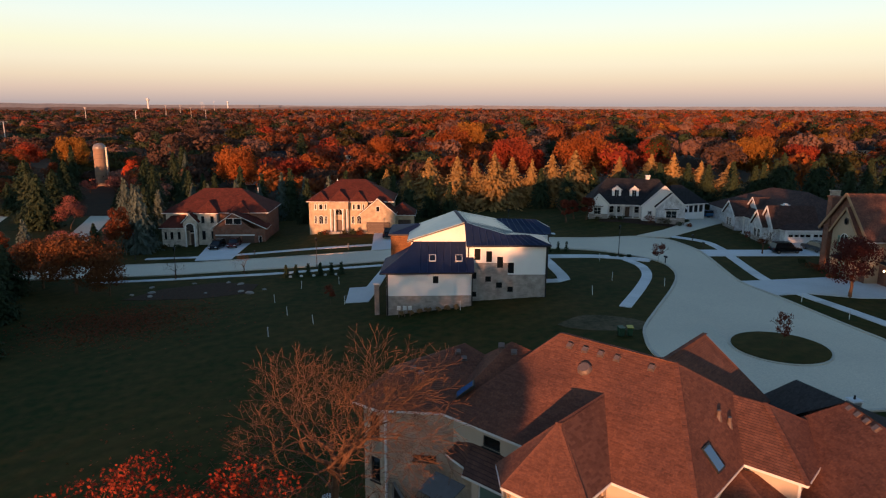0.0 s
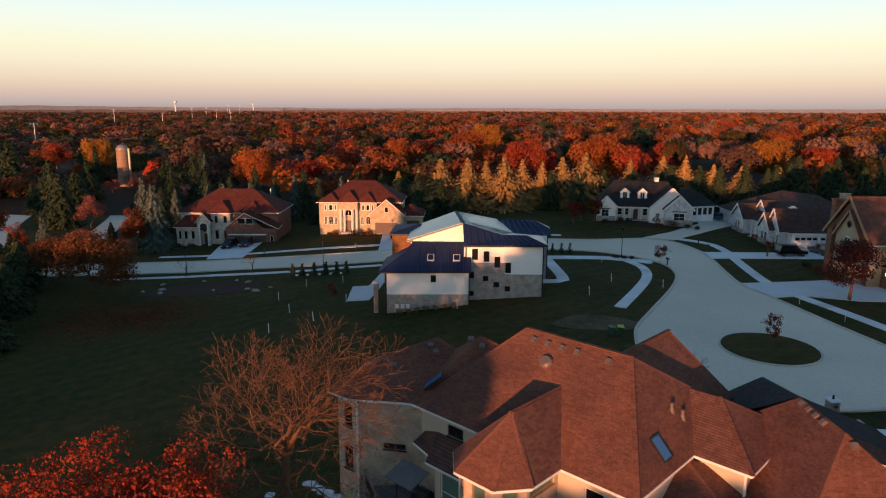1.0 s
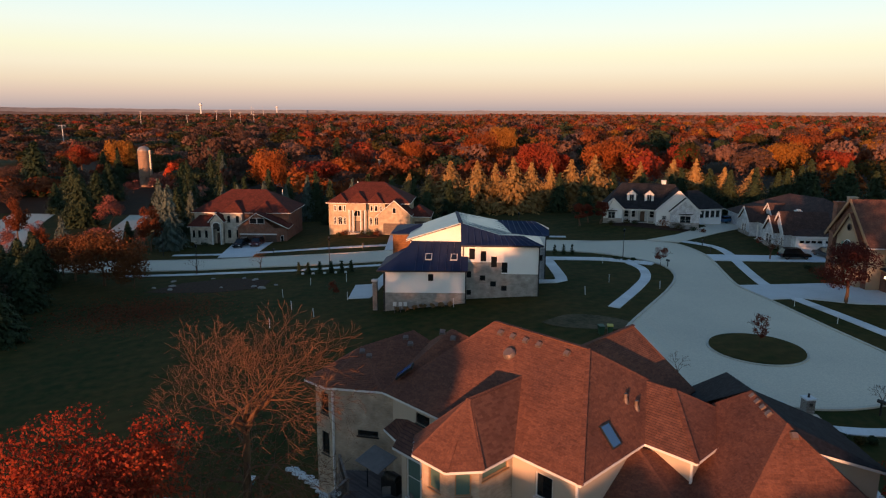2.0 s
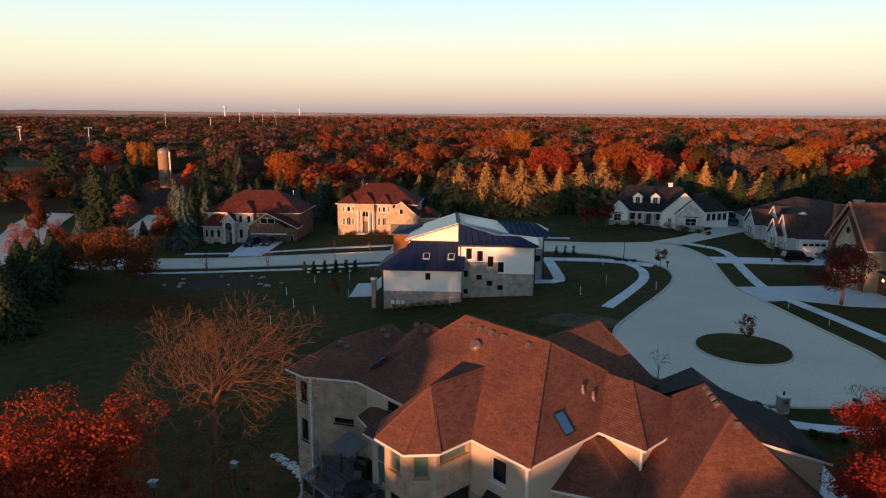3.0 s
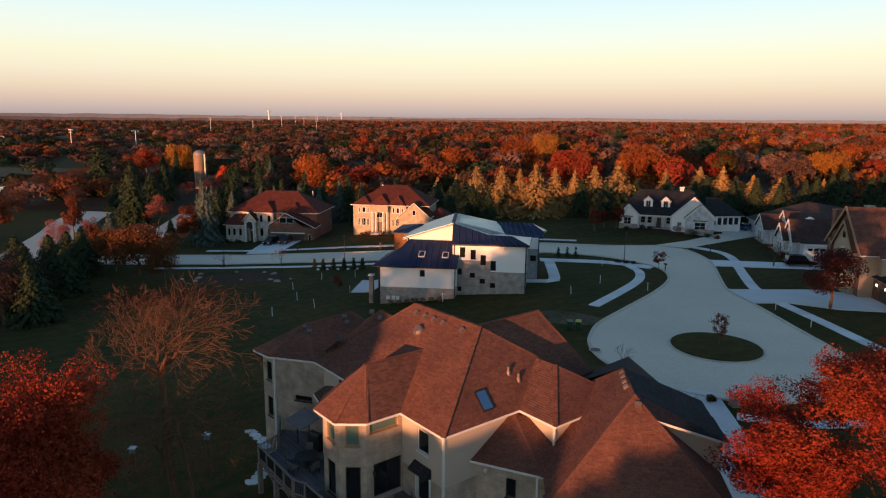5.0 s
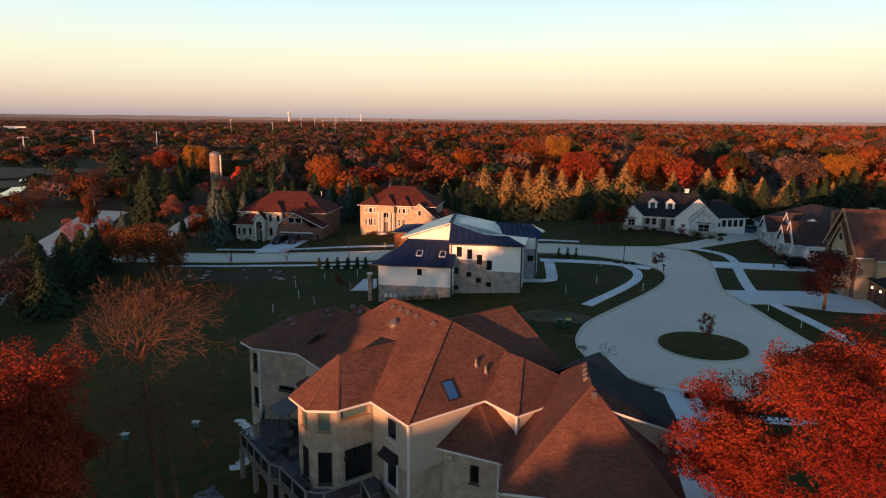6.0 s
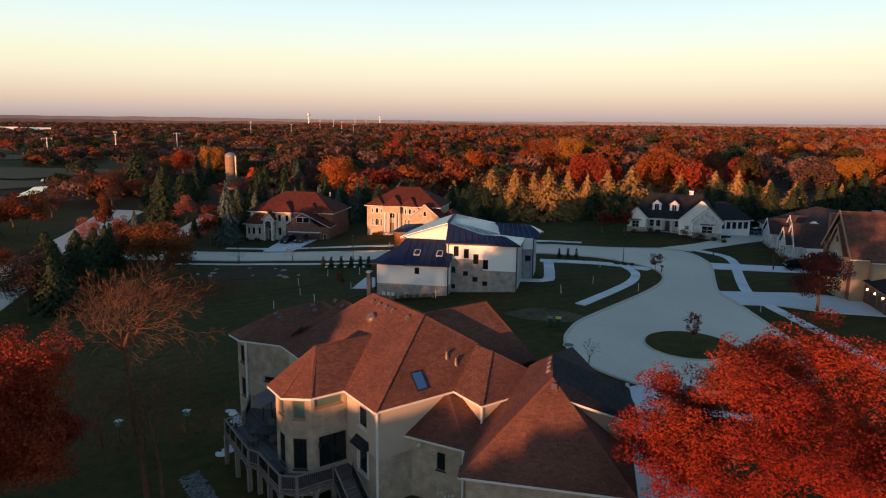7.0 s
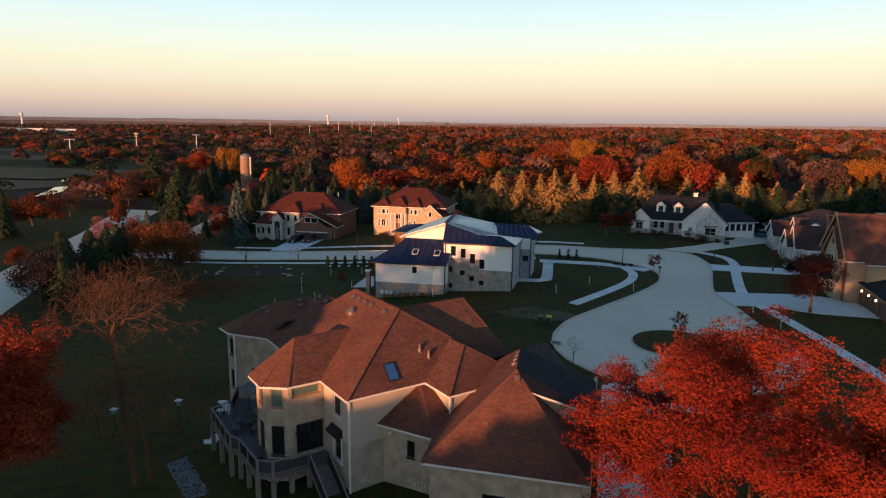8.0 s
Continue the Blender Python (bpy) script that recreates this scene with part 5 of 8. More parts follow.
def brown_house():
    h = thing("brown_house", pose(59.0, 139.0, 0, 0, 0, -90), "grey sided house with charcoal brown roof and white edged gables", "house")
    # body: the front looks west, the garage end south
    for a, b in (((-12, 2.2), (22, 2.2)), ((22, 9.6), (22, 21)), ((22, 21), (-12, 21)), ((-12, 21), (-12, 2.2))):
        wall_run(h, a, b, -1, 3.1, LIGHT_SIDING)
    v = [(-12.5, 1.7, 3.15), (22.4, 1.7, 3.15), (22.4, 21.5, 3.15), (-12.5, 21.5, 3.15), (1.6, 9.3, 8.45), (9.5, 12.5, 8.45)]
    roof(h, v, [(0, 1, 4), (1, 5, 4), (1, 2, 5), (2, 3, 4, 5), (3, 0, 4)], CHARCOAL_BROWN, label="charcoal brown shingled hip roof", gutter=TRIM)
    front_gable(h, 0.3, 5.9, 0.3, 8.0, 3.2, 0.86, LIGHT_SIDING, CHARCOAL_BROWN, wins=[(1.6, 2.6, 0.7, 2.4), (2.9, 3.9, 0.7, 2.4)], low_mat=GREY_STONE)
    front_gable(h, 2.9, 8.3, 3.9, 6.0, 4.1, 0.93, LIGHT_SIDING, CHARCOAL_BROWN, base=2.0)
    front_gable(h, 15.7, 20.5, 0.9, 8.0, 3.2, 1.38, LIGHT_SIDING, CHARCOAL_BROWN, wins=[(3.6, 4.4, 0.8, 2.3)], low_mat=GREY_STONE)
    front_gable(h, 13.8, 18.2, 0.1, 5.0, 3.1, 1.1, LIGHT_SIDING, CHARCOAL_BROWN, wins=[(0.9, 2.0, 0.6, 2.4), (2.3, 3.4, 0.6, 2.4)], low_mat=GREY_STONE)
    part("porch_floor", boxes((8.4, 13.4, 0.4, 2.2, -1.0, 0.15)), STONE_PALE, h)
    for x in (8.8, 10.9, 13.0):
        part("porch_post", boxes((x - 0.12, x + 0.12, 0.7, 0.94, 0.15, 3.0)), TRIM, h)
    part("front_door", boxes((10.2, 11.2, 2.12, 2.22, 0.15, 2.35)), DOOR_BROWN, h, "brown front door in the porch")
    # garage doors
    a, b = (22.3, 2.3), (22.3, 9.6)
    doors = [(0.5, 4.6, 0.0, 2.45), (5.0, 7.0, 0.0, 2.45)]
    wall_run(h, a, b, -1, 3.0, WHITE, doors)
    for q in doors:
        d = garage_door(h, a, b, *q, mat=TRIM, label="white panelled garage door with small panes")
        m, n = wall_frame(a, b)
        k = max(2, round((q[1] - q[0]) / 1.0))
        for i in range(k):
            w = (q[1] - q[0]) / k
            part("pane", box(bmesh.new(), q[0] + i * w + 0.14, q[0] + (i + 1) * w - 0.14, 0.06, 0.084, 1.88, 2.3, m), GLASS, d)
    part("lintel", box(bmesh.new(), 0.3, 7.1, -0.05, 0.02, 2.5, 2.75, wall_frame(a, b)[0]), TRIM, h)
    part("chimney", boxes((10.0, 11.0, 16.5, 18.0, 6.5, 8.8), (9.9, 11.1, 16.4, 18.1, 8.8, 8.95)), TAN_BRICK, h)
    cu = new("cupola")
    cu.parent = h
    tagged(cu, "small white roof cupola with louvres")
    part("base", boxes((15.9, 16.7, 4.4, 5.2, 4.6, 6.75)), TRIM, cu)
    for z in (6.2, 6.4):
        part("louvre", boxes((15.86, 16.74, 4.36, 5.24, z, z + 0.08)), VENT, cu)
    part("cap", boxes((15.7, 16.9, 4.2, 5.4, 6.75, 6.9), (16.0, 16.6, 4.5, 5.1, 6.9, 7.15)), TRIM, cu)


def tall_house():
    h = thing("tall_house", pose(59.6, 91.0, -0.2, 0, 0, 0), "tall cream and brick house with steep brown roof", "house")
    # street side: a brick gable with a cream bay in front of it
    a, b = (0, 11.5), (0, 0)
    wins = [(1.2, 2.1, 3.4, 5.4), (1.2, 2.1, 0.9, 2.6)]
    wall_run(h, a, b, -1, 6.5, RED_BRICK, wins)
    for q in wins:
        window(h, a, b, *q, mullions=(2, 2), surround=0.14)
    gable_wall(h, a, b, 6.5, 5.6, RED_BRICK)
    for y0, y1 in ((11.9, 5.75), (-0.4, 5.75)):
        bm = bmesh.new()
        bar(bm, (-0.48, y0, 6.25), (-0.48, y1, 12.35), 0.12, 0.42)
        part("bargeboard", bm, TAN_TRIM, h)
    part("pier", boxes((-0.7, 0.0, 8.9, 10.1, -1, 6.9), (-0.8, 0.0, 8.8, 10.2, 6.9, 7.1)), RED_BRICK, h, "brown brick pier at the gable")
    # cream bay with its own steep gable
    a, b = (-0.75, 7.6), (-0.75, 1.3)
    wall_run(h, a, b, -1, 6.9, TAN_STUCCO)
    wall_run(h, (-0.75, 1.3), (0, 1.3), -1, 6.9, TAN_STUCCO)
    wall_run(h, (0, 7.6), (-0.75, 7.6), -1, 6.9, TAN_STUCCO)
    gable_wall(h, a, b, 6.9, 3.5, TAN_STUCCO)
    m, n = wall_frame(a, b)
    bay = [(-1.05, 8.0, 6.55), (-1.05, 4.45, 10.6), (-1.05, 0.9, 6.55), (2.5, 8.0, 6.55), (4.6, 4.45, 10.6), (2.5, 0.9, 6.55)]
    roof(h, bay, [(0, 1, 4, 3), (1, 2, 5, 4)], SHINGLE, name="bay_gable_roof", label="steep brown shingled gable over the bay")
    for k in (0, 2):
        bm = bmesh.new()
        bar(bm, Vector(bay[k]) + Vector((-0.03, 0, -0.12)), Vector(bay[1]) + Vector((-0.03, 0, -0.12)), 0.1, 0.3)
        part("bargeboard", bm, TAN_TRIM, h)
    rw = new("round_window")
    rw.parent = h
    part("frame", tube(bmesh.new(), m @ Vector((3.15, -0.08, 8.5)), m @ Vector((3.15, 0.02, 8.5)), 0.55, 0.55, 20), DOOR_BROWN, rw)
    part("pane", tube(bmesh.new(), m @ Vector((3.15, -0.1, 8.5)), m @ Vector((3.15, 0.0, 8.5)), 0.40, 0.40, 20), GLASS, rw)
    arch_window(h, a, b, 2.2, 4.1, 4.0, 6.6)
    for s in (1.55, 4.4):
        part("shutter", box(bmesh.new(), s, s + 0.4, -0.07, 0.0, 4.0, 6.2, m), DOOR_GREEN, h, "grey-green window shutter")
    part("front_door", box(bmesh.new(), 2.5, 3.9, -0.09, 0.02, 0.0, 2.5, m), DOOR_GREEN, h, "green front door under the arch")
    part("door_surround", box(bmesh.new(), 2.2, 2.48, -0.12, 0.02, -0.5, 2.9, m), STONE_PALE, h)
    part("door_surround", box(bmesh.new(), 3.92, 4.2, -0.12, 0.02, -0.5, 2.9, m), STONE_PALE, h)
    part("bay_roof", bay_cap(), DARK_SHINGLE, h, "dark curved canopy over the door")
    # side towards the south
    a, b = (0, 0), (20, 0)
    wins = [(3.8, 4.8, 4.3, 5.8), (9.0, 10.2, 4.3, 5.8), (13.0, 14.2, 4.3, 5.8)]
    wall_run(h, a, b, -1, 6.5, TAN_STUCCO, wins)
    for q in wins:
        window(h, a, b, *q, mullions=(2, 2), surround=0.1)
    wall_run(h, b, (20, 11.5), -1, 6.5, RED_BRICK)
    wall_run(h, (20, 11.5), (0, 11.5), -1, 6.5, RED_BRICK)
    v = [(-0.5, -0.5, 6.35), (20.5, -0.5, 6.35), (20.5, 12.0, 6.35), (-0.5, 12.0, 6.35), (-0.5, 5.75, 12.4), (15.0, 5.75, 12.4)]
    roof(h, v, [(0, 1, 5, 4), (1, 2, 5), (2, 3, 4, 5)], SHINGLE, label="steep brown shingled roof", gutter=TRIM)
    # projecting gable on that side
    wall_run(h, (2.2, -1.2), (6.2, -1.2), -1, 6.3, TAN_STUCCO)
    wall_run(h, (6.2, -1.2), (6.2, 0), -1, 6.3, TAN_STUCCO)
    wall_run(h, (2.2, 0), (2.2, -1.2), -1, 6.3, TAN_STUCCO)
    roof(h, [(1.8, -1.65, 6.2), (6.6, -1.65, 6.2), (6.6, 0.2, 6.95), (1.8, 0.2, 6.95), (4.2, 2.3, 9.1)], [(0, 1, 4), (1, 2, 4), (3, 0, 4)], SHINGLE, name="side_bay_roof", gutter=TRIM, gutter_skip={(2, 4), (3, 4), (1, 2), (0, 3)})
    # garage wing with its doors to the street
    wall_run(h, (1.9, 0.0), (1.9, -1.21), -1, 3.05, RED_BRICK)
    a, b = (2.0, -1.22), (2.0, -9.6)
    doors = [(0.5, 2.6, 0, 2.35), (3.1, 5.2, 0, 2.35), (5.7, 7.8, 0, 2.35)]
    wall_run(h, a, b, -1, 3.05, RED_BRICK, doors)
    for q in doors:
        garage_door(h, a, b, *q, mat=DOOR_BROWN, label="brown panelled garage door")
    wall_run(h, b, (11.0, -9.6), -1, 3.05, RED_BRICK)
    wall_run(h, (11.0, -9.6), (11.0, -0.1), -1, 3.05, RED_BRICK)
    roof(h, [(1.5, -10.1, 3.1), (11.5, -10.1, 3.1), (11.5, -0.1, 3.6), (1.5, -0.1, 3.4), (6.4, -5.4, 4.7), (6.4, -0.1, 4.7)], [(0, 1, 4), (1, 2, 5, 4), (3, 0, 4, 5)], DARK_SHINGLE, name="garage_roof", label="dark shingled garage roof", gutter=TAN_TRIM, gutter_skip={(2, 5), (3, 5)})
    part("chimney", boxes((-0.2, 1.2, 9.6, 10.8, 6.5, 11.3), (-0.3, 1.3, 9.5, 10.9, 11.3, 11.5)), RED_BRICK, h, "brown brick chimney with a pale cap")
    for y in (-1.45, -4.05, -6.65):
        lamp = new("wall_lamp")
        lamp.parent = h
        part("bracket", boxes((1.78, 2.0, y - 0.06, y + 0.06, 2.35, 2.5)), BLACK, lamp)
        part("bulb", boxes((1.6, 1.78, y - 0.09, y + 0.09, 2.3, 2.58)), LAMP_GLOW, lamp, "lit warm wall lamp")


def bay_cap():
    bm = bmesh.new()
    v = [bm.verts.new(c) for c in ((-1.9, 2.9, 3.0), (-1.9, 6.0, 3.0), (-0.77, 6.2, 3.0), (-0.77, 2.7, 3.0), (-0.79, 5.2, 3.75), (-0.79, 3.7, 3.75))]
    for f in ((0, 1, 4, 5), (1, 2, 4), (3, 0, 5), (2, 3, 5, 4), (3, 2, 1, 0)):
        bm.faces.new([v[i] for i in f])
    return bm


TAN_STUCCO = material("tan_stucco", (0.40, 0.31, 0.22), (0.34, 0.26, 0.18), scale=0.6, fine=40, bump=0.15)
CHARCOAL_BROWN = brick_material("charcoal_brown_shingles", ((0.085, 0.05, 0.042), (0.055, 0.036, 0.033)), (0.03, 0.022, 0.02), bw=0.3, bh=0.145)
STONE_PALE = brick_material("pale_stone", ((0.60, 0.54, 0.46), (0.50, 0.45, 0.385)), (0.44, 0.40, 0.355), bw=0.4, bh=0.16)
DOOR_BROWN = material("brown_door", (0.075, 0.045, 0.032), (0.055, 0.032, 0.024), rough=0.5, scale=1, fine=12, bump=0.05)
DOOR_GREEN = material("green_door", (0.10, 0.22, 0.17), (0.08, 0.17, 0.13), rough=0.5, bump=0.03)
LAMP_GLOW = bpy.data.materials.new("lamp_glow")
LAMP_GLOW.use_nodes = True
LAMP_GLOW.node_tree.nodes["Principled BSDF"].inputs["Emission Color"].default_value = (1.0, 0.75, 0.42, 1)
LAMP_GLOW.node_tree.nodes["Principled BSDF"].inputs["Emission Strength"].default_value = 5.0
brick_house()
cream_house()
gabled_house()
brown_house()
tall_house()


# ---- trees ----
def leaf_cloud(centres, radii, count, size, rng, flat=0.75, ragged=0.55, skin=0.0):
    """Many small leaf faces near the skins of some round clumps, turned outwards."""
    centres, radii = np.asarray(centres, float), np.asarray(radii, float)
    pick = rng.choice(len(centres), count, p=radii ** 2 / (radii ** 2).sum())
    d = rng.normal(size=(count, 3))
    d /= np.linalg.norm(d, axis=1)[:, None]
    if skin:
        d[:, 2] = np.where(rng.random(count) < skin, np.abs(d[:, 2]), d[:, 2])
    r = radii[pick] * (0.55 + 0.35 * (skin > 0) + (0.5 - 0.3 * (skin > 0)) * rng.random(count) ** 0.6)
    p = centres[pick] + d * r[:, None] * np.array([1, 1, flat])
    nrm = d + rng.normal(size=(count, 3)) * ragged
    nrm /= np.linalg.norm(nrm, axis=1)[:, None]
    a = np.cross(nrm, rng.normal(size=(count, 3)))
    a /= np.linalg.norm(a, axis=1)[:, None]
    b = np.cross(nrm, a)
    s = size * (0.6 + 0.8 * rng.random(count))[:, None]
    return p, a * s, b * s


def leaf_mesh(name, p, a, b, mat, quad=True):
    n = len(p)
    if quad:
        v = np.stack([p - a * 0.6, p - b * 0.45 + a * 0.1, p + a * 0.7, p + b * 0.45 + a * 0.1], 1).reshape(-1, 3)
        k = 4
    else:
        v = np.stack([p - a * 0.6 - b * 0.4, p + a * 0.7, p + b * 0.6 - a * 0.2], 1).reshape(-1, 3)
        k = 3
    me = bpy.data.meshes.new(name)
    me.vertices.add(len(v))
    me.vertices.foreach_set("co", v.ravel())
    me.loops.add(n * k)
    me.loops.foreach_set("vertex_index", np.arange(n * k))
    me.polygons.add(n)
    me.polygons.foreach_set("loop_start", np.arange(n) * k)
    me.polygons.foreach_set("loop_total", np.full(n, k))
    me.update(calc_edges=True)
    me.materials.append(mat)
    return me


def branches(bm, rng, start, way, length, radius, depth, tips, spread=0.6, fork=(2, 3), sides=5, rise=0.12, keep=0.72, twig=0.012):
    """A limb that bends, thins and forks."""
    steps = 3 if depth > 1 else 2
    p, d, r = Vector(start), Vector(way).normalized(), radius
    for s in range(steps):
        q = p + d * (length / steps)
        r1 = max(twig, r * 0.82)
        tube(bm, p, q, r, r1, sides if r > 0.05 else 3)
        p, r = q, r1
        d = (d + Vector(rng.normal(size=3)) * 0.16 + Vector((0, 0, rise * 0.5))).normalized()
        if depth <= 2:
            tips.append(p.copy())
    if depth <= 0:
        return
    n = int(rng.integers(fork[0], fork[1] + 1))
    turn0 = rng.random() * math.tau
    for k in range(n):
        side = d.orthogonal().normalized()
        side.rotate(Matrix.Rotation(turn0 + k * math.tau / n + rng.random() * 0.7, 3, d))
        nd = (d + side * spread * (0.7 + 0.6 * rng.random()) + Vector((0, 0, rise))).normalized()
        branches(bm, rng, p, nd, length * keep * (0.8 + 0.4 * rng.random()), r * 0.75, depth - 1, tips, spread, fork, sides, rise, keep, twig)


def leafy_tree(name, height, width, mat, label, seed, count=1800, size=0.32, bark=None, trunk=0.28, group="trees of the neighbourhood", clumps=16):
    """A broad-leaved tree: trunk, limbs, and a crown of small leaves in clumps."""
    rng = np.random.default_rng(seed)
    t = thing(name, Matrix.Identity(4), label, "tree", group)
    bm, tips = bmesh.new(), []
    branches(bm, rng, (0, 0, -0.3), (0.02, 0, 1), height * 0.32, trunk, 3, tips, 0.65, (2, 3), 6, 0.2, 0.75, 0.02)
    part("trunk", bm, bark or BARK, t)
    cs, rs = [], []
    for k in range(clumps):
        a, h = rng.random() * math.tau, rng.random()
        w = width / 2 * math.sqrt(max(0.05, 1 - (h * 1.5 - 0.55) ** 2)) * (0.35 + 0.45 * rng.random())
        cs.append((w * math.cos(a), w * math.sin(a), height * (0.33 + 0.52 * h)))
        rs.append(width * (0.13 + 0.10 * rng.random()))
    p, a, b = leaf_cloud(cs, rs, count, size, rng)
    ob = new("crown", leaf_mesh("crown", p, a, b, mat))
    ob.parent = t
    return t


def conifer(name, height, width, mat, label, seed, group="conifers of the neighbourhood", tiers=24, per=20, size=0.62, taper=0.72, droop=0.28):
    """A spruce: a straight stem and tiers of drooping, feathered boughs."""
    rng = np.random.default_rng(seed)
    t = thing(name, Matrix.Identity(4), label, "tree", group)
    part("trunk", tube(bmesh.new(), (0, 0, -0.3), (0, 0, height * 0.96), width * 0.045, 0.02, 6), BARK, t)
    P, A, B = [], [], []
    for k in range(tiers):
        f = k / (tiers - 1)
        z = height * (0.04 + 0.95 * f)
        reach = width / 2 * (1 - f) ** taper * (0.85 + 0.3 * rng.random()) + 0.12
        n = max(5, int(per * (1 - 0.55 * f)))
        for j in range(n):
            a = j * math.tau / n + rng.random() * 0.6
            rr = reach * (0.75 + 0.35 * rng.random())
            m = max(3, int(rr / (size * 0.42)))
            for i in range(m):
                s = (i + 0.6) / m
                q = np.array([math.cos(a) * rr * s, math.sin(a) * rr * s, z - rr * droop * s + rng.normal() * 0.08])
                out = np.array([math.cos(a) * 0.5, math.sin(a) * 0.5, -0.75]) + rng.normal(size=3) * 0.3
                out /= np.linalg.norm(out)
                sid = np.array([-math.sin(a), math.cos(a), rng.normal() * 0.5])
                sid /= np.linalg.norm(sid)
                sz = size * (0.6 + 0.6 * rng.random()) * (1.15 - 0.5 * s)
                P.append(q + sid * rng.normal() * 0.12)
                A.append(out * sz)
                B.append(sid * sz)
    ob = new("crown", leaf_mesh("crown", np.array(P), np.array(A), np.array(B), mat))
    ob.parent = t
    return t


def plant(proto, x, y, size=1.0, turn=0.0, wide=1.0, z=None):
    m = pose(x, y, ground_z(x, y) if z is None else z, 0, 0, turn) @ Matrix.Diagonal((size * wide, size * wide, size, 1))
    return copy_thing(proto, m)


def retire(proto):
    """Takes a pattern away once its copies stand."""
    for o in (*proto.children_recursive, proto):
        bpy.data.objects.remove(o)


FIELDS = [(-345, -222, 212, 262), (-360, -256, 262, 345), (-520, -400, 400, 470), (-700, -470, 520, 575), (-640, -420, 690, 745), (-1000, -560, 880, 960), (-820, -560, 1120, 1230), (-240, -60, 900, 940), (-1500, -800, 1350, 1480)]


# far woods: one mesh for each leaf colour
def woods(name, mat, spots, leaves, size, label, seed):
    """Round crowns out of bumps, each skinned with leaf clumps that face outwards."""
    rng = np.random.default_rng(seed)
    ps, as_, bs = [], [], []
    for (x, y, h, w), n, sz in zip(spots, leaves, size):
        z = ground_z(x, y)
        k = 8
        ang, rad, up = rng.random(k) * math.tau, w * 0.30 * np.sqrt(rng.random(k)), rng.random(k)
        cs = np.stack([x + rad * np.cos(ang), y + rad * np.sin(ang), z + h * (0.30 + 0.42 * up * (1.15 - rad / w))], 1)
        p, a, b = leaf_cloud(cs, w * (0.17 + 0.11 * rng.random(k)), n, sz, rng, flat=min(1.1, 0.62 * h / w + 0.25), ragged=0.34, skin=0.8)
        ps.append(p), as_.append(a), bs.append(b)
    ob = new(name, leaf_mesh(name, np.concatenate(ps), np.concatenate(as_), np.concatenate(bs), mat, quad=False))
    return tagged(ob, label, "woods", kind="stuff")


def far_woods():
    rng = np.random.default_rng(11)
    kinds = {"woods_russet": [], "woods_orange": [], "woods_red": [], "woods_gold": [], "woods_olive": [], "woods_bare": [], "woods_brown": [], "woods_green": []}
    near_share, far_share = [0.25, 0.13, 0.07, 0.06, 0.10, 0.13, 0.18, 0.08], [0.22, 0.08, 0.06, 0.04, 0.08, 0.16, 0.32, 0.04]
    names = list(kinds)
    def open_land(x, y):
        if any(a < x < b and c < y < d for a, b, c, d in FIELDS):
            return True
        return (-262 < x < -150 and abs(y - (200 - (x + 190) * 1.1)) < 16) or abs(x + 105 + (y - 139) * 0.43) < 9 and y < 420
    for ring, (near, far_y, count) in enumerate(((186, 330, 300), (330, 560, 640), (560, 1000, 1500), (1000, 1900, 3000), (1900, 3200, 3000), (3200, 4800, 2800))):
        for k in range(count):
            y = math.sqrt(near ** 2 + (far_y ** 2 - near ** 2) * rng.random())
            ang = radians(-52 + 104 * rng.random() - 8)
            x = y * math.tan(ang) if abs(ang) < 1.3 else 0
            if open_land(x, y) or abs(x) > 4600:
                continue
            if abs(x + 0.53 * y) < 14 and y < 262:
                continue
            if near < 200 and x < -40 and rng.random() < 0.35:
                continue
            h, w = 8 + 11 * rng.random() ** 1.5 + (4 if ring >= 4 else 0), 9 + 11 * rng.random() ** 1.3
            if x < -0.45 * y:
                h *= 0.6
            if x < -0.30 * y and ring < 4:
                w *= 1.2
            n = int((620, 340, 170, 70, 30, 16)[ring] * (w / 14) ** 1.5)
            s = (0.95, 1.3, 1.9, 3.0, 4.6, 6.4)[ring]
            patch = noise.noise(Vector((x / 160, y / 160, 3)))
            if ring < 3 and noise.noise(Vector((x / 60, y / 60, 9))) > 0.27 and rng.random() < 0.75:
                continue
            if ring >= 2:
                w *= 1.25
            i = rng.choice(8, p=near_share if ring < 3 else far_share)
            if x < -0.30 * y:
                i = rng.choice([0, 4, 5, 2, 6, 7], p=[0.12, 0.14, 0.40, 0.02, 0.18, 0.14])
            elif patch > 0.2:
                i = rng.choice([0, 5, 4, 6, 7], p=[0.3, 0.2, 0.12, 0.23, 0.15])
            kinds[names[i]].append((x, y, h, w, n, s))
    mats = {"woods_russet": RUSSET_LEAF, "woods_orange": ORANGE_LEAF, "woods_red": RED_DULL, "woods_gold": GOLD_LEAF, "woods_olive": OLIVE_LEAF, "woods_bare": TWIG, "woods_brown": BROWN_TWIG, "woods_green": NEEDLE}
    words = {"woods_russet": "russet autumn woods out to the horizon", "woods_orange": "orange autumn treetops in the far woods", "woods_red": "dull red treetops in the far woods",
             "woods_gold": "golden treetops in the far woods", "woods_olive": "olive green treetops in the far woods", "woods_bare": "bare brown treetops in the far woods",
             "woods_brown": "pale brown treetops in the far woods", "woods_green": "dark green treetops in the far woods"}
    for i, nm in enumerate(names):
        rows = kinds[nm]
        woods(nm, mats[nm], [r[:4] for r in rows], [r[4] for r in rows], [r[5] for r in rows], words[nm], 20 + i)


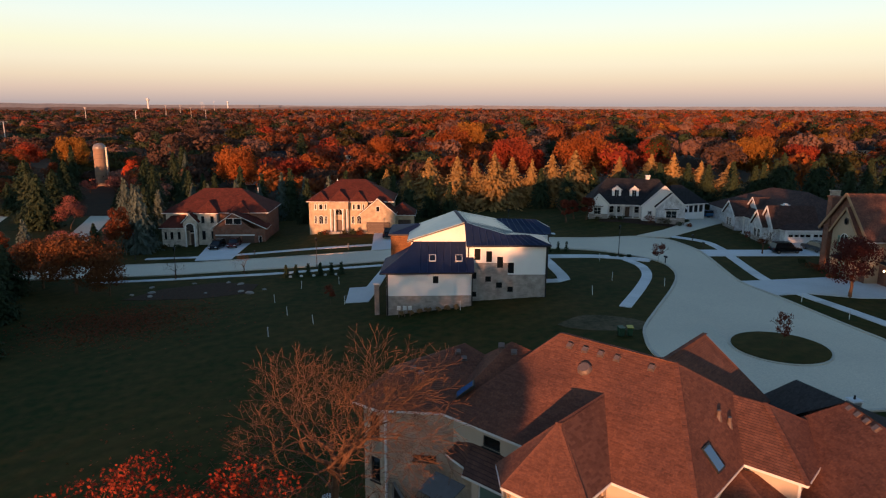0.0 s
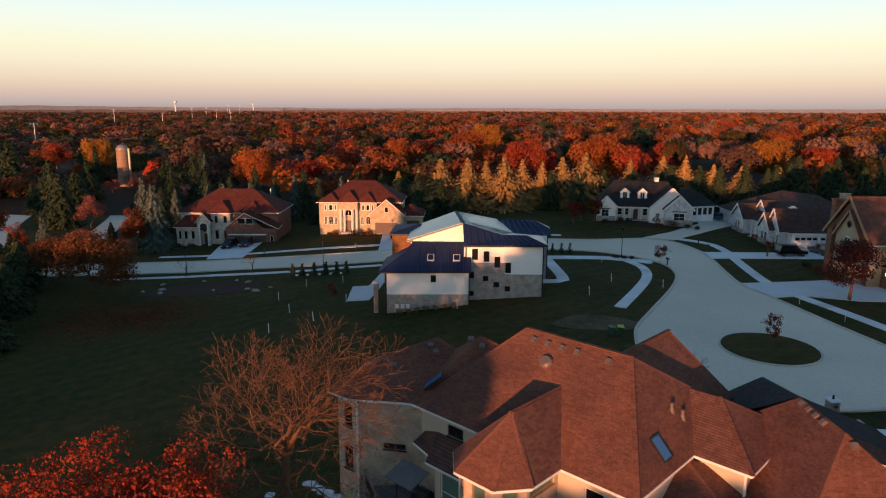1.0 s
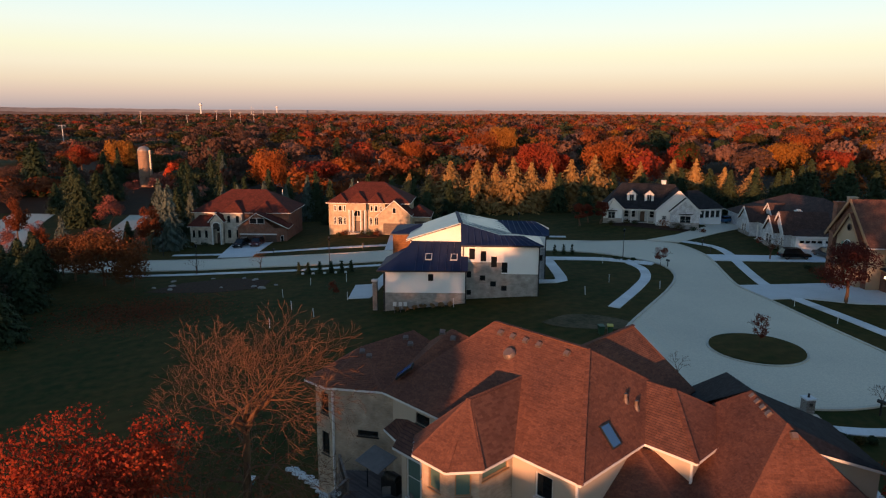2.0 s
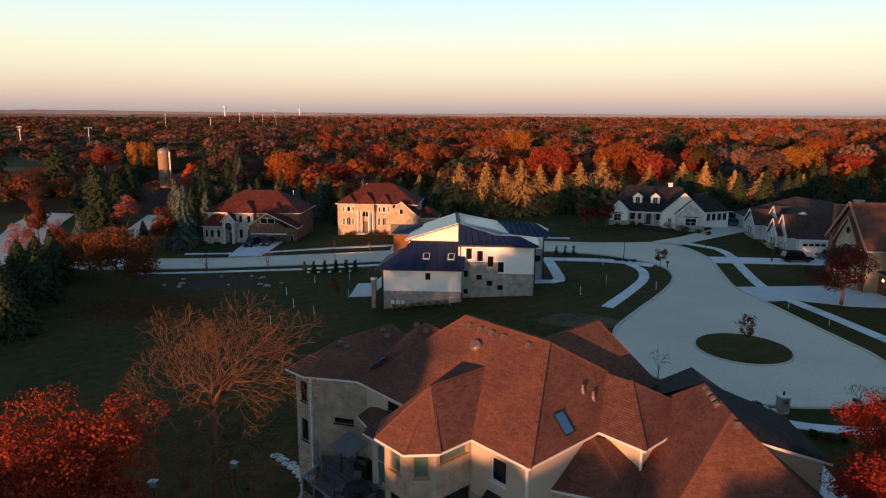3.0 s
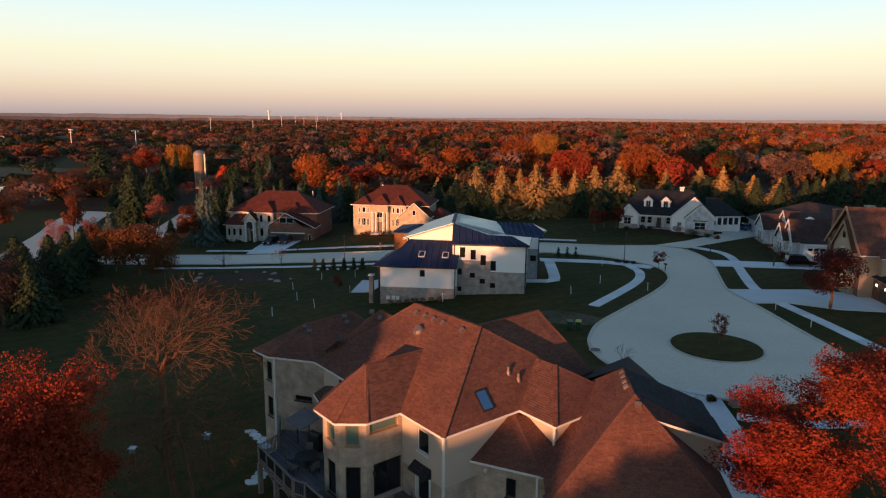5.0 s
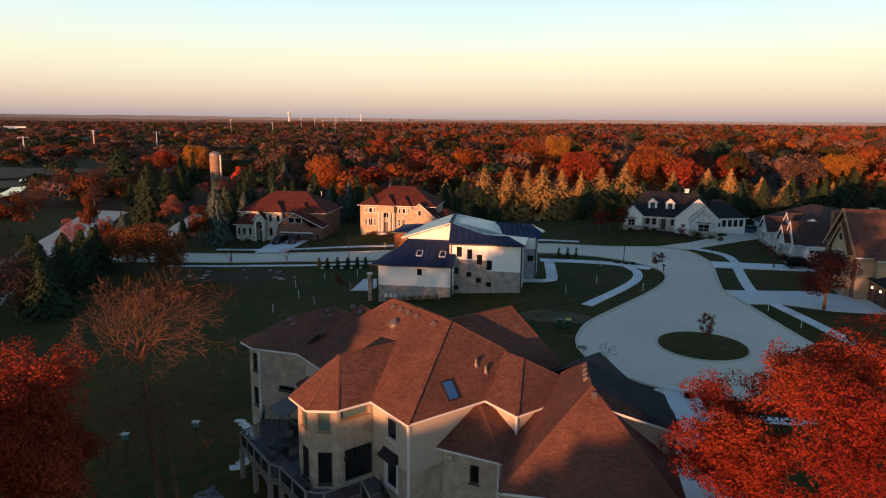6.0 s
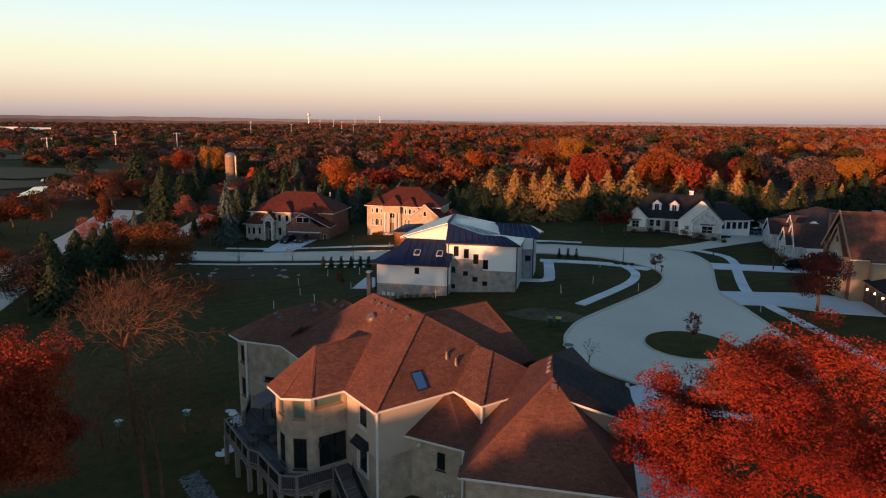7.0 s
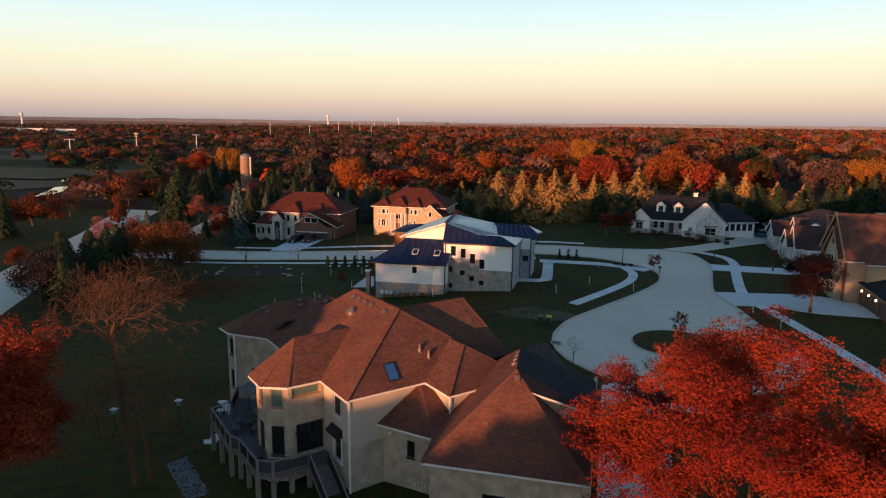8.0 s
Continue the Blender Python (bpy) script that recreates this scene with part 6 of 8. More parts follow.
def forest_floor():
    """Leaf litter under the woods, just above the open land, its colour darkened for shade between crowns."""
    xs = np.concatenate([np.arange(-240, 161, 8.0), [190, 240, 340, 560, 960, 1660, 2760, 3760, 4860]])
    ys = np.concatenate([np.arange(180, 261, 8.0), [290, 340, 440, 660, 1060, 1760, 2860, 3860, 4960]])
    verts = [(float(x), float(y), ground_z(x, y) + 0.12) for y in ys for x in xs]
    w = len(xs)
    faces = [(j * w + i, j * w + i + 1, (j + 1) * w + i + 1, (j + 1) * w + i) for j in range(len(ys) - 1) for i in range(w - 1)]
    tagged(raw("ground_woods", verts, faces, LITTER), "leaf litter under the woods, darkened for shade between the crowns", "ground", kind="structure")


forest_floor()
DRY_GRASS = material("dry_grass", (0.125, 0.092, 0.05), (0.08, 0.062, 0.034), rough=0.95, scale=0.02, fine=0.4, bump=0.3)
for k, (a, b, c, d) in enumerate(FIELDS):
    verts = [(a, c, ground_z(a, c) + 0.5), (b, c + 8, ground_z(b, c) + 0.5), (b + 15, d, ground_z(b, d) + 0.5), (a - 10, d - 6, ground_z(a, d) + 0.5)]
    tagged(raw("field_%d" % (k + 1), verts, [(0, 1, 2, 3)], DRY_GRASS), "open field of dry tan grass", "field", kind="structure")
RED_DULL = leaf_material("dull_red_leaves", [(0.16, 0.022, 0.014), (0.24, 0.04, 0.02), (0.32, 0.075, 0.03)])
BROWN_TWIG = leaf_material("brown_twigs", [(0.085, 0.046, 0.036), (0.13, 0.068, 0.050), (0.18, 0.096, 0.068)], through_light=0)
far_woods()


def ridge(name, radius, top, waver, mat, label, seed):
    """A low wooded rise far off, closing the land at the horizon."""
    rng = np.random.default_rng(seed)
    verts, faces = [], []
    n = 420
    for k in range(n + 1):
        a = radians(-66 + 132 * k / n)
        z = top + waver * (1.2 * noise.noise(Vector((k / 40, seed, 0))) + 0.5 * noise.noise(Vector((k / 6, seed, 4)))) + rng.random() * waver * 0.3
        x, y = radius * math.sin(a), radius * math.cos(a)
        verts += [(x, y, -30), (x, y, z), (x * 1.02, y * 1.02, -30)]
        if k:
            i = 3 * k
            faces += [(i - 3, i, i + 1, i - 2), (i - 2, i + 1, i + 2, i - 1)]
    tagged(raw(name, verts, faces, mat), label, "backdrop", kind="structure")


# distance haze is put into these grey-blue base colours
HAZED_RIDGE_NEAR = material("hazed_rise", (0.105, 0.10, 0.12), (0.08, 0.075, 0.09), rough=1.0, scale=0.012, fine=0.06, bump=0)
HAZED_RIDGE_FAR = material("far_hazed_rise", (0.165, 0.19, 0.24), (0.135, 0.16, 0.21), rough=1.0, scale=0.01, fine=0.05, bump=0)
ridge("backdrop_1", 4250, 28, 8, HAZED_RIDGE_NEAR, "wooded rise near the horizon, haze put into its grey colour", 5)
ridge("backdrop_2", 4650, 47, 6, HAZED_RIDGE_FAR, "far wooded rise at the horizon, haze put into its blue-grey", 9)


# ---- the trees in their places ----
def grove(proto, rows, seed):
    """Stands copies of a pattern at (x, y, height factor, width factor)."""
    rng = np.random.default_rng(seed)
    for x, y, s, w in rows:
        plant(proto, x, y, s, float(rng.random() * 360), w)
    retire(proto)


def planting():
    # lit row of spruces behind the houses (pattern 13 m high, 6.6 m wide)
    g = "row of spruces behind the houses"
    row = conifer("spruce_tree", 11.6, 12.6, SUNLIT_NEEDLE, "tall spruce in a row, low sun's gold put into its needles", 31, g, 17, 24, 0.80, 0.80, 0.12)
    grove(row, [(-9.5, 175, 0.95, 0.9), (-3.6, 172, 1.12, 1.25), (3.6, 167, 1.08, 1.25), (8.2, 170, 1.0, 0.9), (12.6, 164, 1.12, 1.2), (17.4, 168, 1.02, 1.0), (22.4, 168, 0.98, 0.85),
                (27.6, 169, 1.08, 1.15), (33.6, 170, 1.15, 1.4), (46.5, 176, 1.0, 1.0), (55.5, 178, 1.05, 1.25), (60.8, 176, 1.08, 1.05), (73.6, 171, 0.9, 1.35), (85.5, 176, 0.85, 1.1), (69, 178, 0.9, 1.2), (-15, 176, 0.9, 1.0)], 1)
    dark = conifer("spruce_tree", 10.0, 5.6, NEEDLE, "dark green spruce standing among the trees", 32)
    grove(dark, [(-154, 223, 1.9, 1.5), (-166, 236, 1.6, 1.4), (-82.5, 118, 0.62, 1.3),
                 (-122, 123, 1.2, 1.1), 
                 (-88.5, 129, 0.45, 1.3), (-177, 259, 1.35, 1.5), (-146, 262, 1.5, 0.9), (-121, 284, 1.75, 0.9), (-88, 289, 1.4, 1.1), (-70, 330, 1.7, 1.4), (-98, 250, 1.5, 1.1), (-104, 268, 1.4, 1.2), (-156, 268, 1.3, 1.4)], 2)
    dark = conifer("spruce_tree", 10.0, 6.4, NEEDLE, "dark spruce in the thicket beside the road", 35)
    grove(dark, [(-66, 143, 1.0, 1.1), (-68, 150, 1.1, 1.0), (-72, 163, 1.2, 1.1), (-78, 178, 1.2, 1.1), (-84, 192, 1.3, 1.2), (-92, 204, 1.3, 1.2), (-86, 214, 1.2, 1.2), (-74, 190, 1.2, 1.2), (-120, 182, 0.9, 1.3), (-100, 222, 1.2, 1.2), (-66, 182, 1.1, 1.1), (-94, 232, 1.4, 1.2), (-106, 238, 1.2, 1.1), (-160, 205, 1.0, 1.3), (-62, 172, 1.0, 1.1)], 15)
    full = conifer("spruce_tree", 13.0, 11.0, NEEDLE, "broad full dark green spruce beside the side road", 36, tiers=26, per=34, size=0.85, taper=0.6)
    grove(full, [(-99.0, 161.0, 1.0, 1.05), (-107.5, 172, 1.0, 1.1), (-120.5, 211, 1.0, 1.05), (-112, 190, 0.9, 1.2), (-126, 200, 1.05, 1.2), (-67.9, 98.9, 0.66, 1.2), (-70.5, 88.5, 0.6, 1.1), (-66.0, 90.5, 0.56, 1.25), (-78, 95, 0.62, 1.2), (-62, 79, 0.64, 1.25), (-57, 74, 0.62, 1.25), (-54, 70.8, 0.58, 1.3), (-74, 103, 0.58, 1.2), (-61, 86, 0.6, 1.25), (-72, 96, 0.62, 1.2)], 18)
    small = conifer("spruce_tree", 5.5, 4.2, NEEDLE, "small dark spruce in the verge", 37)
    grove(small, [(-73.4, 137, 0.9, 1.0), (-70, 124, 0.8, 1.1), (-92, 186, 1.0, 1.3), (-100, 205, 1.0, 1.4)], 19)
    t = leafy_tree("bare_reddish_tree", 9.0, 7.6, SUN_GLOW_TWIG, "bare tree, pink sun glow put into its fine twigs", 55, 3800, 0.19, trunk=0.12, clumps=24)
    grove(t, [(-91.2, 160, 1.0, 1.0), (-72.5, 124.6, 0.72, 1.1), (-76.5, 129, 0.62, 1.2), (-68.5, 134, 0.6, 0.8), (-93, 123, 0.8, 1.0), (-85, 113, 0.65, 1.2), (-98, 141, 0.55, 1.1), (-124, 232, 0.62, 1.3), (-117, 236, 0.7, 1.4), (-110.5, 234, 0.75, 1.3), (-104, 232, 0.7, 1.3), (-99, 240, 0.8, 1.3), (-90, 226, 0.9, 1.2)], 20)
    t = leafy_tree("bare_brown_tree", 10.0, 9.0, TWIG, "bare brown tree in the thicket", 50, 5200, 0.19, clumps=26)
    grove(t, [(-72.5, 112.8, 0.7, 0.85), (-160, 215, 1.0, 1.2), (-185, 228, 0.8, 1.3), (-165, 244, 0.9, 1.3), (-150, 240, 0.9, 1.2), (-182, 252, 0.8, 1.3), (-198, 268, 0.8, 1.3), (-130, 116, 0.8, 1.2),
              (-142, 150, 0.8, 1.2), (-175, 235, 1.0, 1.3), (-170, 200, 0.9, 1.3), (-185, 260, 1.0, 1.3), (-140, 190, 0.7, 1.3), (-62, 74, 0.85, 1.2), (-64, 80, 0.75, 1.2), (-58, 70, 0.8, 1.2), (-70, 84, 0.8, 1.2), (-150, 176, 0.8, 1.3), (-137, 160, 0.7, 1.2)], 16)
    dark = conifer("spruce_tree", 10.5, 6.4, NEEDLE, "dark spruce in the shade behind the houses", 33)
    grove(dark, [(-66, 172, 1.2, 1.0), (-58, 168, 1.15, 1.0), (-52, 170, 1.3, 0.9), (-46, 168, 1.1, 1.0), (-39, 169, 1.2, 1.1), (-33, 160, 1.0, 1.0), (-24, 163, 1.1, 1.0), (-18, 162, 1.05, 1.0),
                 (-12, 160, 1.0, 1.1), (-8, 154, 0.9, 1.2), (-3, 158, 0.9, 1.2), (1.5, 155, 0.75, 1.2), (24, 163, 0.9, 1.3), (30, 160, 0.85, 1.3), (61, 166, 0.9, 1.2), (70, 160, 0.9, 1.4),
                 (77, 164, 1.0, 1.3), (84, 160, 0.95, 1.3), (88, 150, 0.9, 1.3), (90, 140, 1.0, 1.2), (56, 172, 1.0, 1.3), (63, 171, 1.0, 1.3), (67, 168, 1.0, 1.3), (74, 170, 1.05, 1.3), (81, 168, 1.05, 1.3),
                 (86, 172, 1.1, 1.3), (92, 165, 1.1, 1.3), (95, 155, 1.1, 1.3), (97, 146, 1.1, 1.3), (100, 136, 1.1, 1.3), (92, 132, 1.0, 1.3), (98, 126, 1.1, 1.3), (94, 118, 1.1, 1.3), (102, 112, 1.1, 1.3),
                 (104, 162, 1.2, 1.3), (110, 150, 1.2, 1.3), (112, 136, 1.2, 1.3), (100, 176, 1.2, 1.3), (92, 180, 1.2, 1.3), (52, 166, 0.9, 1.3), (38, 168, 0.9, 1.3), (46, 170, 0.9, 1.3)], 3)
    blue = conifer("blue_spruce_tree", 9.0, 6.0, BLUE_NEEDLE, "blue-green spruce beside the brick house", 34)
    grove(blue, [(-75.3, 155.9, 1.39, 0.96), (-60.6, 130.7, 1.45, 0.90), (-64.5, 137, 1.25, 0.95), (-79, 168, 1.1, 1.2), (-94.3, 243.5, 1.45, 0.75), (-70, 162, 1.0, 1.0), (-63, 166, 1.1, 0.9), (-115, 280, 1.6, 1.2), (-36, 172, 1.1, 1.0), (-29, 168, 1.15, 0.9),
                 (-58, 163, 1.12, 0.8), (-52, 166, 1.2, 0.8), (-46, 165, 1.1, 0.8), (-41, 168, 1.3, 0.8), (-76.7, 119.1, 0.97, 0.95)], 4)
    # broad-leaved trees near the street
    t = leafy_tree("orange_tree", 9.5, 12.0, ORANGE_DULL, "broad dull orange tree by the street", 41, 5600, 0.27, clumps=30)
    grove(t, [(-57.0, 99.6, 1.0, 1.15), (-64.5, 103.5, 0.86, 1.0), (-51, 98, 0.6, 0.9), (-69, 107, 0.7, 0.9)], 5)
    t = leafy_tree("russet_tree", 9.0, 7.0, RUSSET_LEAF, "thin russet tree losing its leaves", 42, 3600, 0.26, clumps=18)
    grove(t, [(-96.4, 133.2, 1.3, 0.62), (-118.0, 131.2, 1.35, 1.12), (-127, 128, 1.1, 1.1), (-63.7, 128.2, 1.15, 0.66), (-132, 141, 1.0, 1.2), (-172, 224, 0.9, 1.3), (-158, 236, 0.9, 1.2), (-190, 240, 0.8, 1.3),
              (-191, 298, 1.4, 1.3), (-178, 262, 0.9, 1.5), (-166, 256, 0.9, 1.4), (-205, 290, 0.9, 1.5), (-148, 252, 1.1, 1.1), (-85, 92, 0.6, 1.3), (-88, 128, 0.6, 1.0)], 6)
    t = leafy_tree("maple_tree", 8.8, 7.6, MAROON_LEAF, "dark maroon maple beside the driveway", 43, 6500, 0.19, clumps=30)
    grove(t, [(53.6, 84.2, 0.98, 1.0)], 7)
    t = leafy_tree("column_tree", 5.8, 3.7, RUSSET_RED, "narrow dark red tree beside the white house", 44, 1800, 0.22, clumps=14)
    grove(t, [(26.3, 140, 1.0, 1.0), (31.0, 141.8, 1.0, 1.0), (28.6, 143.5, 0.85, 1.0)], 8)
    t = leafy_tree("young_maple_tree", 4.0, 2.2, RUSSET_RED, "young maple with a few dark red leaves", 45, 900, 0.13, trunk=0.05, clumps=16)
    grove(t, [(34.6, 104.0, 0.95, 1.15), (35.2, 65.3, 1.12, 0.7), (-15.5, 88, 0.8, 1.0), (57, 122, 0.6, 1.0)], 9)
    # big crowns that stand out of the woods (pattern 17 m high, 19 m wide)
    t = leafy_tree("orange_tree", 17.0, 19.0, ORANGE_LEAF, "great orange tree rising out of the woods", 46, 9000, 0.5, trunk=0.5, clumps=34)
    grove(t, [(46, 212, 1.05, 1.0), (-70, 226, 1.0, 0.85), (4, 250, 1.1, 0.8), (-25, 270, 1.0, 0.7), (140, 300, 1.0, 0.9)], 10)
    t = leafy_tree("golden_tree", 17.0, 18.0, GOLD_LEAF, "great golden tree rising out of the woods", 47, 9000, 0.5, trunk=0.5, clumps=32)
    grove(t, [(105, 226, 0.98, 1.0), (14, 330, 1.15, 0.8), (-161.3, 291.9, 1.1, 0.75), (185, 320, 0.9, 1.0)], 11)
    t = leafy_tree("red_tree", 15.0, 16.0, RED_DULL, "broad dark red tree rising out of the woods", 48, 8500, 0.46, trunk=0.5, clumps=30)
    grove(t, [(122, 228, 0.9, 1.0), (22, 218, 1.05, 0.9), (-48, 218, 0.85, 1.2), (75, 240, 0.95, 1.0), (30, 225, 0.8, 0.8), (-205, 330, 0.9, 1.0)], 12)
    t = leafy_tree("red_maple", 8.5, 6.5, SCARLET_FAR, "bright scarlet maple near the silo", 49, 2200, 0.3, clumps=16)
    grove(t, [(-115.5, 248, 1.35, 0.9), (-230, 330, 1.0, 1.2)], 13)


# gold of the low sun is put into the spruce row's needle colour
SUNLIT_NEEDLE = leaf_material("sunlit_needles", [(0.16, 0.10, 0.036), (0.27, 0.165, 0.058), (0.40, 0.24, 0.085)], through_light=0.08)
# the sun's pink glow on bare twigs is put into their colour
SUN_GLOW_TWIG = leaf_material("sun_glow_twigs", [(0.15, 0.050, 0.038), (0.23, 0.080, 0.060), (0.32, 0.12, 0.09)], through_light=0)
ORANGE_DULL = leaf_material("dull_orange_leaves", [(0.07, 0.026, 0.012), (0.125, 0.048, 0.019), (0.20, 0.085, 0.03)])
MAROON_LEAF = leaf_material("maroon_leaves", [(0.05, 0.014, 0.012), (0.085, 0.022, 0.018), (0.13, 0.035, 0.025)])
RUSSET_RED = leaf_material("dark_red_leaves", [(0.09, 0.022, 0.013), (0.155, 0.037, 0.02), (0.23, 0.06, 0.028)])
SCARLET_FAR = leaf_material("far_scarlet_leaves", [(0.40, 0.05, 0.02), (0.55, 0.09, 0.03), (0.65, 0.14, 0.04)])
planting()


# the three trees close to the camera
def scarlet_maple(x, y, height, width, seed, count, label, boughs, leaf=0.128, top=13.9, stem=0.0):
    """A maple close by: forked limbs carrying many ragged sprays of leaves with gaps between them."""
    rng = np.random.default_rng(seed)
    t = thing("scarlet_maple", pose(x, y, ground_z(x, y)), label, "tree", "scarlet maples round the house")
    bm, tips = bmesh.new(), []
    branches(bm, rng, (0, 0, -0.3), (0.03, 0.02, 1), height * 0.20 + stem, 0.28, 0, [], 0.6)
    part("trunk", bm, PALE_BARK, t)
    cs, rs = [], []
    for k in range(boughs):
        a = k * math.tau * 0.382 + rng.random() * 0.5
        up = 0.25 + 1.1 * (k / boughs)
        bm, tips = bmesh.new(), []
        branches(bm, rng, (0, 0, stem + height * (0.14 + 0.05 * rng.random())), (math.cos(a), math.sin(a), up), width * 0.27 + height * 0.10 * up, 0.13, 3, tips, 0.55, (2, 3), 5, 0.10, 0.72, 0.012)
        part("limb", bm, PALE_BARK, t)
        for q in tips:
            cs.append(tuple(q + Vector(rng.normal(size=3)) * 0.25))
            rs.append(0.5 + 0.55 * rng.random())
    cs, rs = np.array(cs), np.array(rs)
    # sprays between neighbouring boughs close the crown, with gaps left over
    pair = rng.integers(0, len(cs), (len(cs) * 8, 2))
    pair = pair[np.linalg.norm(cs[pair[:, 0]] - cs[pair[:, 1]], axis=1) < 4.2][:len(cs)]
    cs = np.concatenate([cs, (cs[pair[:, 0]] + cs[pair[:, 1]]) / 2 + rng.normal(size=(len(pair), 3)) * 0.3])
    rs = np.concatenate([rs, 0.45 + 0.5 * rng.random(len(pair))])
    # sprays far from all the others are left out, and the crown keeps to its height
    gap = np.sort(np.linalg.norm(cs[:, None] - cs[None], axis=2), axis=1)[:, 4]
    cs, rs = cs[gap < 1.9], rs[gap < 1.9]
    cs[:, 2] = np.minimum(cs[:, 2], top - 0.25 * np.abs(rng.normal(size=len(cs))))
    p, a, b = leaf_cloud(cs, rs, count, leaf, rng, 0.7)
    ob = new("crown", leaf_mesh("crown", p, a, b, RED_LEAF))
    ob.parent = t
    tagged(ob, "ragged scarlet and orange-red leaves")


scarlet_maple(-9.9, 17.6, 22.0, 3.0, 51, 90000, "scarlet maple in full leaf on the dark lawn", 9, 0.11, 14.0, 2.0)
scarlet_maple(34.7, 24.0, 14.4, 11.9, 52, 230000, "great scarlet maple in full leaf beside the driveway", 13, 0.092)


def bare_tree(x, y, height, seed, label, depth=7, trunk=0.30, first=0.27, lean=(0.02, 0.0, 1), fork=(2, 3), limbs=4, open_out=0.62):
    """A leafless tree: a trunk, its great limbs, and their twigs."""
    rng = np.random.default_rng(seed)
    t = thing("bare_tree", pose(x, y, ground_z(x, y)), label, "tree", "bare trees on the lawn")
    lean = Vector(lean).normalized()
    top = lean * height * first
    bm = bmesh.new()
    tube(bm, (0, 0, -0.3), lean * height * first * 0.5, trunk * 1.15, trunk, 8)
    tube(bm, lean * height * first * 0.5, top, trunk, trunk * 0.85, 8)
    part("trunk", bm, PALE_BARK, t)
    for k in range(limbs):
        a = k * math.tau / limbs + rng.random() * 0.8
        way = Vector((math.cos(a) * open_out, math.sin(a) * open_out, 0.75 + 0.45 * rng.random()))
        bm = bmesh.new()
        branches(bm, rng, top - lean * trunk * k * 0.8, way, height * 0.15, trunk * 0.62, depth - 1, [], 0.66, fork, 5, 0.07, 0.76, 0.010)
        part("limb", bm, PALE_BARK, t)


def great_bare_tree(x, y, label, seed):
    """A tall leafless tree: a leaning trunk, a fork high up, a dome of fine twigs and drooping lower boughs."""
    rng = np.random.default_rng(seed)
    t = thing("bare_tree", pose(x, y, ground_z(x, y)), label, "tree", "bare trees on the lawn")
    line = [Vector(p) for p in ((0, 0, -0.4), (0.1, -0.5, 3.2), (0.25, -1.1, 6.6), (0.7, -1.8, 9.8), (1.0, -2.4, 12.4))]
    bm = bmesh.new()
    for i, (a, b) in enumerate(zip(line, line[1:])):
        tube(bm, a, b, 0.26 - 0.03 * i, 0.26 - 0.03 * (i + 1), 9)
    part("trunk", bm, BARK, t)
    bm = bmesh.new()
    stem = [Vector(p) for p in ((0.9, 0.3, -0.4), (1.0, 0.0, 3.0), (1.1, -0.8, 6.2), (1.05, -1.5, 9.0))]
    for i, (a, b) in enumerate(zip(stem, stem[1:])):
        tube(bm, a, b, 0.15 - 0.02 * i, 0.15 - 0.02 * (i + 1), 7)
    part("second_stem", bm, BARK, t)
    for k in range(9):
        a = k * math.tau * 0.382 + rng.random() * 0.4
        up = 0.35 + 0.9 * (k % 3) / 2 + 0.2 * rng.random()
        bm = bmesh.new()
        branches(bm, rng, line[4] - Vector((0, 0.1, 0.35)) * (k * 0.25), (math.cos(a), math.sin(a), up), 1.36 if k % 3 else 1.5, 0.13, 6, [], 0.62, (2, 3), 5, 0.02, 0.78, 0.0085)
        part("limb", bm, PALE_BARK, t)
    for k in range(13):
        a = k * math.tau * 0.382 + 0.9
        start = line[3] + (line[4] - line[3]) * (k / 13 - 0.5) if k % 2 else stem[2].lerp(stem[3], 0.4 + k / 20)
        bm = bmesh.new()
        branches(bm, rng, start, (math.cos(a), math.sin(a), 0.10 + 0.2 * rng.random()), 1.28, 0.075, 5, [], 0.6, (2, 3), 4, -0.09, 0.8, 0.0075)
        part("bough", bm, PALE_BARK, t)


great_bare_tree(-5.0, 25.5, "large bare tree with a dome of pale twigs", 61)
bare_tree(-14.5, 32.5, 6.5, 62, "smaller bare tree on the dark lawn", 6, 0.10)
bare_tree(-11.0, 33.0, 8.0, 63, "thin bare tree behind the larger one", 5, 0.12)
bare_tree(23.9, 55.0, 4.2, 64, "young bare tree at the turning place", 4, 0.05)
bare_tree(39.3, 50.4, 3.6, 68, "young bare tree beside the mailbox", 4, 0.05)
bare_tree(54.6, 110.9, 5.8, 65, "bare street tree in front of the brown house", 5, 0.13)
bare_tree(-33.5, 108.5, 5.0, 66, "bare street tree by the road", 5, 0.10)
bare_tree(-44.5, 107.0, 5.2, 67, "bare street tree beside the kerb", 4, 0.09)


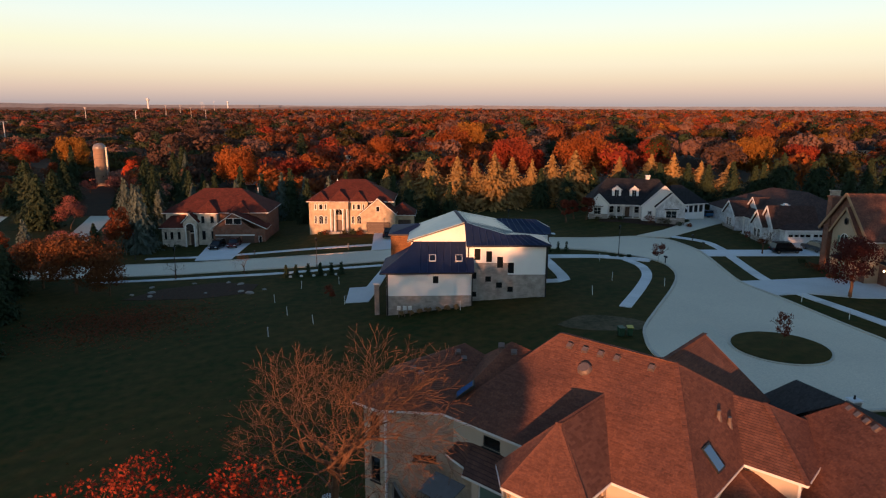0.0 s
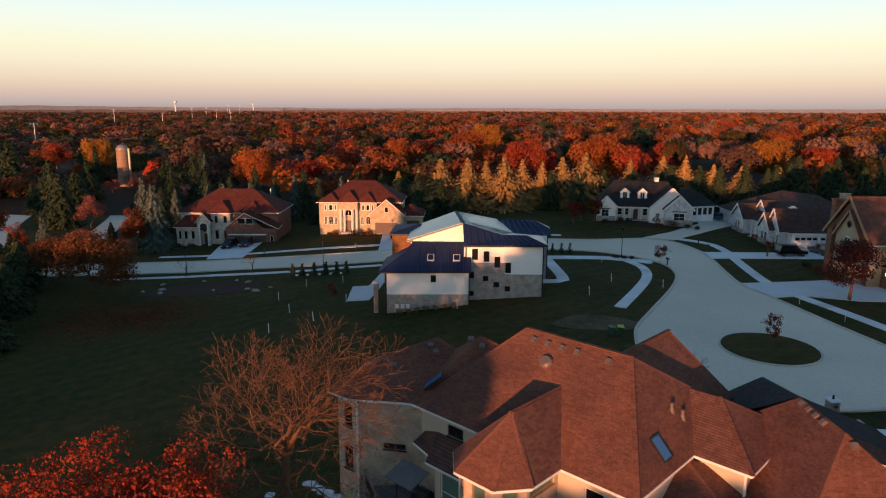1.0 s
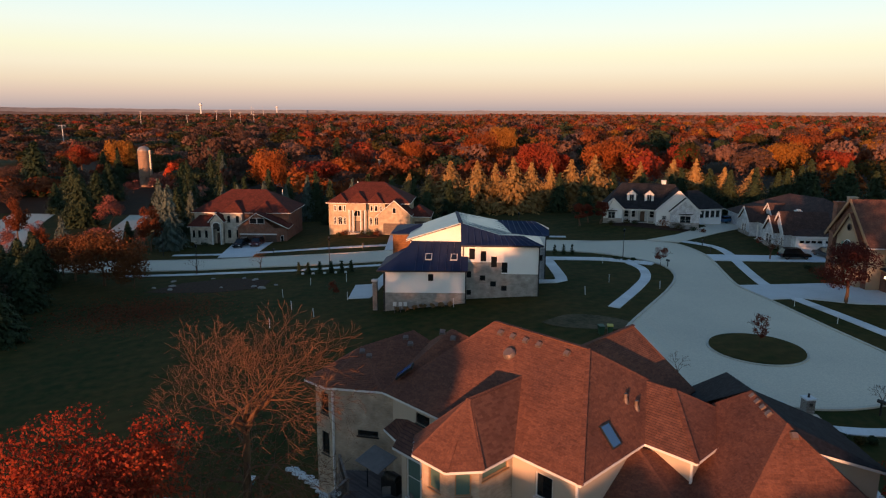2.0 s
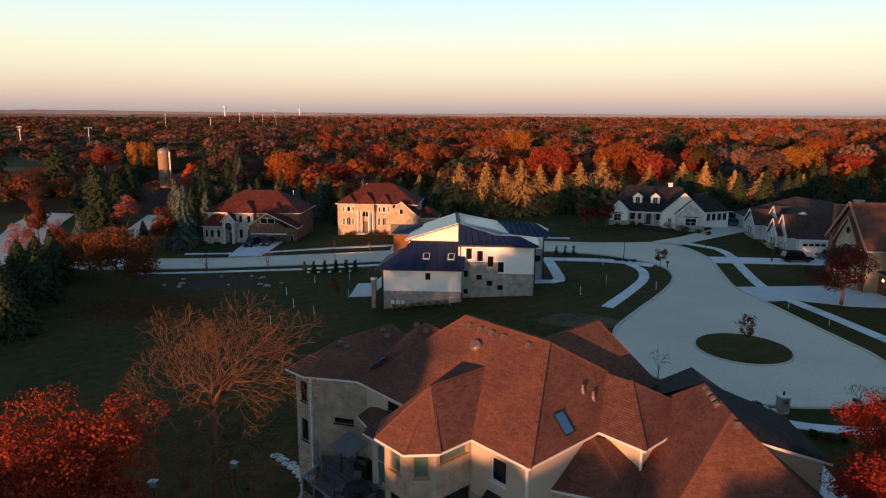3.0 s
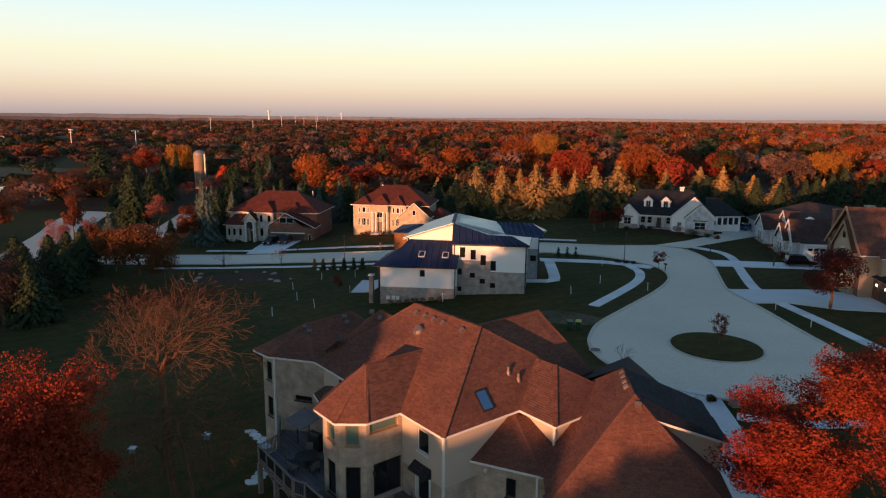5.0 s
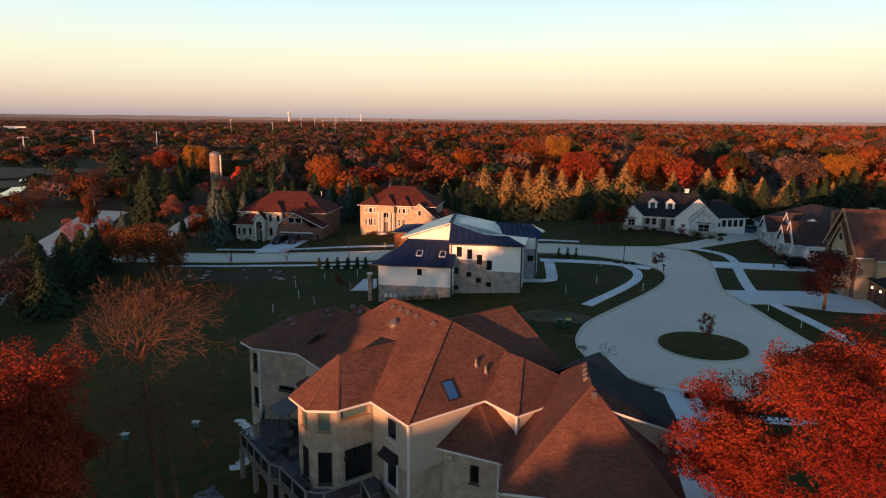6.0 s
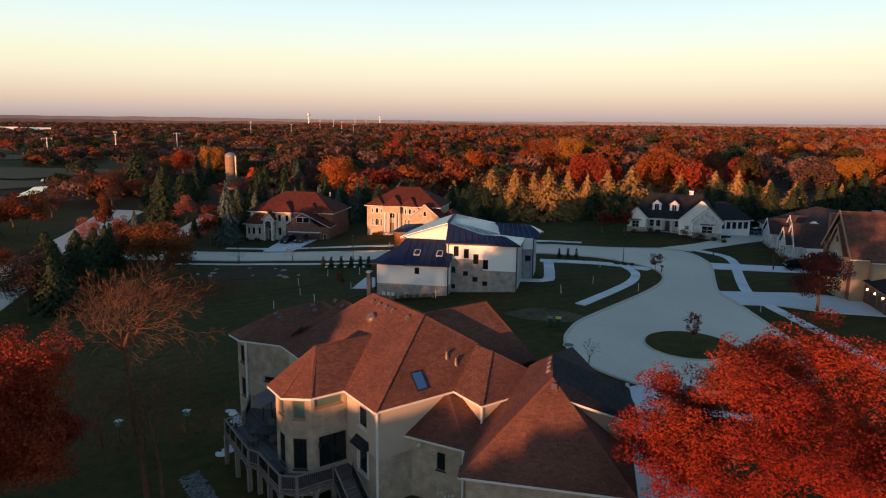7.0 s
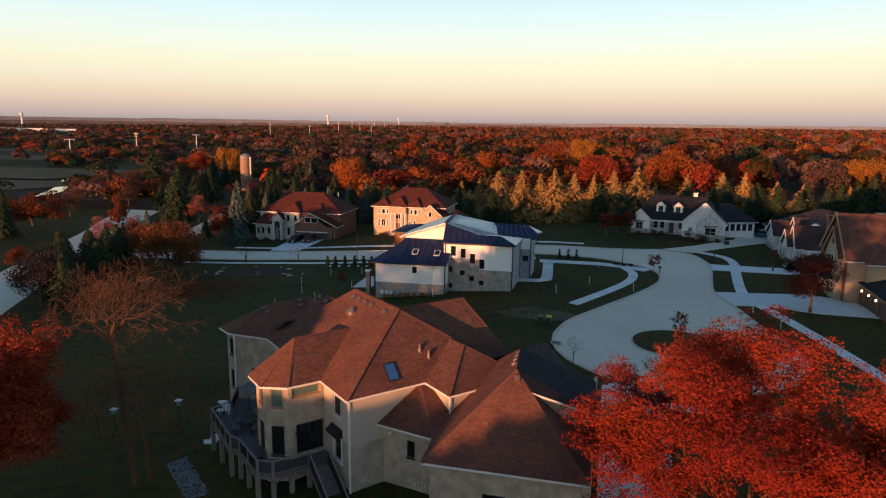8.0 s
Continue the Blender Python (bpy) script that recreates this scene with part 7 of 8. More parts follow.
# a belt of unseen trees, added behind the camera to break the low sun into patches
def belt():
    t = leafy_tree("field_tree", 11.0, 9.0, RUSSET_LEAF, "unseen russet tree behind the camera, added to shade the houses", 71, 2200, 0.95, clumps=40)
    thin = leafy_tree("field_tree", 11.0, 9.0, RUSSET_LEAF, "unseen thin russet tree behind the camera, added to dapple the sun", 72, 460, 0.75, clumps=30)
    grove_rows = [(x, -46 - k % 2, 1.0 + 0.07 * (k % 3), 0.7) for k, x in enumerate(range(-124, -99, 4))]
    grove_rows += [(x, -47 + k % 2, 0.72 + 0.05 * (k % 3), 0.9) for k, x in enumerate(range(-98, -77, 5))]
    grove_rows += [(x, -46 - k % 2, 1.32 + 0.06 * (k % 3), 0.55) for k, x in enumerate(range(-75, -55, 4))]
    grove(thin, [(x, -46 - k % 2, 1.22 + 0.07 * (k % 3), 0.5) for k, x in enumerate((-54, -51.5, -49, -46.5, -44, -41.5, -39, -37, -35.2, -33.4))], 15)
    grove_rows += [(x, -46 - k % 2, 1.46 + 0.06 * (k % 2), 0.42) for k, x in enumerate((-33.2, -31.2, -29.2, -27.6))] + [(-35.2, -46, 1.28, 0.42)]
    grove_rows += [(x, -46 - k % 2, 0.97 + 0.07 * (k % 2), 0.5) for k, x in enumerate((-24.5, -22, -19.5, -17, -14.8))]
    grove_rows += [(-12.6, -46, 0.98, 0.45), (-10.6, -47, 0.96, 0.45), (-8.4, -46, 0.86, 0.45), (-6.4, -47, 0.90, 0.45), (-4.2, -46, 0.98, 0.45), (-2, -47, 1.05, 0.45), (0.4, -46, 1.06, 0.48),
                   (3.5, -47, 0.6, 0.9), (8, -46, 0.55, 0.9), (12.5, -47, 0.6, 0.9), (17, -46, 0.65, 0.9), (22, -47, 0.65, 0.9)]
    grove_rows += [(x, -53, 0.5 + 0.08 * (k % 3), 1.0) for k, x in enumerate(range(-56, 26, 4))]
    grove(t, grove_rows, 14)


belt()


# ---- deck, roof fittings and garden of the near house ----
def deck():
    h = thing("deck", NEAR.matrix_world.copy(), "dark weathered timber deck with railings and stairs", "deck")
    z = 1.32
    line = [(-16.9, -2.0), (-14.3, -3.3), (-13.6, -5.0), (-8.2, -5.15), (-7.35, -4.75), (-3.8, -4.7), (-3.05, -3.9), (-3.0, -1.4)]
    body = line + [(-3.0, 0.42), (-4.5, 0.42), (-4.5, -2.2), (-5.5, -3.45), (-7.5, -3.45), (-8.75, -2.2), (-8.75, 0.42), (-14.4, 0.42)]
    # boards run along the house, cut off at the outline
    lo, hi = min(p[1] for p in body), 0.42
    k = 0
    y = lo
    while y < hi - 0.02:
        ym, xs = y + 0.07, []
        for i in range(len(body)):
            a, b = body[i], body[(i + 1) % len(body)]
            if (a[1] > ym) != (b[1] > ym):
                xs.append(a[0] + (b[0] - a[0]) * (ym - a[1]) / (b[1] - a[1]))
        xs.sort()
        for x0, x1 in zip(xs[::2], xs[1::2]):
            if x1 - x0 > 0.1:
                part("board", boxes((x0, x1, y, y + 0.132, z - 0.04, z)), DECK_PIECE, h)
        y += 0.14
    for a, b in zip(line, line[1:]):
        bm = bmesh.new()
        bar(bm, (*a, z - 0.17), (*b, z - 0.17), 0.06, 0.24)
        part("rim_board", bm, DECK, h)
        bm = bmesh.new()
        bar(bm, (*a, z + 1.02), (*b, z + 1.02), 0.14, 0.05)
        part("top_rail", bm, DECK_LIGHT, h)
        bm = bmesh.new()
        bar(bm, (*a, z + 0.12), (*b, z + 0.12), 0.06, 0.07)
        part("bottom_rail", bm, DECK_LIGHT, h)
        n = (Vector(b) - Vector(a)).length
        m = max(2, int(n / 0.13))
        bm = bmesh.new()
        for i in range(1, m):
            p = Vector(a).lerp(Vector(b), i / m)
            box(bm, p.x - 0.018, p.x + 0.018, p.y - 0.018, p.y + 0.018, z + 0.15, z + 1.0)
        tagged(part("balustrade", bm, BLACK, h), kind="stuff")
        if n > 3:
            for i in range(1, int(n / 1.8) + 1):
                p = Vector(a).lerp(Vector(b), i / (int(n / 1.8) + 1))
                part("post", boxes((p.x - 0.07, p.x + 0.07, p.y - 0.07, p.y + 0.07, z - 0.3, z + 1.06)), DECK_LIGHT, h)
    for x, y in line:
        part("post", boxes((x - 0.08, x + 0.08, y - 0.08, y + 0.08, z - 0.3, z + 1.08)), DECK_LIGHT, h)
        part("pillar", boxes((x - 0.14, x + 0.14, y - 0.14, y + 0.14, -2.2, z - 0.29)), DECK_LIGHT, h)
    for (ax, ay), (bx, by) in zip(line, line[1:]):
        if math.hypot(bx - ax, by - ay) > 2:
            x, y = (ax + bx) / 2, (ay + by) / 2
            part("pillar", boxes((x - 0.14, x + 0.14, y - 0.14, y + 0.14, -2.2, z - 0.29)), DECK_LIGHT, h)
            for u, v in (((ax, ay), (x, y)), ((x, y), (bx, by))):
                bm, pts, wide = bmesh.new(), [Vector(u).lerp(Vector(v), i / 8) for i in range(9)], (Vector(v) - Vector(u)).orthogonal().normalized() * 0.04
                drop = [z - 0.35 - 0.75 * abs(2 * q / 8 - 1) ** 2.4 for q in range(9)]
                rings = [[bm.verts.new((*(p + wide * e), d + g)) for e, g in ((-1, -0.05), (1, -0.05), (1, 0.05), (-1, 0.05))] for p, d in zip(pts, drop)]
                for r0, r1 in zip(rings, rings[1:]):
                    for e in range(4):
                        bm.faces.new((r0[e], r0[(e + 1) % 4], r1[(e + 1) % 4], r1[e]))
                bm.faces.new(rings[0][::-1])
                bm.faces.new(rings[-1])
                part("arch_brace", bm, DECK_LIGHT, h)
    # stairs down along the house
    n, x0, x1 = 16, -2.85, -1.55
    for i in range(n):
        zz = z - 0.04 - (i + 1) * 0.18
        part("tread", boxes((x0 + i * 0.27 - 0.02, x0 + i * 0.27 + 0.28, -1.35, -0.15, zz - 0.04, zz)), DECK, h)
        part("riser", boxes((x0 + i * 0.27, x0 + i * 0.27 + 0.02, -1.34, -0.16, zz, zz + 0.14)), DECK, h)
    for y in (-1.4, -0.1):
        bm = bmesh.new()
        bar(bm, (x0, y, z - 0.2), (x0 + n * 0.27, y, z - 0.2 - n * 0.18), 0.06, 0.3)
        part("stringer", bm, DECK, h)
        bm = bmesh.new()
        bar(bm, (x0, y, z + 0.95), (x0 + n * 0.27, y, z + 0.95 - n * 0.18), 0.09, 0.06)
        part("handrail", bm, DECK_LIGHT, h)
        bm = bmesh.new()
        for i in range(n * 2):
            x, zz = x0 + i * 0.135, z - 0.1 - i * 0.09
            box(bm, x - 0.018, x + 0.018, y - 0.018, y + 0.018, zz, zz + 1.02)
        tagged(part("balustrade", bm, BLACK, h), kind="stuff")
    return z


DECK_PIECE = by_piece(material("deck_boards", (0.15, 0.128, 0.128), (0.105, 0.09, 0.09), scale=1.5, fine=20, bump=0.2), 0.8, 1.2)
DECK_LIGHT = material("deck_rails", (0.23, 0.20, 0.18), (0.16, 0.14, 0.125), scale=1.5, fine=18, bump=0.2)
DECK_Z = deck()


def on_house(x, y, z, rx=0, ry=0, rz=0):
    return NEAR.matrix_world @ pose(x, y, z, rx, ry, rz)


def patio_set():
    t = thing("patio_table", on_house(-10.9, -2.9, DECK_Z), "dark round patio table on the deck", "table")
    part("tabletop", tube(bmesh.new(), (0, 0, 0.70), (0, 0, 0.74), 0.75, 0.75, 24), BLACK, t)
    part("foot", tube(bmesh.new(), (0, 0, 0), (0, 0, 0.70), 0.28, 0.06, 10), BLACK, t)
    c = thing("patio_chair", on_house(-9.75, -2.9, DECK_Z, 0, 0, 90), "pale patio chair with dark frame on the deck", "chair", "chairs round the patio table")
    part("seat", boxes((-0.25, 0.25, -0.25, 0.25, 0.40, 0.45)), CUSHION, c)
    part("backrest", box(bmesh.new(), -0.25, 0.25, -0.29, -0.24, 0.45, 0.95, Matrix.Rotation(radians(6), 4, "X")), CUSHION, c)
    for x in (-0.22, 0.22):
        for y in (-0.22, 0.22):
            part("leg", boxes((x - 0.02, x + 0.02, y - 0.02, y + 0.02, 0, 0.40)), BLACK, c)
    for k in range(1, 5):
        a = radians(k * 72)
        copy_thing(c, on_house(-10.9 + 1.15 * math.cos(a), -2.9 + 1.15 * math.sin(a), DECK_Z, 0, 0, 90 + k * 72))
    b = thing("grill", on_house(-12.6, -1.2, DECK_Z, 0, 0, 10), "black covered barbecue grill on the deck", "grill")
    bm = boxes((-0.6, 0.6, -0.3, 0.3, 0.05, 0.95))
    part("cabinet", bm, BLACK, b)
    part("lid", tube(bmesh.new(), (-0.5, 0, 0.97), (0.5, 0, 0.97), 0.28, 0.28, 14), BLACK, b)
    s = thing("sofa", on_house(-6.2, -4.1, DECK_Z, 0, 0, 0), "low dark outdoor bench below the bay", "bench")
    part("seat", boxes((-0.9, 0.9, -0.25, 0.3, 0.05, 0.38)), BLACK, s)
    part("backrest", boxes((-0.9, 0.9, -0.35, -0.25, 0.05, 0.7)), BLACK, s)
    u = thing("sun_sail", on_house(-13.2, -1.9, DECK_Z), "grey folding sun shade on a frame by the wall", "sunshade")
    for x in (-0.9, 0.9):
        part("post", boxes((x - 0.03, x + 0.03, -0.03, 0.03, 0, 2.2)), BLACK, u)
    part("canopy", box(bmesh.new(), -1.1, 1.1, -0.8, 0.8, 0, 0.05, pose(0, 0, 2.2, 18, 0, 0)), CUSHION, u)
    d = thing("side_table", on_house(-14.2, -4.2, DECK_Z), "small white round side table on the deck", "table")
    part("tabletop", tube(bmesh.new(), (0, 0, 0.45), (0, 0, 0.48), 0.32, 0.32, 18), TRIM, d)
    part("leg", tube(bmesh.new(), (0, 0, 0), (0, 0, 0.45), 0.15, 0.04, 8), TRIM, d)


CUSHION = material("grey_cushion", (0.15, 0.145, 0.145), (0.11, 0.105, 0.105), fine=60, bump=0.1)
patio_set()


# roof fittings: each stands on its slope
def seat(a, b, c, x, y, turn=0.0):
    """A pose at (x, y) on the plane through three points of the near roof: z out of it, y up its slope."""
    a, b, c = Vector(a), Vector(b), Vector(c)
    n = (b - a).cross(c - a).normalized()
    n = n if n.z > 0 else -n
    p = Vector((x, y, a.z - (n.x * (x - a.x) + n.y * (y - a.y)) / n.z))
    u = Vector((0, 0, 1)).cross(n).normalized()
    m = Matrix((u, n.cross(u), n)).transposed().to_4x4()
    return NEAR.matrix_world @ Matrix.Translation(p) @ m @ Matrix.Rotation(radians(turn), 4, "Z")


def roof_fittings():
    front = ((-14.9, 0, 6.8), (0, 0, 6.8), (-3.9, 6.1, 11.03))
    end = ((0, 0, 6.8), (0, 12.6, 6.8), (-3.9, 6.1, 11.03))
    apex = (-14.9, 0, 6.8)
    # vents below the ridges
    v = thing("roof_vent", seat(*front, -9.9, 5.5), "square metal roof vent below the ridge", "vent", "roof vents")
    part("base", boxes((-0.19, 0.19, -0.19, 0.19, 0.0, 0.05)), VENT, v)
    part("hood", boxes((-0.15, 0.15, -0.15, 0.15, 0.05, 0.16)), VENT, v)
    for p in (-8.9, -7.9, -6.9, -4.9):
        copy_thing(v, seat(*front, p, 5.5))
    for x, y in ((-14.0, 4.4), (-13.2, 4.6)):
        copy_thing(v, seat(apex, (-12.3, 5.3, 9.72), (-13.6, 4.9, 10.12), x, y))
    for x, y in ((-16.9, 3.7), (-16.3, 3.6), (-18.1, 0.9), (-17.5, 1.0)):
        copy_thing(v, seat(apex, (-17.0, 4.5, 9.3), (-18.4, 1.2, 8.6), x, y))
    gm = GARAGE.matrix_world
    for k in range(4):
        copy_thing(v, gm @ pose(-0.30, 3.5 - k * 0.72, 8.82, 0, -42, 0))
    copy_thing(v, gm @ pose(0.15, -0.55, 8.58, 40, 0, 0))
    r = thing("turbine_vent", seat(*front, -8.3, 4.5), "round metal attic fan vent on the roof", "vent")
    part("base", tube(bmesh.new(), (0, 0, 0), (0, 0, 0.12), 0.42, 0.38, 18), VENT, r)
    part("cap", tube(bmesh.new(), (0, 0, 0.12), (0, 0, 0.27), 0.40, 0.30, 18), VENT, r)
    # skylights
    s = thing("skylight", seat(*end, -0.82, 3.75, 0), "skylight in the brown roof, blue sky reflection put into its pane", "skylight", "skylights of the house")
    part("frame", boxes((-0.42, 0.42, -0.66, 0.66, -0.05, 0.10)), BLACK, s)
    part("pane", boxes((-0.34, 0.34, -0.57, 0.57, 0.10, 0.115)), SKY_TINT_GLASS, s)
    copy_thing(s, seat(apex, (-13.6, 4.9, 10.12), (-15.5, 4.7, 8.85), -14.2, 1.35) @ pose(0, 0, 0.06))
    # pipes by the valley
    for x, y in ((-1.2, 7.0), (-1.6, 6.5)):
        p = thing("roof_pipe", NEAR.matrix_world @ Matrix.Translation((x, y, 6.8 - x * 4.23 / 3.9)), "short metal pipe coming out of the roof", "pipe", "roof pipes")
        part("pipe", tube(bmesh.new(), (0, 0, -0.3), (0, 0, 0.42), 0.1, 0.1, 10), VENT, p)
        part("collar", tube(bmesh.new(), (0, 0, -0.3), (0, 0, 0.16), 0.24, 0.11, 10), VENT, p)


# blue base colour stands in for the sky reflected from overhead
SKY_TINT_GLASS = glass_pane("sky_tint_glass")
SKY_TINT_GLASS.node_tree.nodes["Principled BSDF"].inputs["Base Color"].default_value = (0.03, 0.10, 0.25, 1)
roof_fittings()


def ridge_caps():
    """Cap shingles along the ridges and hips of the near roof."""
    lines = [((-10.9, 6.1, 11.03), (-3.9, 6.1, 11.03)), ((-3.9, 6.1, 11.03), (0, 0, 6.8)), ((-6.6, -0.8, 9.2), (-6.6, 3.75, 9.2)), ((-6.6, -0.8, 9.2), (-4.1, -2.4, 6.8)),
             ((-6.6, -0.8, 9.2), (-5.25, -3.85, 6.8)), ((-0.2, 9.25, 8.85), (2.9, 5.95, 6.8)), ((-10.9, 6.1, 11.03), (-12.3, 5.3, 9.72)), ((-4.85, 6.7, 10.74), (-4.8, 12.5, 10.78))]
    h = thing("ridge_cap", NEAR.matrix_world.copy(), "overlapping cap shingles along the ridges and hips", "shingles", kind="stuff")
    for a, b in lines:
        a, b = Vector(a), Vector(b)
        n = max(2, int((b - a).length / 0.22))
        bm = bmesh.new()
        for i in range(n):
            bar(bm, a.lerp(b, i / n) + Vector((0, 0, 0.02)), a.lerp(b, (i + 1.25) / n) + Vector((0, 0, 0.045)), 0.26, 0.03)
        part("cap_row", bm, SHINGLE_TAB, h)


ridge_caps()


def stepping_stones():
    rng = np.random.default_rng(5)
    top = thing("stepping_stones", pose(-6, 36, ground_z(-6, 36)), "pale flat stepping stones curving round the house", "stones")
    for i in range(14):
        x, y = -6.6 + 1.9 * math.sin(i * 0.23) + i * 0.28 - 1.0, 40.5 - i * 0.62
        bm = bmesh.new()
        k = 7
        r = [0.42 + 0.12 * rng.random() for _ in range(k)]
        pts = [(x + 6 + 1.25 * r[j] * math.cos(j * math.tau / k), y - 36 + 0.72 * r[j] * math.sin(j * math.tau / k)) for j in range(k)]
        zz = ground_z(x, y) - ground_z(-6, 36)
        prism(bm, pts, zz - 0.05, zz + 0.09)
        part("stone", bm, PALE, top)


stepping_stones()


GRAVEL = by_piece(material("river_gravel", (0.20, 0.20, 0.20), (0.13, 0.13, 0.13), fine=30, bump=0.3), 0.6, 1.4, island=True)


def gravel_bed():
    rng = np.random.default_rng(6)
    bm = bmesh.new()
    for i in range(620):
        t, w = rng.random(), (rng.random() - 0.5) * 1.5
        x, y = -4.5 + 5.2 * t + w * 0.66, 29.3 - 4.9 * t + w * 0.72
        s = 0.045 + 0.055 * rng.random()
        z = ground_z(x, y)
        box(bm, -s, s, -s * 0.8, s * 0.8, -0.05, s * 0.8, pose(x, y, z + 0.02, rng.random() * 25, rng.random() * 25, rng.random() * 180))
    tagged(part("gravel_bed", bm, GRAVEL), "grey river stones in a bed by the deck", "stones", kind="stuff")


gravel_bed()


def fallen_leaves():
    """Brown leaves blown over the lawn under the trees, thickest by the street."""
    rng = np.random.default_rng(8)
    x, y = np.concatenate([rng.normal(-43, 6, 5200), rng.normal(-14, 7, 1500)]), np.concatenate([rng.normal(84, 4.5, 5200), rng.normal(40, 8, 1500)])
    p = np.stack([x, y, np.array([ground_z(a, b) for a, b in zip(x, y)]) + 0.05], 1)
    turn, s = rng.random(len(x)) * math.tau, 0.16 + 0.14 * rng.random(len(x))
    a = np.stack([np.cos(turn), np.sin(turn), rng.normal(size=len(x)) * 0.3], 1) * s[:, None]
    b = np.stack([-np.sin(turn), np.cos(turn), rng.normal(size=len(x)) * 0.3], 1) * s[:, None]
    tagged(new("fallen_leaves", leaf_mesh("fallen_leaves", p, a, b, RUSSET_LEAF)), "brown fallen leaves scattered on the lawn", "leaves", kind="stuff")


fallen_leaves()


def wall_shrub(x, y, r, mat, label, seed, name="shrub", group="shrubs round the houses", tall=0.8):
    rng = np.random.default_rng(seed)
    t = thing(name, pose(x, y, ground_z(x, y)), label, "shrub", group)
    cs = [(rng.normal() * r * 0.3, rng.normal() * r * 0.3, r * tall * (0.5 + 0.4 * rng.random())) for _ in range(7)]
    p, a, b = leaf_cloud(cs, [r * (0.45 + 0.2 * rng.random()) for _ in range(7)], int(500 * max(1, r)), 0.11, rng, 0.85)
    ob = new("leaves", leaf_mesh("leaves", p, a, b, mat))
    ob.parent = t
    part("stem", tube(bmesh.new(), (0, 0, -0.2), (0, 0, r * 0.6), 0.05, 0.03, 5), BARK, t)
    return t


# ---- street and garden things ----
def street_lamp(x, y, seed, arm=0.0):
    z = ground_z(x, y)
    t = thing("street_lamp", pose(x, y, z, 0, 0, seed * 50), "thin dark street lamp post with a lantern", "lamp", "street lamps along the road")
    part("post", tube(bmesh.new(), (0, 0, -0.2), (0, 0, 4.6), 0.07, 0.05, 8), BLACK, t)
    part("base", tube(bmesh.new(), (0, 0, -0.2), (0, 0, 0.6), 0.13, 0.09, 8), BLACK, t)
    part("lantern", tube(bmesh.new(), (0, 0, 4.62), (0, 0, 5.1), 0.11, 0.19, 6), GLASS, t)
    part("cap", tube(bmesh.new(), (0, 0, 5.1), (0, 0, 5.3), 0.22, 0.04, 6), BLACK, t)


for i, (x, y) in enumerate(((29.5, 108.9), (-21.6, 110.6), (-44.9, 108.2), (-58.7, 123.4), (12.5, 125.6))):
    street_lamp(x, y, i)


def garden_stake(x, y, i):
    t = thing("marker_stake", pose(x, y, ground_z(x, y), (i * 37) % 9 - 4, (i * 53) % 9 - 4, i * 40), "thin white plastic marker tube in the lawn", "stake", "white marker stakes in the lawns")
    part("tube", tube(bmesh.new(), (0, 0, -0.2), (0, 0, 1.15), 0.042, 0.042, 8), TRIM, t)
    part("cap", tube(bmesh.new(), (0, 0, 1.15), (0, 0, 1.19), 0.06, 0.055, 8), TRIM, t)


STAKES = [(19.8, 84.6), (24.3, 92.3), (25.5, 105.2), (30.9, 89.4), (46.1, 82.0), (47.9, 74.8), (-15.9, 98.3), (-20.4, 83.4), (-16.2, 79.3), (-23.7, 90.0), (-21.4, 97.0), (-20.8, 75.2), (2.2, 80.0), (-9.5, 109.5), (-13.4, 87.2)]
for i, (x, y) in enumerate(STAKES):
    garden_stake(x, y, i)


def wheelie_bin(x, y, turn, mat, lid, label):
    t = thing("wheelie_bin", pose(x, y, ground_z(x, y) + 0.03, 0, 0, turn), label, "bin", "bins beside the lawn")
    bm = bmesh.new()
    lo = [bm.verts.new(v) for v in ((-0.24, -0.26, 0.06), (0.24, -0.26, 0.06), (0.24, 0.26, 0.06), (-0.24, 0.26, 0.06))]
    hi = [bm.verts.new(v) for v in ((-0.31, -0.38, 1.0), (0.31, -0.38, 1.0), (0.31, 0.38, 1.0), (-0.31, 0.38, 1.0))]
    bm.faces.new(lo[::-1])
    bm.faces.new(hi)
    for i in range(4):
        bm.faces.new((lo[i], lo[(i + 1) % 4], hi[(i + 1) % 4], hi[i]))
    part("body", bm, mat, t)
    part("lid", box(bmesh.new(), -0.34, 0.34, -0.42, 0.42, 0, 0.07, pose(0, 0, 1.0, 4, 0, 0)), lid, t)
    for x in (-0.24, 0.24):
        part("wheel", tube(bmesh.new(), (x - 0.03, 0.3, 0.1), (x + 0.03, 0.3, 0.1), 0.1, 0.1, 12), BLACK, t)
    part("handle", tube(bmesh.new(), (-0.25, 0.45, 0.95), (0.25, 0.45, 0.95), 0.02, 0.02, 6), BLACK, t)


BIN_GREEN = material("green_bin_plastic", (0.02, 0.07, 0.035), rough=0.5, bump=0)
BIN_YELLOW = material("yellow_lid_plastic", (0.45, 0.38, 0.03), rough=0.5, bump=0)
wheelie_bin(19.2, 68.0, 10, BIN_GREEN, BIN_GREEN, "dark green wheeled bin on the lawn")
wheelie_bin(20.2, 68.2, -6, BIN_GREEN, BIN_YELLOW, "green wheeled bin with a yellow lid")

STONE_GREY = brick_material("rough_stone", ((0.30, 0.28, 0.26), (0.22, 0.205, 0.19)), (0.12, 0.11, 0.10), bw=0.3, bh=0.14, gap=0.02)


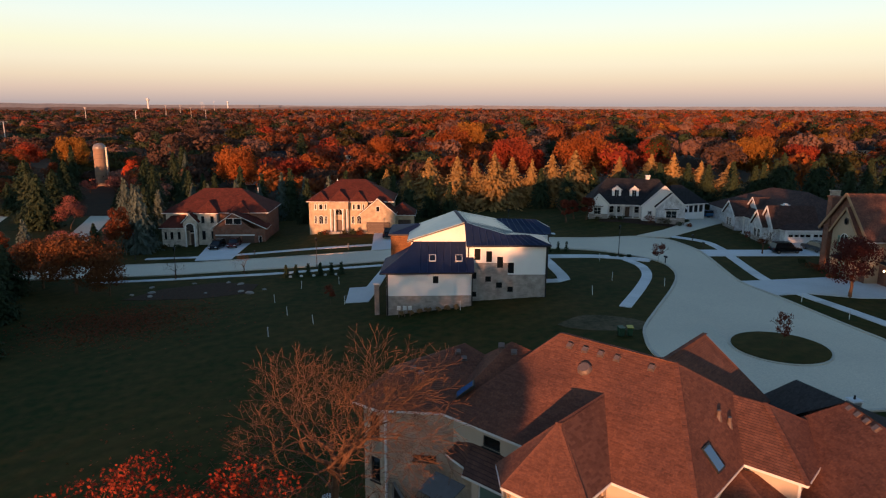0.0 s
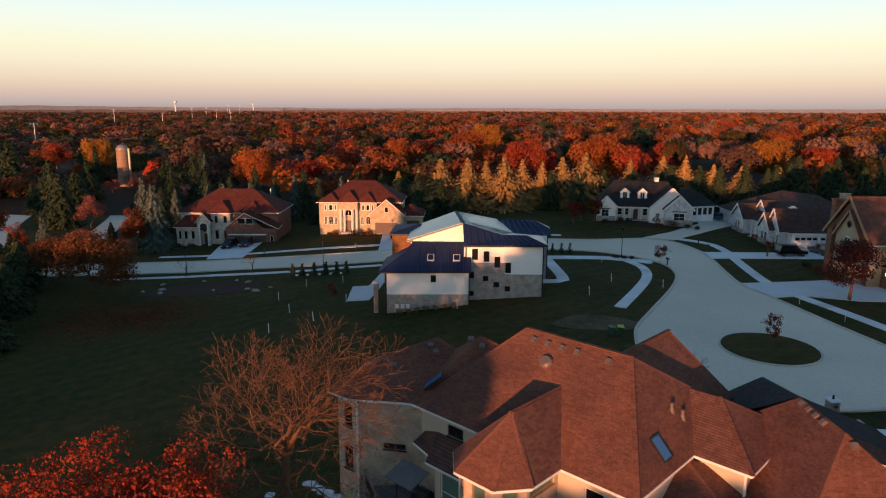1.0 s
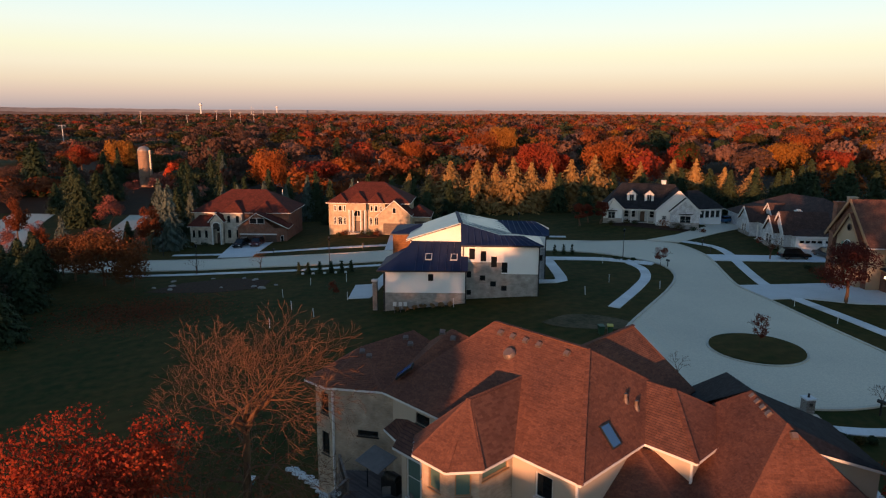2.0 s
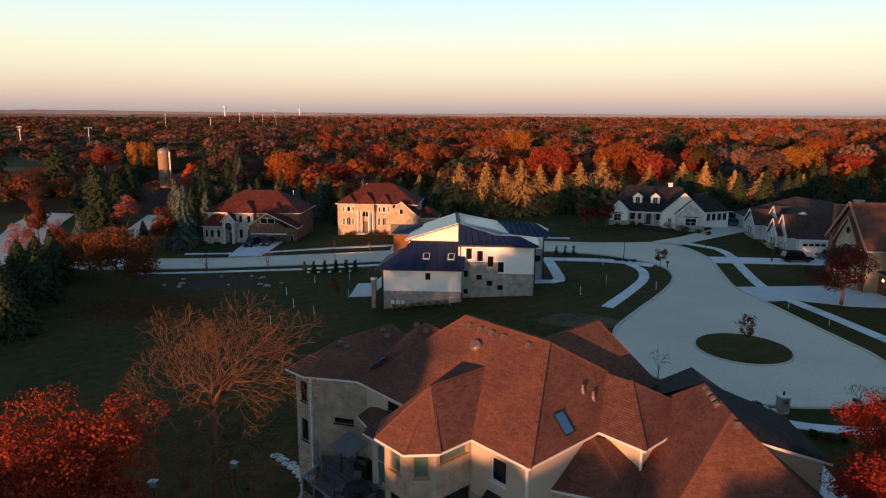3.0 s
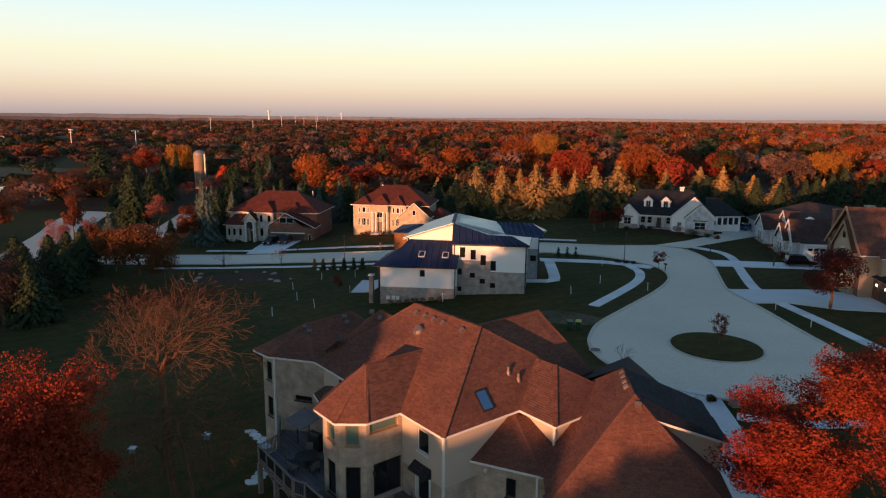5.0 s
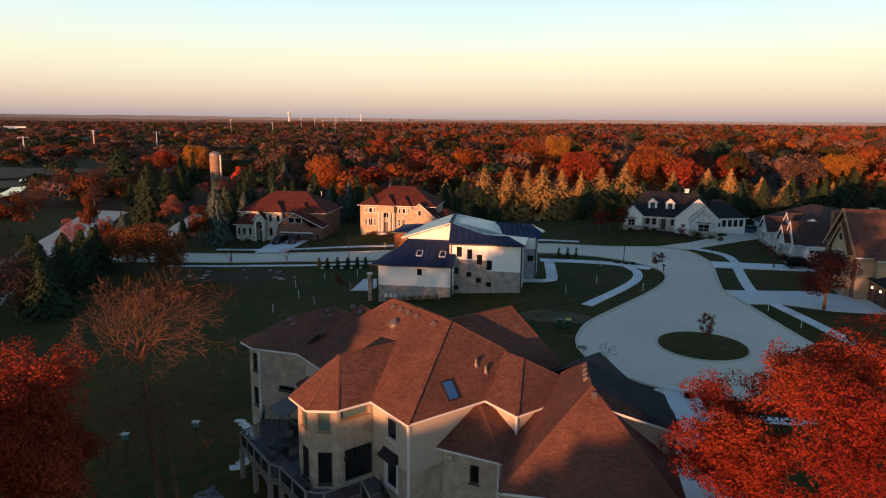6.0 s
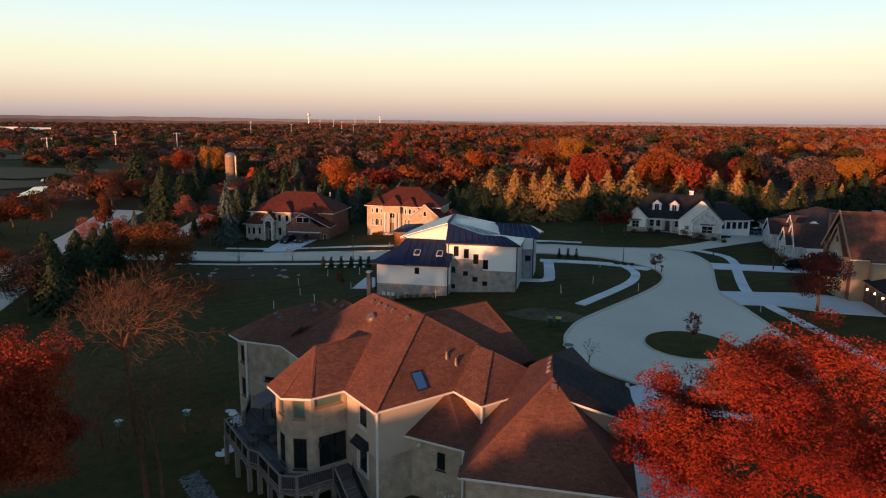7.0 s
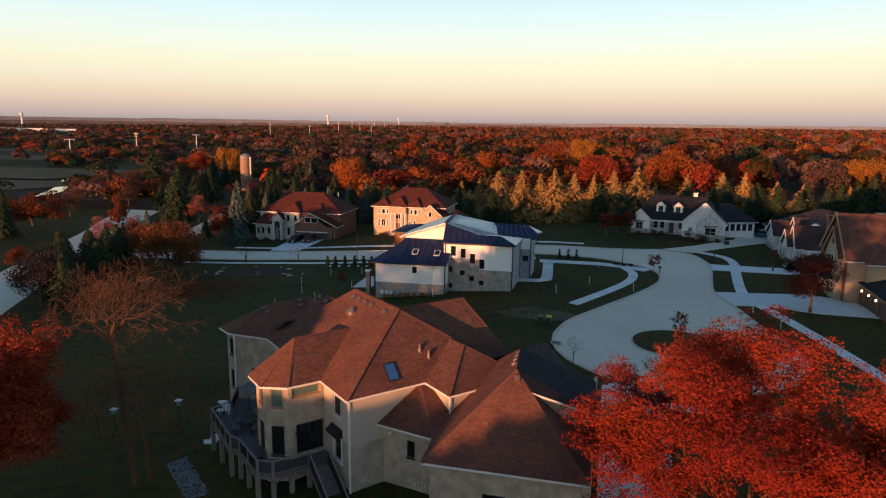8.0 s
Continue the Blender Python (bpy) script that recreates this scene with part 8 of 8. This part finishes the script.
def stone_mailbox(x, y):
    t = thing("mailbox_pillar", pose(x, y, ground_z(x, y), 0, 0, 12), "stone pillar with a mailbox by the kerb", "mailbox")
    part("pillar", boxes((-0.38, 0.38, -0.38, 0.38, -0.2, 1.45)), STONE_GREY, t)
    part("capstone", boxes((-0.46, 0.46, -0.46, 0.46, 1.45, 1.58)), PALE, t)
    part("box", boxes((-0.14, 0.14, -0.44, -0.37, 0.95, 1.2)), BLACK, t)
    part("lamp", tube(bmesh.new(), (0, 0, 1.58), (0, 0, 1.9), 0.1, 0.07, 8), BLACK, t)


stone_mailbox(32.8, 49.2)


def post_mailbox(x, y, turn):
    t = thing("mailbox", pose(x, y, ground_z(x, y), 0, 0, turn), "black mailbox on a post beside the kerb", "mailbox", "post mailboxes")
    part("post", boxes((-0.06, 0.06, -0.06, 0.06, -0.2, 1.05)), BLACK, t)
    part("box", tube(bmesh.new(), (0, -0.32, 1.18), (0, 0.32, 1.18), 0.16, 0.16, 12), BLACK, t)


for x, y, a in ((38.8, 49.6, 30), (45.9, 114.6, 0), (35.5, 103.2, 20), (46.6, 121.5, 10), (-35.5, 121.9, 0), (-18.0, 123.4, 0)):
    post_mailbox(x, y, a)

m = thing("manhole_cover", pose(21.7, 61.0, ground_z(21.7, 61.0) + 0.17), "dark iron drain cover in the kerb", "drain")
part("cover", tube(bmesh.new(), (0, 0, 0), (0, 0, 0.03), 0.55, 0.55, 20), BLACK, m)
part("rim", tube(bmesh.new(), (0, 0, 0), (0, 0, 0.015), 0.65, 0.65, 20), KERB, m)


def car(x, y, turn, paint, label, tall=1.72, length=4.9, bed=False):
    """A parked car: body, glasshouse, four wheels, lights."""
    t = thing("car", pose(x, y, ground_z(x, y) + 0.12, 0, 0, turn), label, "car", "parked cars")
    L, W = length / 2, 0.93
    side = [(-L, 0.35), (-L, 0.85), (-L + 0.15, 1.0), (L - 1.35, 1.02), (L - 0.2, 0.86), (L, 0.7), (L, 0.35)]
    bm = bmesh.new()
    lo, hi = [bm.verts.new((a, -W, b)) for a, b in side], [bm.verts.new((a, W, b)) for a, b in side]
    bm.faces.new(lo)
    bm.faces.new(hi[::-1])
    for i in range(len(side)):
        j = (i + 1) % len(side)
        bm.faces.new((lo[i], hi[i], hi[j], lo[j]))
    bmesh.ops.bevel(bm, geom=bm.edges[:], offset=0.06, segments=2, affect="EDGES")
    body = part("body", bm, paint, t)
    back = -L + 0.12 if not bed else -0.5
    bm = bmesh.new()
    lo = [bm.verts.new(v) for v in ((back, -W + 0.06, 1.0), (L - 1.25, -W + 0.06, 1.0), (L - 1.25, W - 0.06, 1.0), (back, W - 0.06, 1.0))]
    hi = [bm.verts.new(v) for v in ((back + 0.35, -W + 0.22, tall - 0.06), (L - 2.0, -W + 0.22, tall - 0.06), (L - 2.0, W - 0.22, tall - 0.06), (back + 0.35, W - 0.22, tall - 0.06))]
    bm.faces.new(lo[::-1])
    bm.faces.new(hi)
    for i in range(4):
        bm.faces.new((lo[i], lo[(i + 1) % 4], hi[(i + 1) % 4], hi[i]))
    part("glazing", bm, GLASS, t)
    bm = boxes((back + 0.3, L - 1.95, -W + 0.18, W - 0.18, tall - 0.07, tall))
    bmesh.ops.bevel(bm, geom=bm.edges[:], offset=0.03, segments=2, affect="EDGES")
    part("car_roof", bm, paint, t)
    for px in (-L + 0.9, L - 0.95):
        for py in (-W + 0.02, W - 0.24):
            w = new("wheel")
            w.parent = t
            part("tyre", tube(bmesh.new(), (px, py, 0.34), (px, py + 0.22, 0.34), 0.36, 0.36, 18), BLACK, w)
            part("rim", tube(bmesh.new(), (px, py - 0.01, 0.34), (px, py + 0.23, 0.34), 0.2, 0.2, 12), VENT, w)
    for py in (-0.68, 0.68):
        part("headlight", boxes((L - 0.06, L + 0.02, py - 0.2, py + 0.2, 0.62, 0.76)), TRIM, t)
        part("tail_light", boxes((-L - 0.02, -L + 0.06, py - 0.16, py + 0.16, 0.7, 0.9)), TAIL, t)


BLACK_PAINT = material("black_car_paint", (0.010, 0.011, 0.013), rough=0.18, bump=0)
BLUE_PAINT = material("blue_car_paint", (0.04, 0.14, 0.30), rough=0.2, bump=0)
RED_PAINT = material("dark_red_car_paint", (0.10, 0.022, 0.02), rough=0.2, bump=0)
GREY_PAINT = material("grey_car_paint", (0.07, 0.075, 0.08), rough=0.2, bump=0)
TAIL = material("tail_light_red", (0.25, 0.01, 0.01), rough=0.25, bump=0)
car(-46.2, 132.8, -95, BLACK_PAINT, "black estate car parked on the pale driveway")
car(-42.9, 133.5, -88, RED_PAINT, "dark red car parked before the garage")
car(-11.2, 133.2, 90, BLACK_PAINT, "black pickup truck parked on the driveway", 1.85, 5.6, True)
car(57.5, 150.6, 15, GREY_PAINT, "dark grey car parked beside the sun room")
car(61.0, 149.4, 20, BLUE_PAINT, "light blue car parked beside the sun room", 1.55, 4.5)
car(59.0, 111.8, 5, BLACK_PAINT, "black sport utility car parked on the pale driveway", 1.85, 5.1)
car(65.0, 113.6, 100, GREY_PAINT, "dark car parked before the white garage door")

# shrubs and beds
for i, x in enumerate((-25.6, -24.0, -22.0, -20.0, -18.2, -16.6)):
    c = conifer("arborvitae", 1.9, 1.1, NEEDLE, "small dark conical evergreen in a row", 80 + i, "row of small evergreens", 12, 12, 0.3)
    c.matrix_world = pose(x, 105.2, ground_z(x, 105.2), 0, 0, i * 60)
for i, (x, y) in enumerate(((18.2, 111.2), (19.8, 111.6), (21.3, 111.9))):
    c = conifer("arborvitae", 1.7, 1.0, NEEDLE, "small dark conical evergreen beside the street", 90 + i, "row of small evergreens", 9, 9, 0.22)
    c.matrix_world = pose(x, y, ground_z(x, y), 0, 0, i * 60)
for i, x in enumerate((-24.8, -23.0, -21.0, -19.1, -17.4)):
    t = thing("planter", pose(x, 104.6, ground_z(x, 104.6), 0, 0, i * 25), "small white planter bag between the evergreens", "planter", "white planters in a row")
    bm = boxes((-0.24, 0.24, -0.2, 0.2, -0.05, 0.3))
    bmesh.ops.bevel(bm, geom=bm.edges[:], offset=0.08, segments=2, affect="EDGES")
    part("bag", bm, TRIM, t)
SHRUB_ROWS = [(36.4, 141.0, 1.0), (38.2, 140.6, 0.8), (43.2, 137.6, 1.6), (46.2, 136.6, 1.4), (49.0, 135.6, 0.9), (50.8, 134.8, 0.8), (33.0, 140.8, 0.9), (-25.8, 136.6, 0.8), (-24.6, 136.8, 0.9), (-20.6, 135.6, 1.0),
              (-18.8, 135.2, 1.2), (-17.0, 135.0, 1.1), (-57.5, 134.5, 0.8), (-55.0, 134.6, 0.7), (58.8, 120.2, 0.9), (60.2, 120.0, 0.7), (57.4, 103.0, 1.0), (57.2, 99.0, 1.1), (57.0, 93.8, 1.2)]
for i, (x, y, r) in enumerate(SHRUB_ROWS):
    wall_shrub(x, y, r, (OLIVE_LEAF, NEEDLE, RUSSET_LEAF)[i % 3], ("olive green shrub in the front bed", "dark evergreen shrub in the front bed", "brown shrub in the front bed")[i % 3], 100 + i)
for i in range(7):
    x = -5.2 + i * 1.15
    wall_shrub(x, 79.9 + 0.06 * i, 0.42, DRY_LEAF, "tuft of dry tan grass by the white wall", 130 + i, "grass_tuft", "dry grass tufts by the wall", 1.5)
for i, (x, y) in enumerate(((33.6, 45.0), (34.5, 44.5), (35.6, 44.6), (30.9, 49.9))):
    wall_shrub(x, y, 0.5, (NEEDLE, OLIVE_LEAF)[i % 2], "low dark shrub beside the walk", 160 + i)
for i, (x, y) in enumerate(((28.4, 108.4), (29.8, 107.9), (31.0, 107.9))):
    wall_shrub(x, y, 0.45, NEEDLE, "low dark shrub beside the path", 140 + i)
drape("mulch_bed_1", [(33.2, 139.6), (37.0, 138.8), (42.5, 136.0), (51.5, 133.6), (51.2, 136.0), (46, 139), (40, 142.6), (34, 143)], 0.03, MULCH, label="dark mulch bed before the white house", category="bed")
drape("mulch_bed_2", [(-48, 95), (-44, 101), (-36, 103.5), (-29, 101), (-29, 96), (-36, 94)], 0.04, MULCH, label="dark mulch bed with rocks beside the road", category="bed")
drape("mulch_bed_3", [(-22, 137.6), (-21.5, 134), (-17, 133.4), (-15.6, 136)], 0.05, MULCH, label="dark mulch bed before the cream house", category="bed")


def boulder(x, y, s, seed):
    rng = np.random.default_rng(seed)
    t = thing("boulder", pose(x, y, ground_z(x, y), 0, 0, seed * 33), "flat pale boulder in the mulch bed", "rock", "pale boulders by the road")
    bm = bmesh.new()
    bmesh.ops.create_icosphere(bm, subdivisions=2, radius=1)
    for v in bm.verts:
        v.co *= 1 + 0.22 * noise.noise(v.co * 1.6 + Vector((seed, 0, 0)))
        v.co = Vector((v.co.x * s, v.co.y * s * 0.75, v.co.z * s * 0.42 + s * 0.15))
    part("rock", bm, ROCK, t)


ROCK = material("pale_rock", (0.30, 0.28, 0.26), (0.20, 0.185, 0.17), scale=1.2, fine=9, bump=0.6, depth=0.05)
for i, (x, y, s) in enumerate(((-44.9, 98.6, 1.0), (-46.3, 102.0, 0.8), (-44.2, 96.4, 0.9), (-47.6, 97.8, 0.7), (-28.9, 95.7, 1.1), (-30.6, 97.0, 0.8), (-32.0, 101.5, 0.9), (-34.4, 103.0, 0.7), (-36.0, 97, 0.6), (-27.2, 97.6, 0.6), (-40, 103.4, 0.6))):
    boulder(x, y, s * 0.62, i + 1)


def meter_cabinet():
    t = thing("meter_cabinet", pose(-5.0, 79.6, ground_z(-5, 79.6)), "white utility boxes on posts by the wall", "meter")
    for x in (-0.5, 0.25, 0.9):
        part("post", boxes((x - 0.04, x + 0.04, -0.04, 0.04, -0.2, 1.0)), VENT, t)
        part("box", boxes((x - 0.22, x + 0.22, -0.1, 0.1, 0.9, 1.4)), TRIM, t)


meter_cabinet()


def porch_column():
    t = thing("porch_column", pose(-8.4, 81.6, ground_z(-8.4, 81.6)), "dark stone porch column beside the white house", "column")
    part("shaft", boxes((-0.3, 0.3, -0.3, 0.3, -0.3, 4.0)), STONE_GREY, t)
    part("capital", boxes((-0.4, 0.4, -0.4, 0.4, 4.0, 4.2)), PALE, t)


porch_column()
for i, (x, y) in enumerate(((-13.6, 33.5), (-9.0, 36.0))):
    t = thing("bird_feeder", pose(x, y, ground_z(x, y)), "small pale feeder on a thin post", "feeder", "feeders on the lawn")
    part("post", tube(bmesh.new(), (0, 0, -0.2), (0, 0, 1.6), 0.04, 0.04, 6), BLACK, t)
    part("box", boxes((-0.2, 0.2, -0.16, 0.16, 1.6, 2.0)), TEAL, t)
    part("feeder_roof", boxes((-0.28, 0.28, -0.24, 0.24, 2.0, 2.06)), PALE, t)


# ---- the far land ----
def silo(x, y, h, r):
    t = thing("silo", pose(x, y, ground_z(x, y)), "tall concrete farm silo with a pale dome", "silo")
    part("shaft", tube(bmesh.new(), (0, 0, -0.5), (0, 0, h), r, r, 28), SILO_WALL, t)
    bm = bmesh.new()
    for k in range(5):
        a, b = radians(k * 18), radians((k + 1) * 18)
        tube(bm, (0, 0, h + r * 0.85 * math.sin(a)), (0, 0, h + r * 0.85 * math.sin(b) + 0.001), r * math.cos(a) + 0.05, max(0.02, r * math.cos(b) + 0.05), 28)
    part("dome", bm, SILO_DOME, t)
    for k in range(9):
        part("hoop", tube(bmesh.new(), (0, 0, 1 + k * h / 9), (0, 0, 1.12 + k * h / 9), r + 0.04, r + 0.04, 28), VENT, t)
    part("chute", boxes((r - 0.1, r + 0.55, -0.4, 0.4, 0, h + 0.4)), SILO_DOME, t)


SILO_WALL = material("silo_concrete", (0.30, 0.20, 0.14), (0.21, 0.14, 0.10), scale=0.5, fine=6, bump=0.2)
SILO_DOME = material("silo_metal", (0.27, 0.24, 0.215), (0.21, 0.19, 0.17), rough=0.45, metal=0.3, bump=0)
silo(-130.6, 254.0, 14.3, 2.3)


def power_pole(x, y, h, arms=2, turn=0):
    t = thing("power_pole", pose(x, y, ground_z(x, y), 0, 0, turn), "tall pale power line pole with cross arms", "pole", "power line poles")
    part("pole", tube(bmesh.new(), (0, 0, -0.5), (0, 0, h), 0.55, 0.35, 8), POLE, t)
    for k in range(arms):
        w = 3.8 - k * 0.6
        part("cross_arm", boxes((-w, w, -0.2, 0.2, h - 1.0 - k * 2.6, h - 0.6 - k * 2.6)), POLE, t)
    for sx in (-1, 1):
        part("insulator", tube(bmesh.new(), (sx * 3.3, 0, h - 2.0), (sx * 3.3, 0, h - 1.0), 0.2, 0.2, 6), POLE, t)


POLE = material("pale_steel_pole", (0.62, 0.58, 0.54), (0.5, 0.47, 0.44), rough=0.6, bump=0)
for i, (x, y, h, n, a) in enumerate(((-420, 546, 20, 2, -25), (-384, 425, 17, 1, 50), (-410, 628, 18, 1, 60), (-720, 1360, 30, 2, -20), (-510, 1120, 26, 1, 60), (-640, 1560, 34, 2, -20), (-700, 1800, 36, 2, -20), (-560, 1500, 30, 1, 60),
                                     (-820, 2300, 46, 2, -20), (-880, 2600, 50, 2, -20), (-760, 2150, 42, 1, 60), (-450, 1280, 26, 1, 50))):
    power_pole(x, y, h, n, a)


def water_tower(x, y, h, r, name="water_tower", label="white water tower on the horizon"):
    t = thing(name, pose(x, y, ground_z(x, y)), label, "tower", "towers on the horizon")
    part("stem", tube(bmesh.new(), (0, 0, 0), (0, 0, h), r * 0.45, r * 0.4, 12), TRIM, t)
    bm = bmesh.new()
    bmesh.ops.create_icosphere(bm, subdivisions=2, radius=r, matrix=pose(0, 0, h))
    part("tank", bm, TRIM, t)


water_tower(-1490, 3420, 62, 9)
water_tower(-1330, 4180, 58, 7)
water_tower(-2575, 2490, 52, 9)


def far_house(x, y, w, d, h, turn, walls, tiles, label):
    t = thing("far_house", pose(x, y, ground_z(x, y), 0, 0, turn), label, "house", "distant houses among the trees")
    part("wall", boxes((-w / 2, w / 2, -d / 2, d / 2, -1, h)), walls, t)
    v, f = gable(-w / 2, w / 2, -d / 2, d / 2, h, 0.8, 0.5, "x")
    roof(t, v, f, tiles, 0.2)
    gable_ends = ((-w / 2, d / 2), (-w / 2, -d / 2)), ((w / 2, -d / 2), (w / 2, d / 2))
    for a, b in gable_ends:
        gable_wall(t, a, b, h, d / 2 * 0.8, walls)
    for k in range(4):
        wx = -w / 2 + (k + 0.5) * w / 4
        for z in (1.2, h - 2.0):
            g = new("window")
            g.parent = t
            part("frame", boxes((wx - 0.65, wx + 0.65, -d / 2 - 0.06, -d / 2 + 0.02, z, z + 1.5)), TRIM, g)
            part("pane", boxes((wx - 0.52, wx + 0.52, -d / 2 - 0.08, -d / 2, z + 0.12, z + 1.38)), GLASS, g)


for i, (x, y, a) in enumerate(((-80, 330, 20), (-52, 345, -15), (-70, 262, 35), (-22, 420, 10), (30, 430, -20), (48, 445, 15), (70, 470, -10), (-120, 420, 25), (120, 420, 10), (175, 330, -25), (215, 350, 20), (190, 260, 12), (160, 480, 5), (-10, 560, 15), (60, 640, -10), (150, 640, 25))):
    far_house(x, y, 13 + (i % 3) * 2, 9, 4.6 + (i % 2), a, (GREY_SIDING, TAN_BRICK, GREY_SIDING)[i % 3], (DARK_SHINGLE, RED_SHINGLE)[i % 2], ("grey-sided far house showing between the treetops", "tan far house showing between the treetops", "grey far house showing between the treetops")[i % 3])


def depot(x, y, w, d, h, turn):
    t = thing("depot", pose(x, y, ground_z(x, y), 0, 0, turn), "long pale flat-roofed building near the horizon", "building", "pale buildings near the horizon")
    part("wall", boxes((-w / 2, w / 2, -d / 2, d / 2, -1, h)), WHITE, t)
    part("roof", boxes((-w / 2 - 0.5, w / 2 + 0.5, -d / 2 - 0.5, d / 2 + 0.5, h, h + 0.6)), TRIM, t)
    for k in range(6):
        part("dock_door", boxes((-w / 2 + (k + 0.4) * w / 6, -w / 2 + (k + 0.7) * w / 6, -d / 2 - 0.1, -d / 2 + 0.02, 0, h * 0.5)), BLACK, t)


for x, y, w, h in ((-1420, 1500, 70, 6), (-1530, 1490, 90, 7), (-1660, 1520, 100, 7)):
    depot(x, y, w, 40, h, 44)
water = smooth_line([(-189, 204), (-194, 203), (-206, 222), (-226, 248), (-247, 274), (-243, 276), (-220, 249), (-200, 224), (-189, 204)], 5)[:-1]
drape("water_pond", water, 0.45, WATER, thick=0.05, grid=20, label="still pond reflecting the pale sky", category="pond")
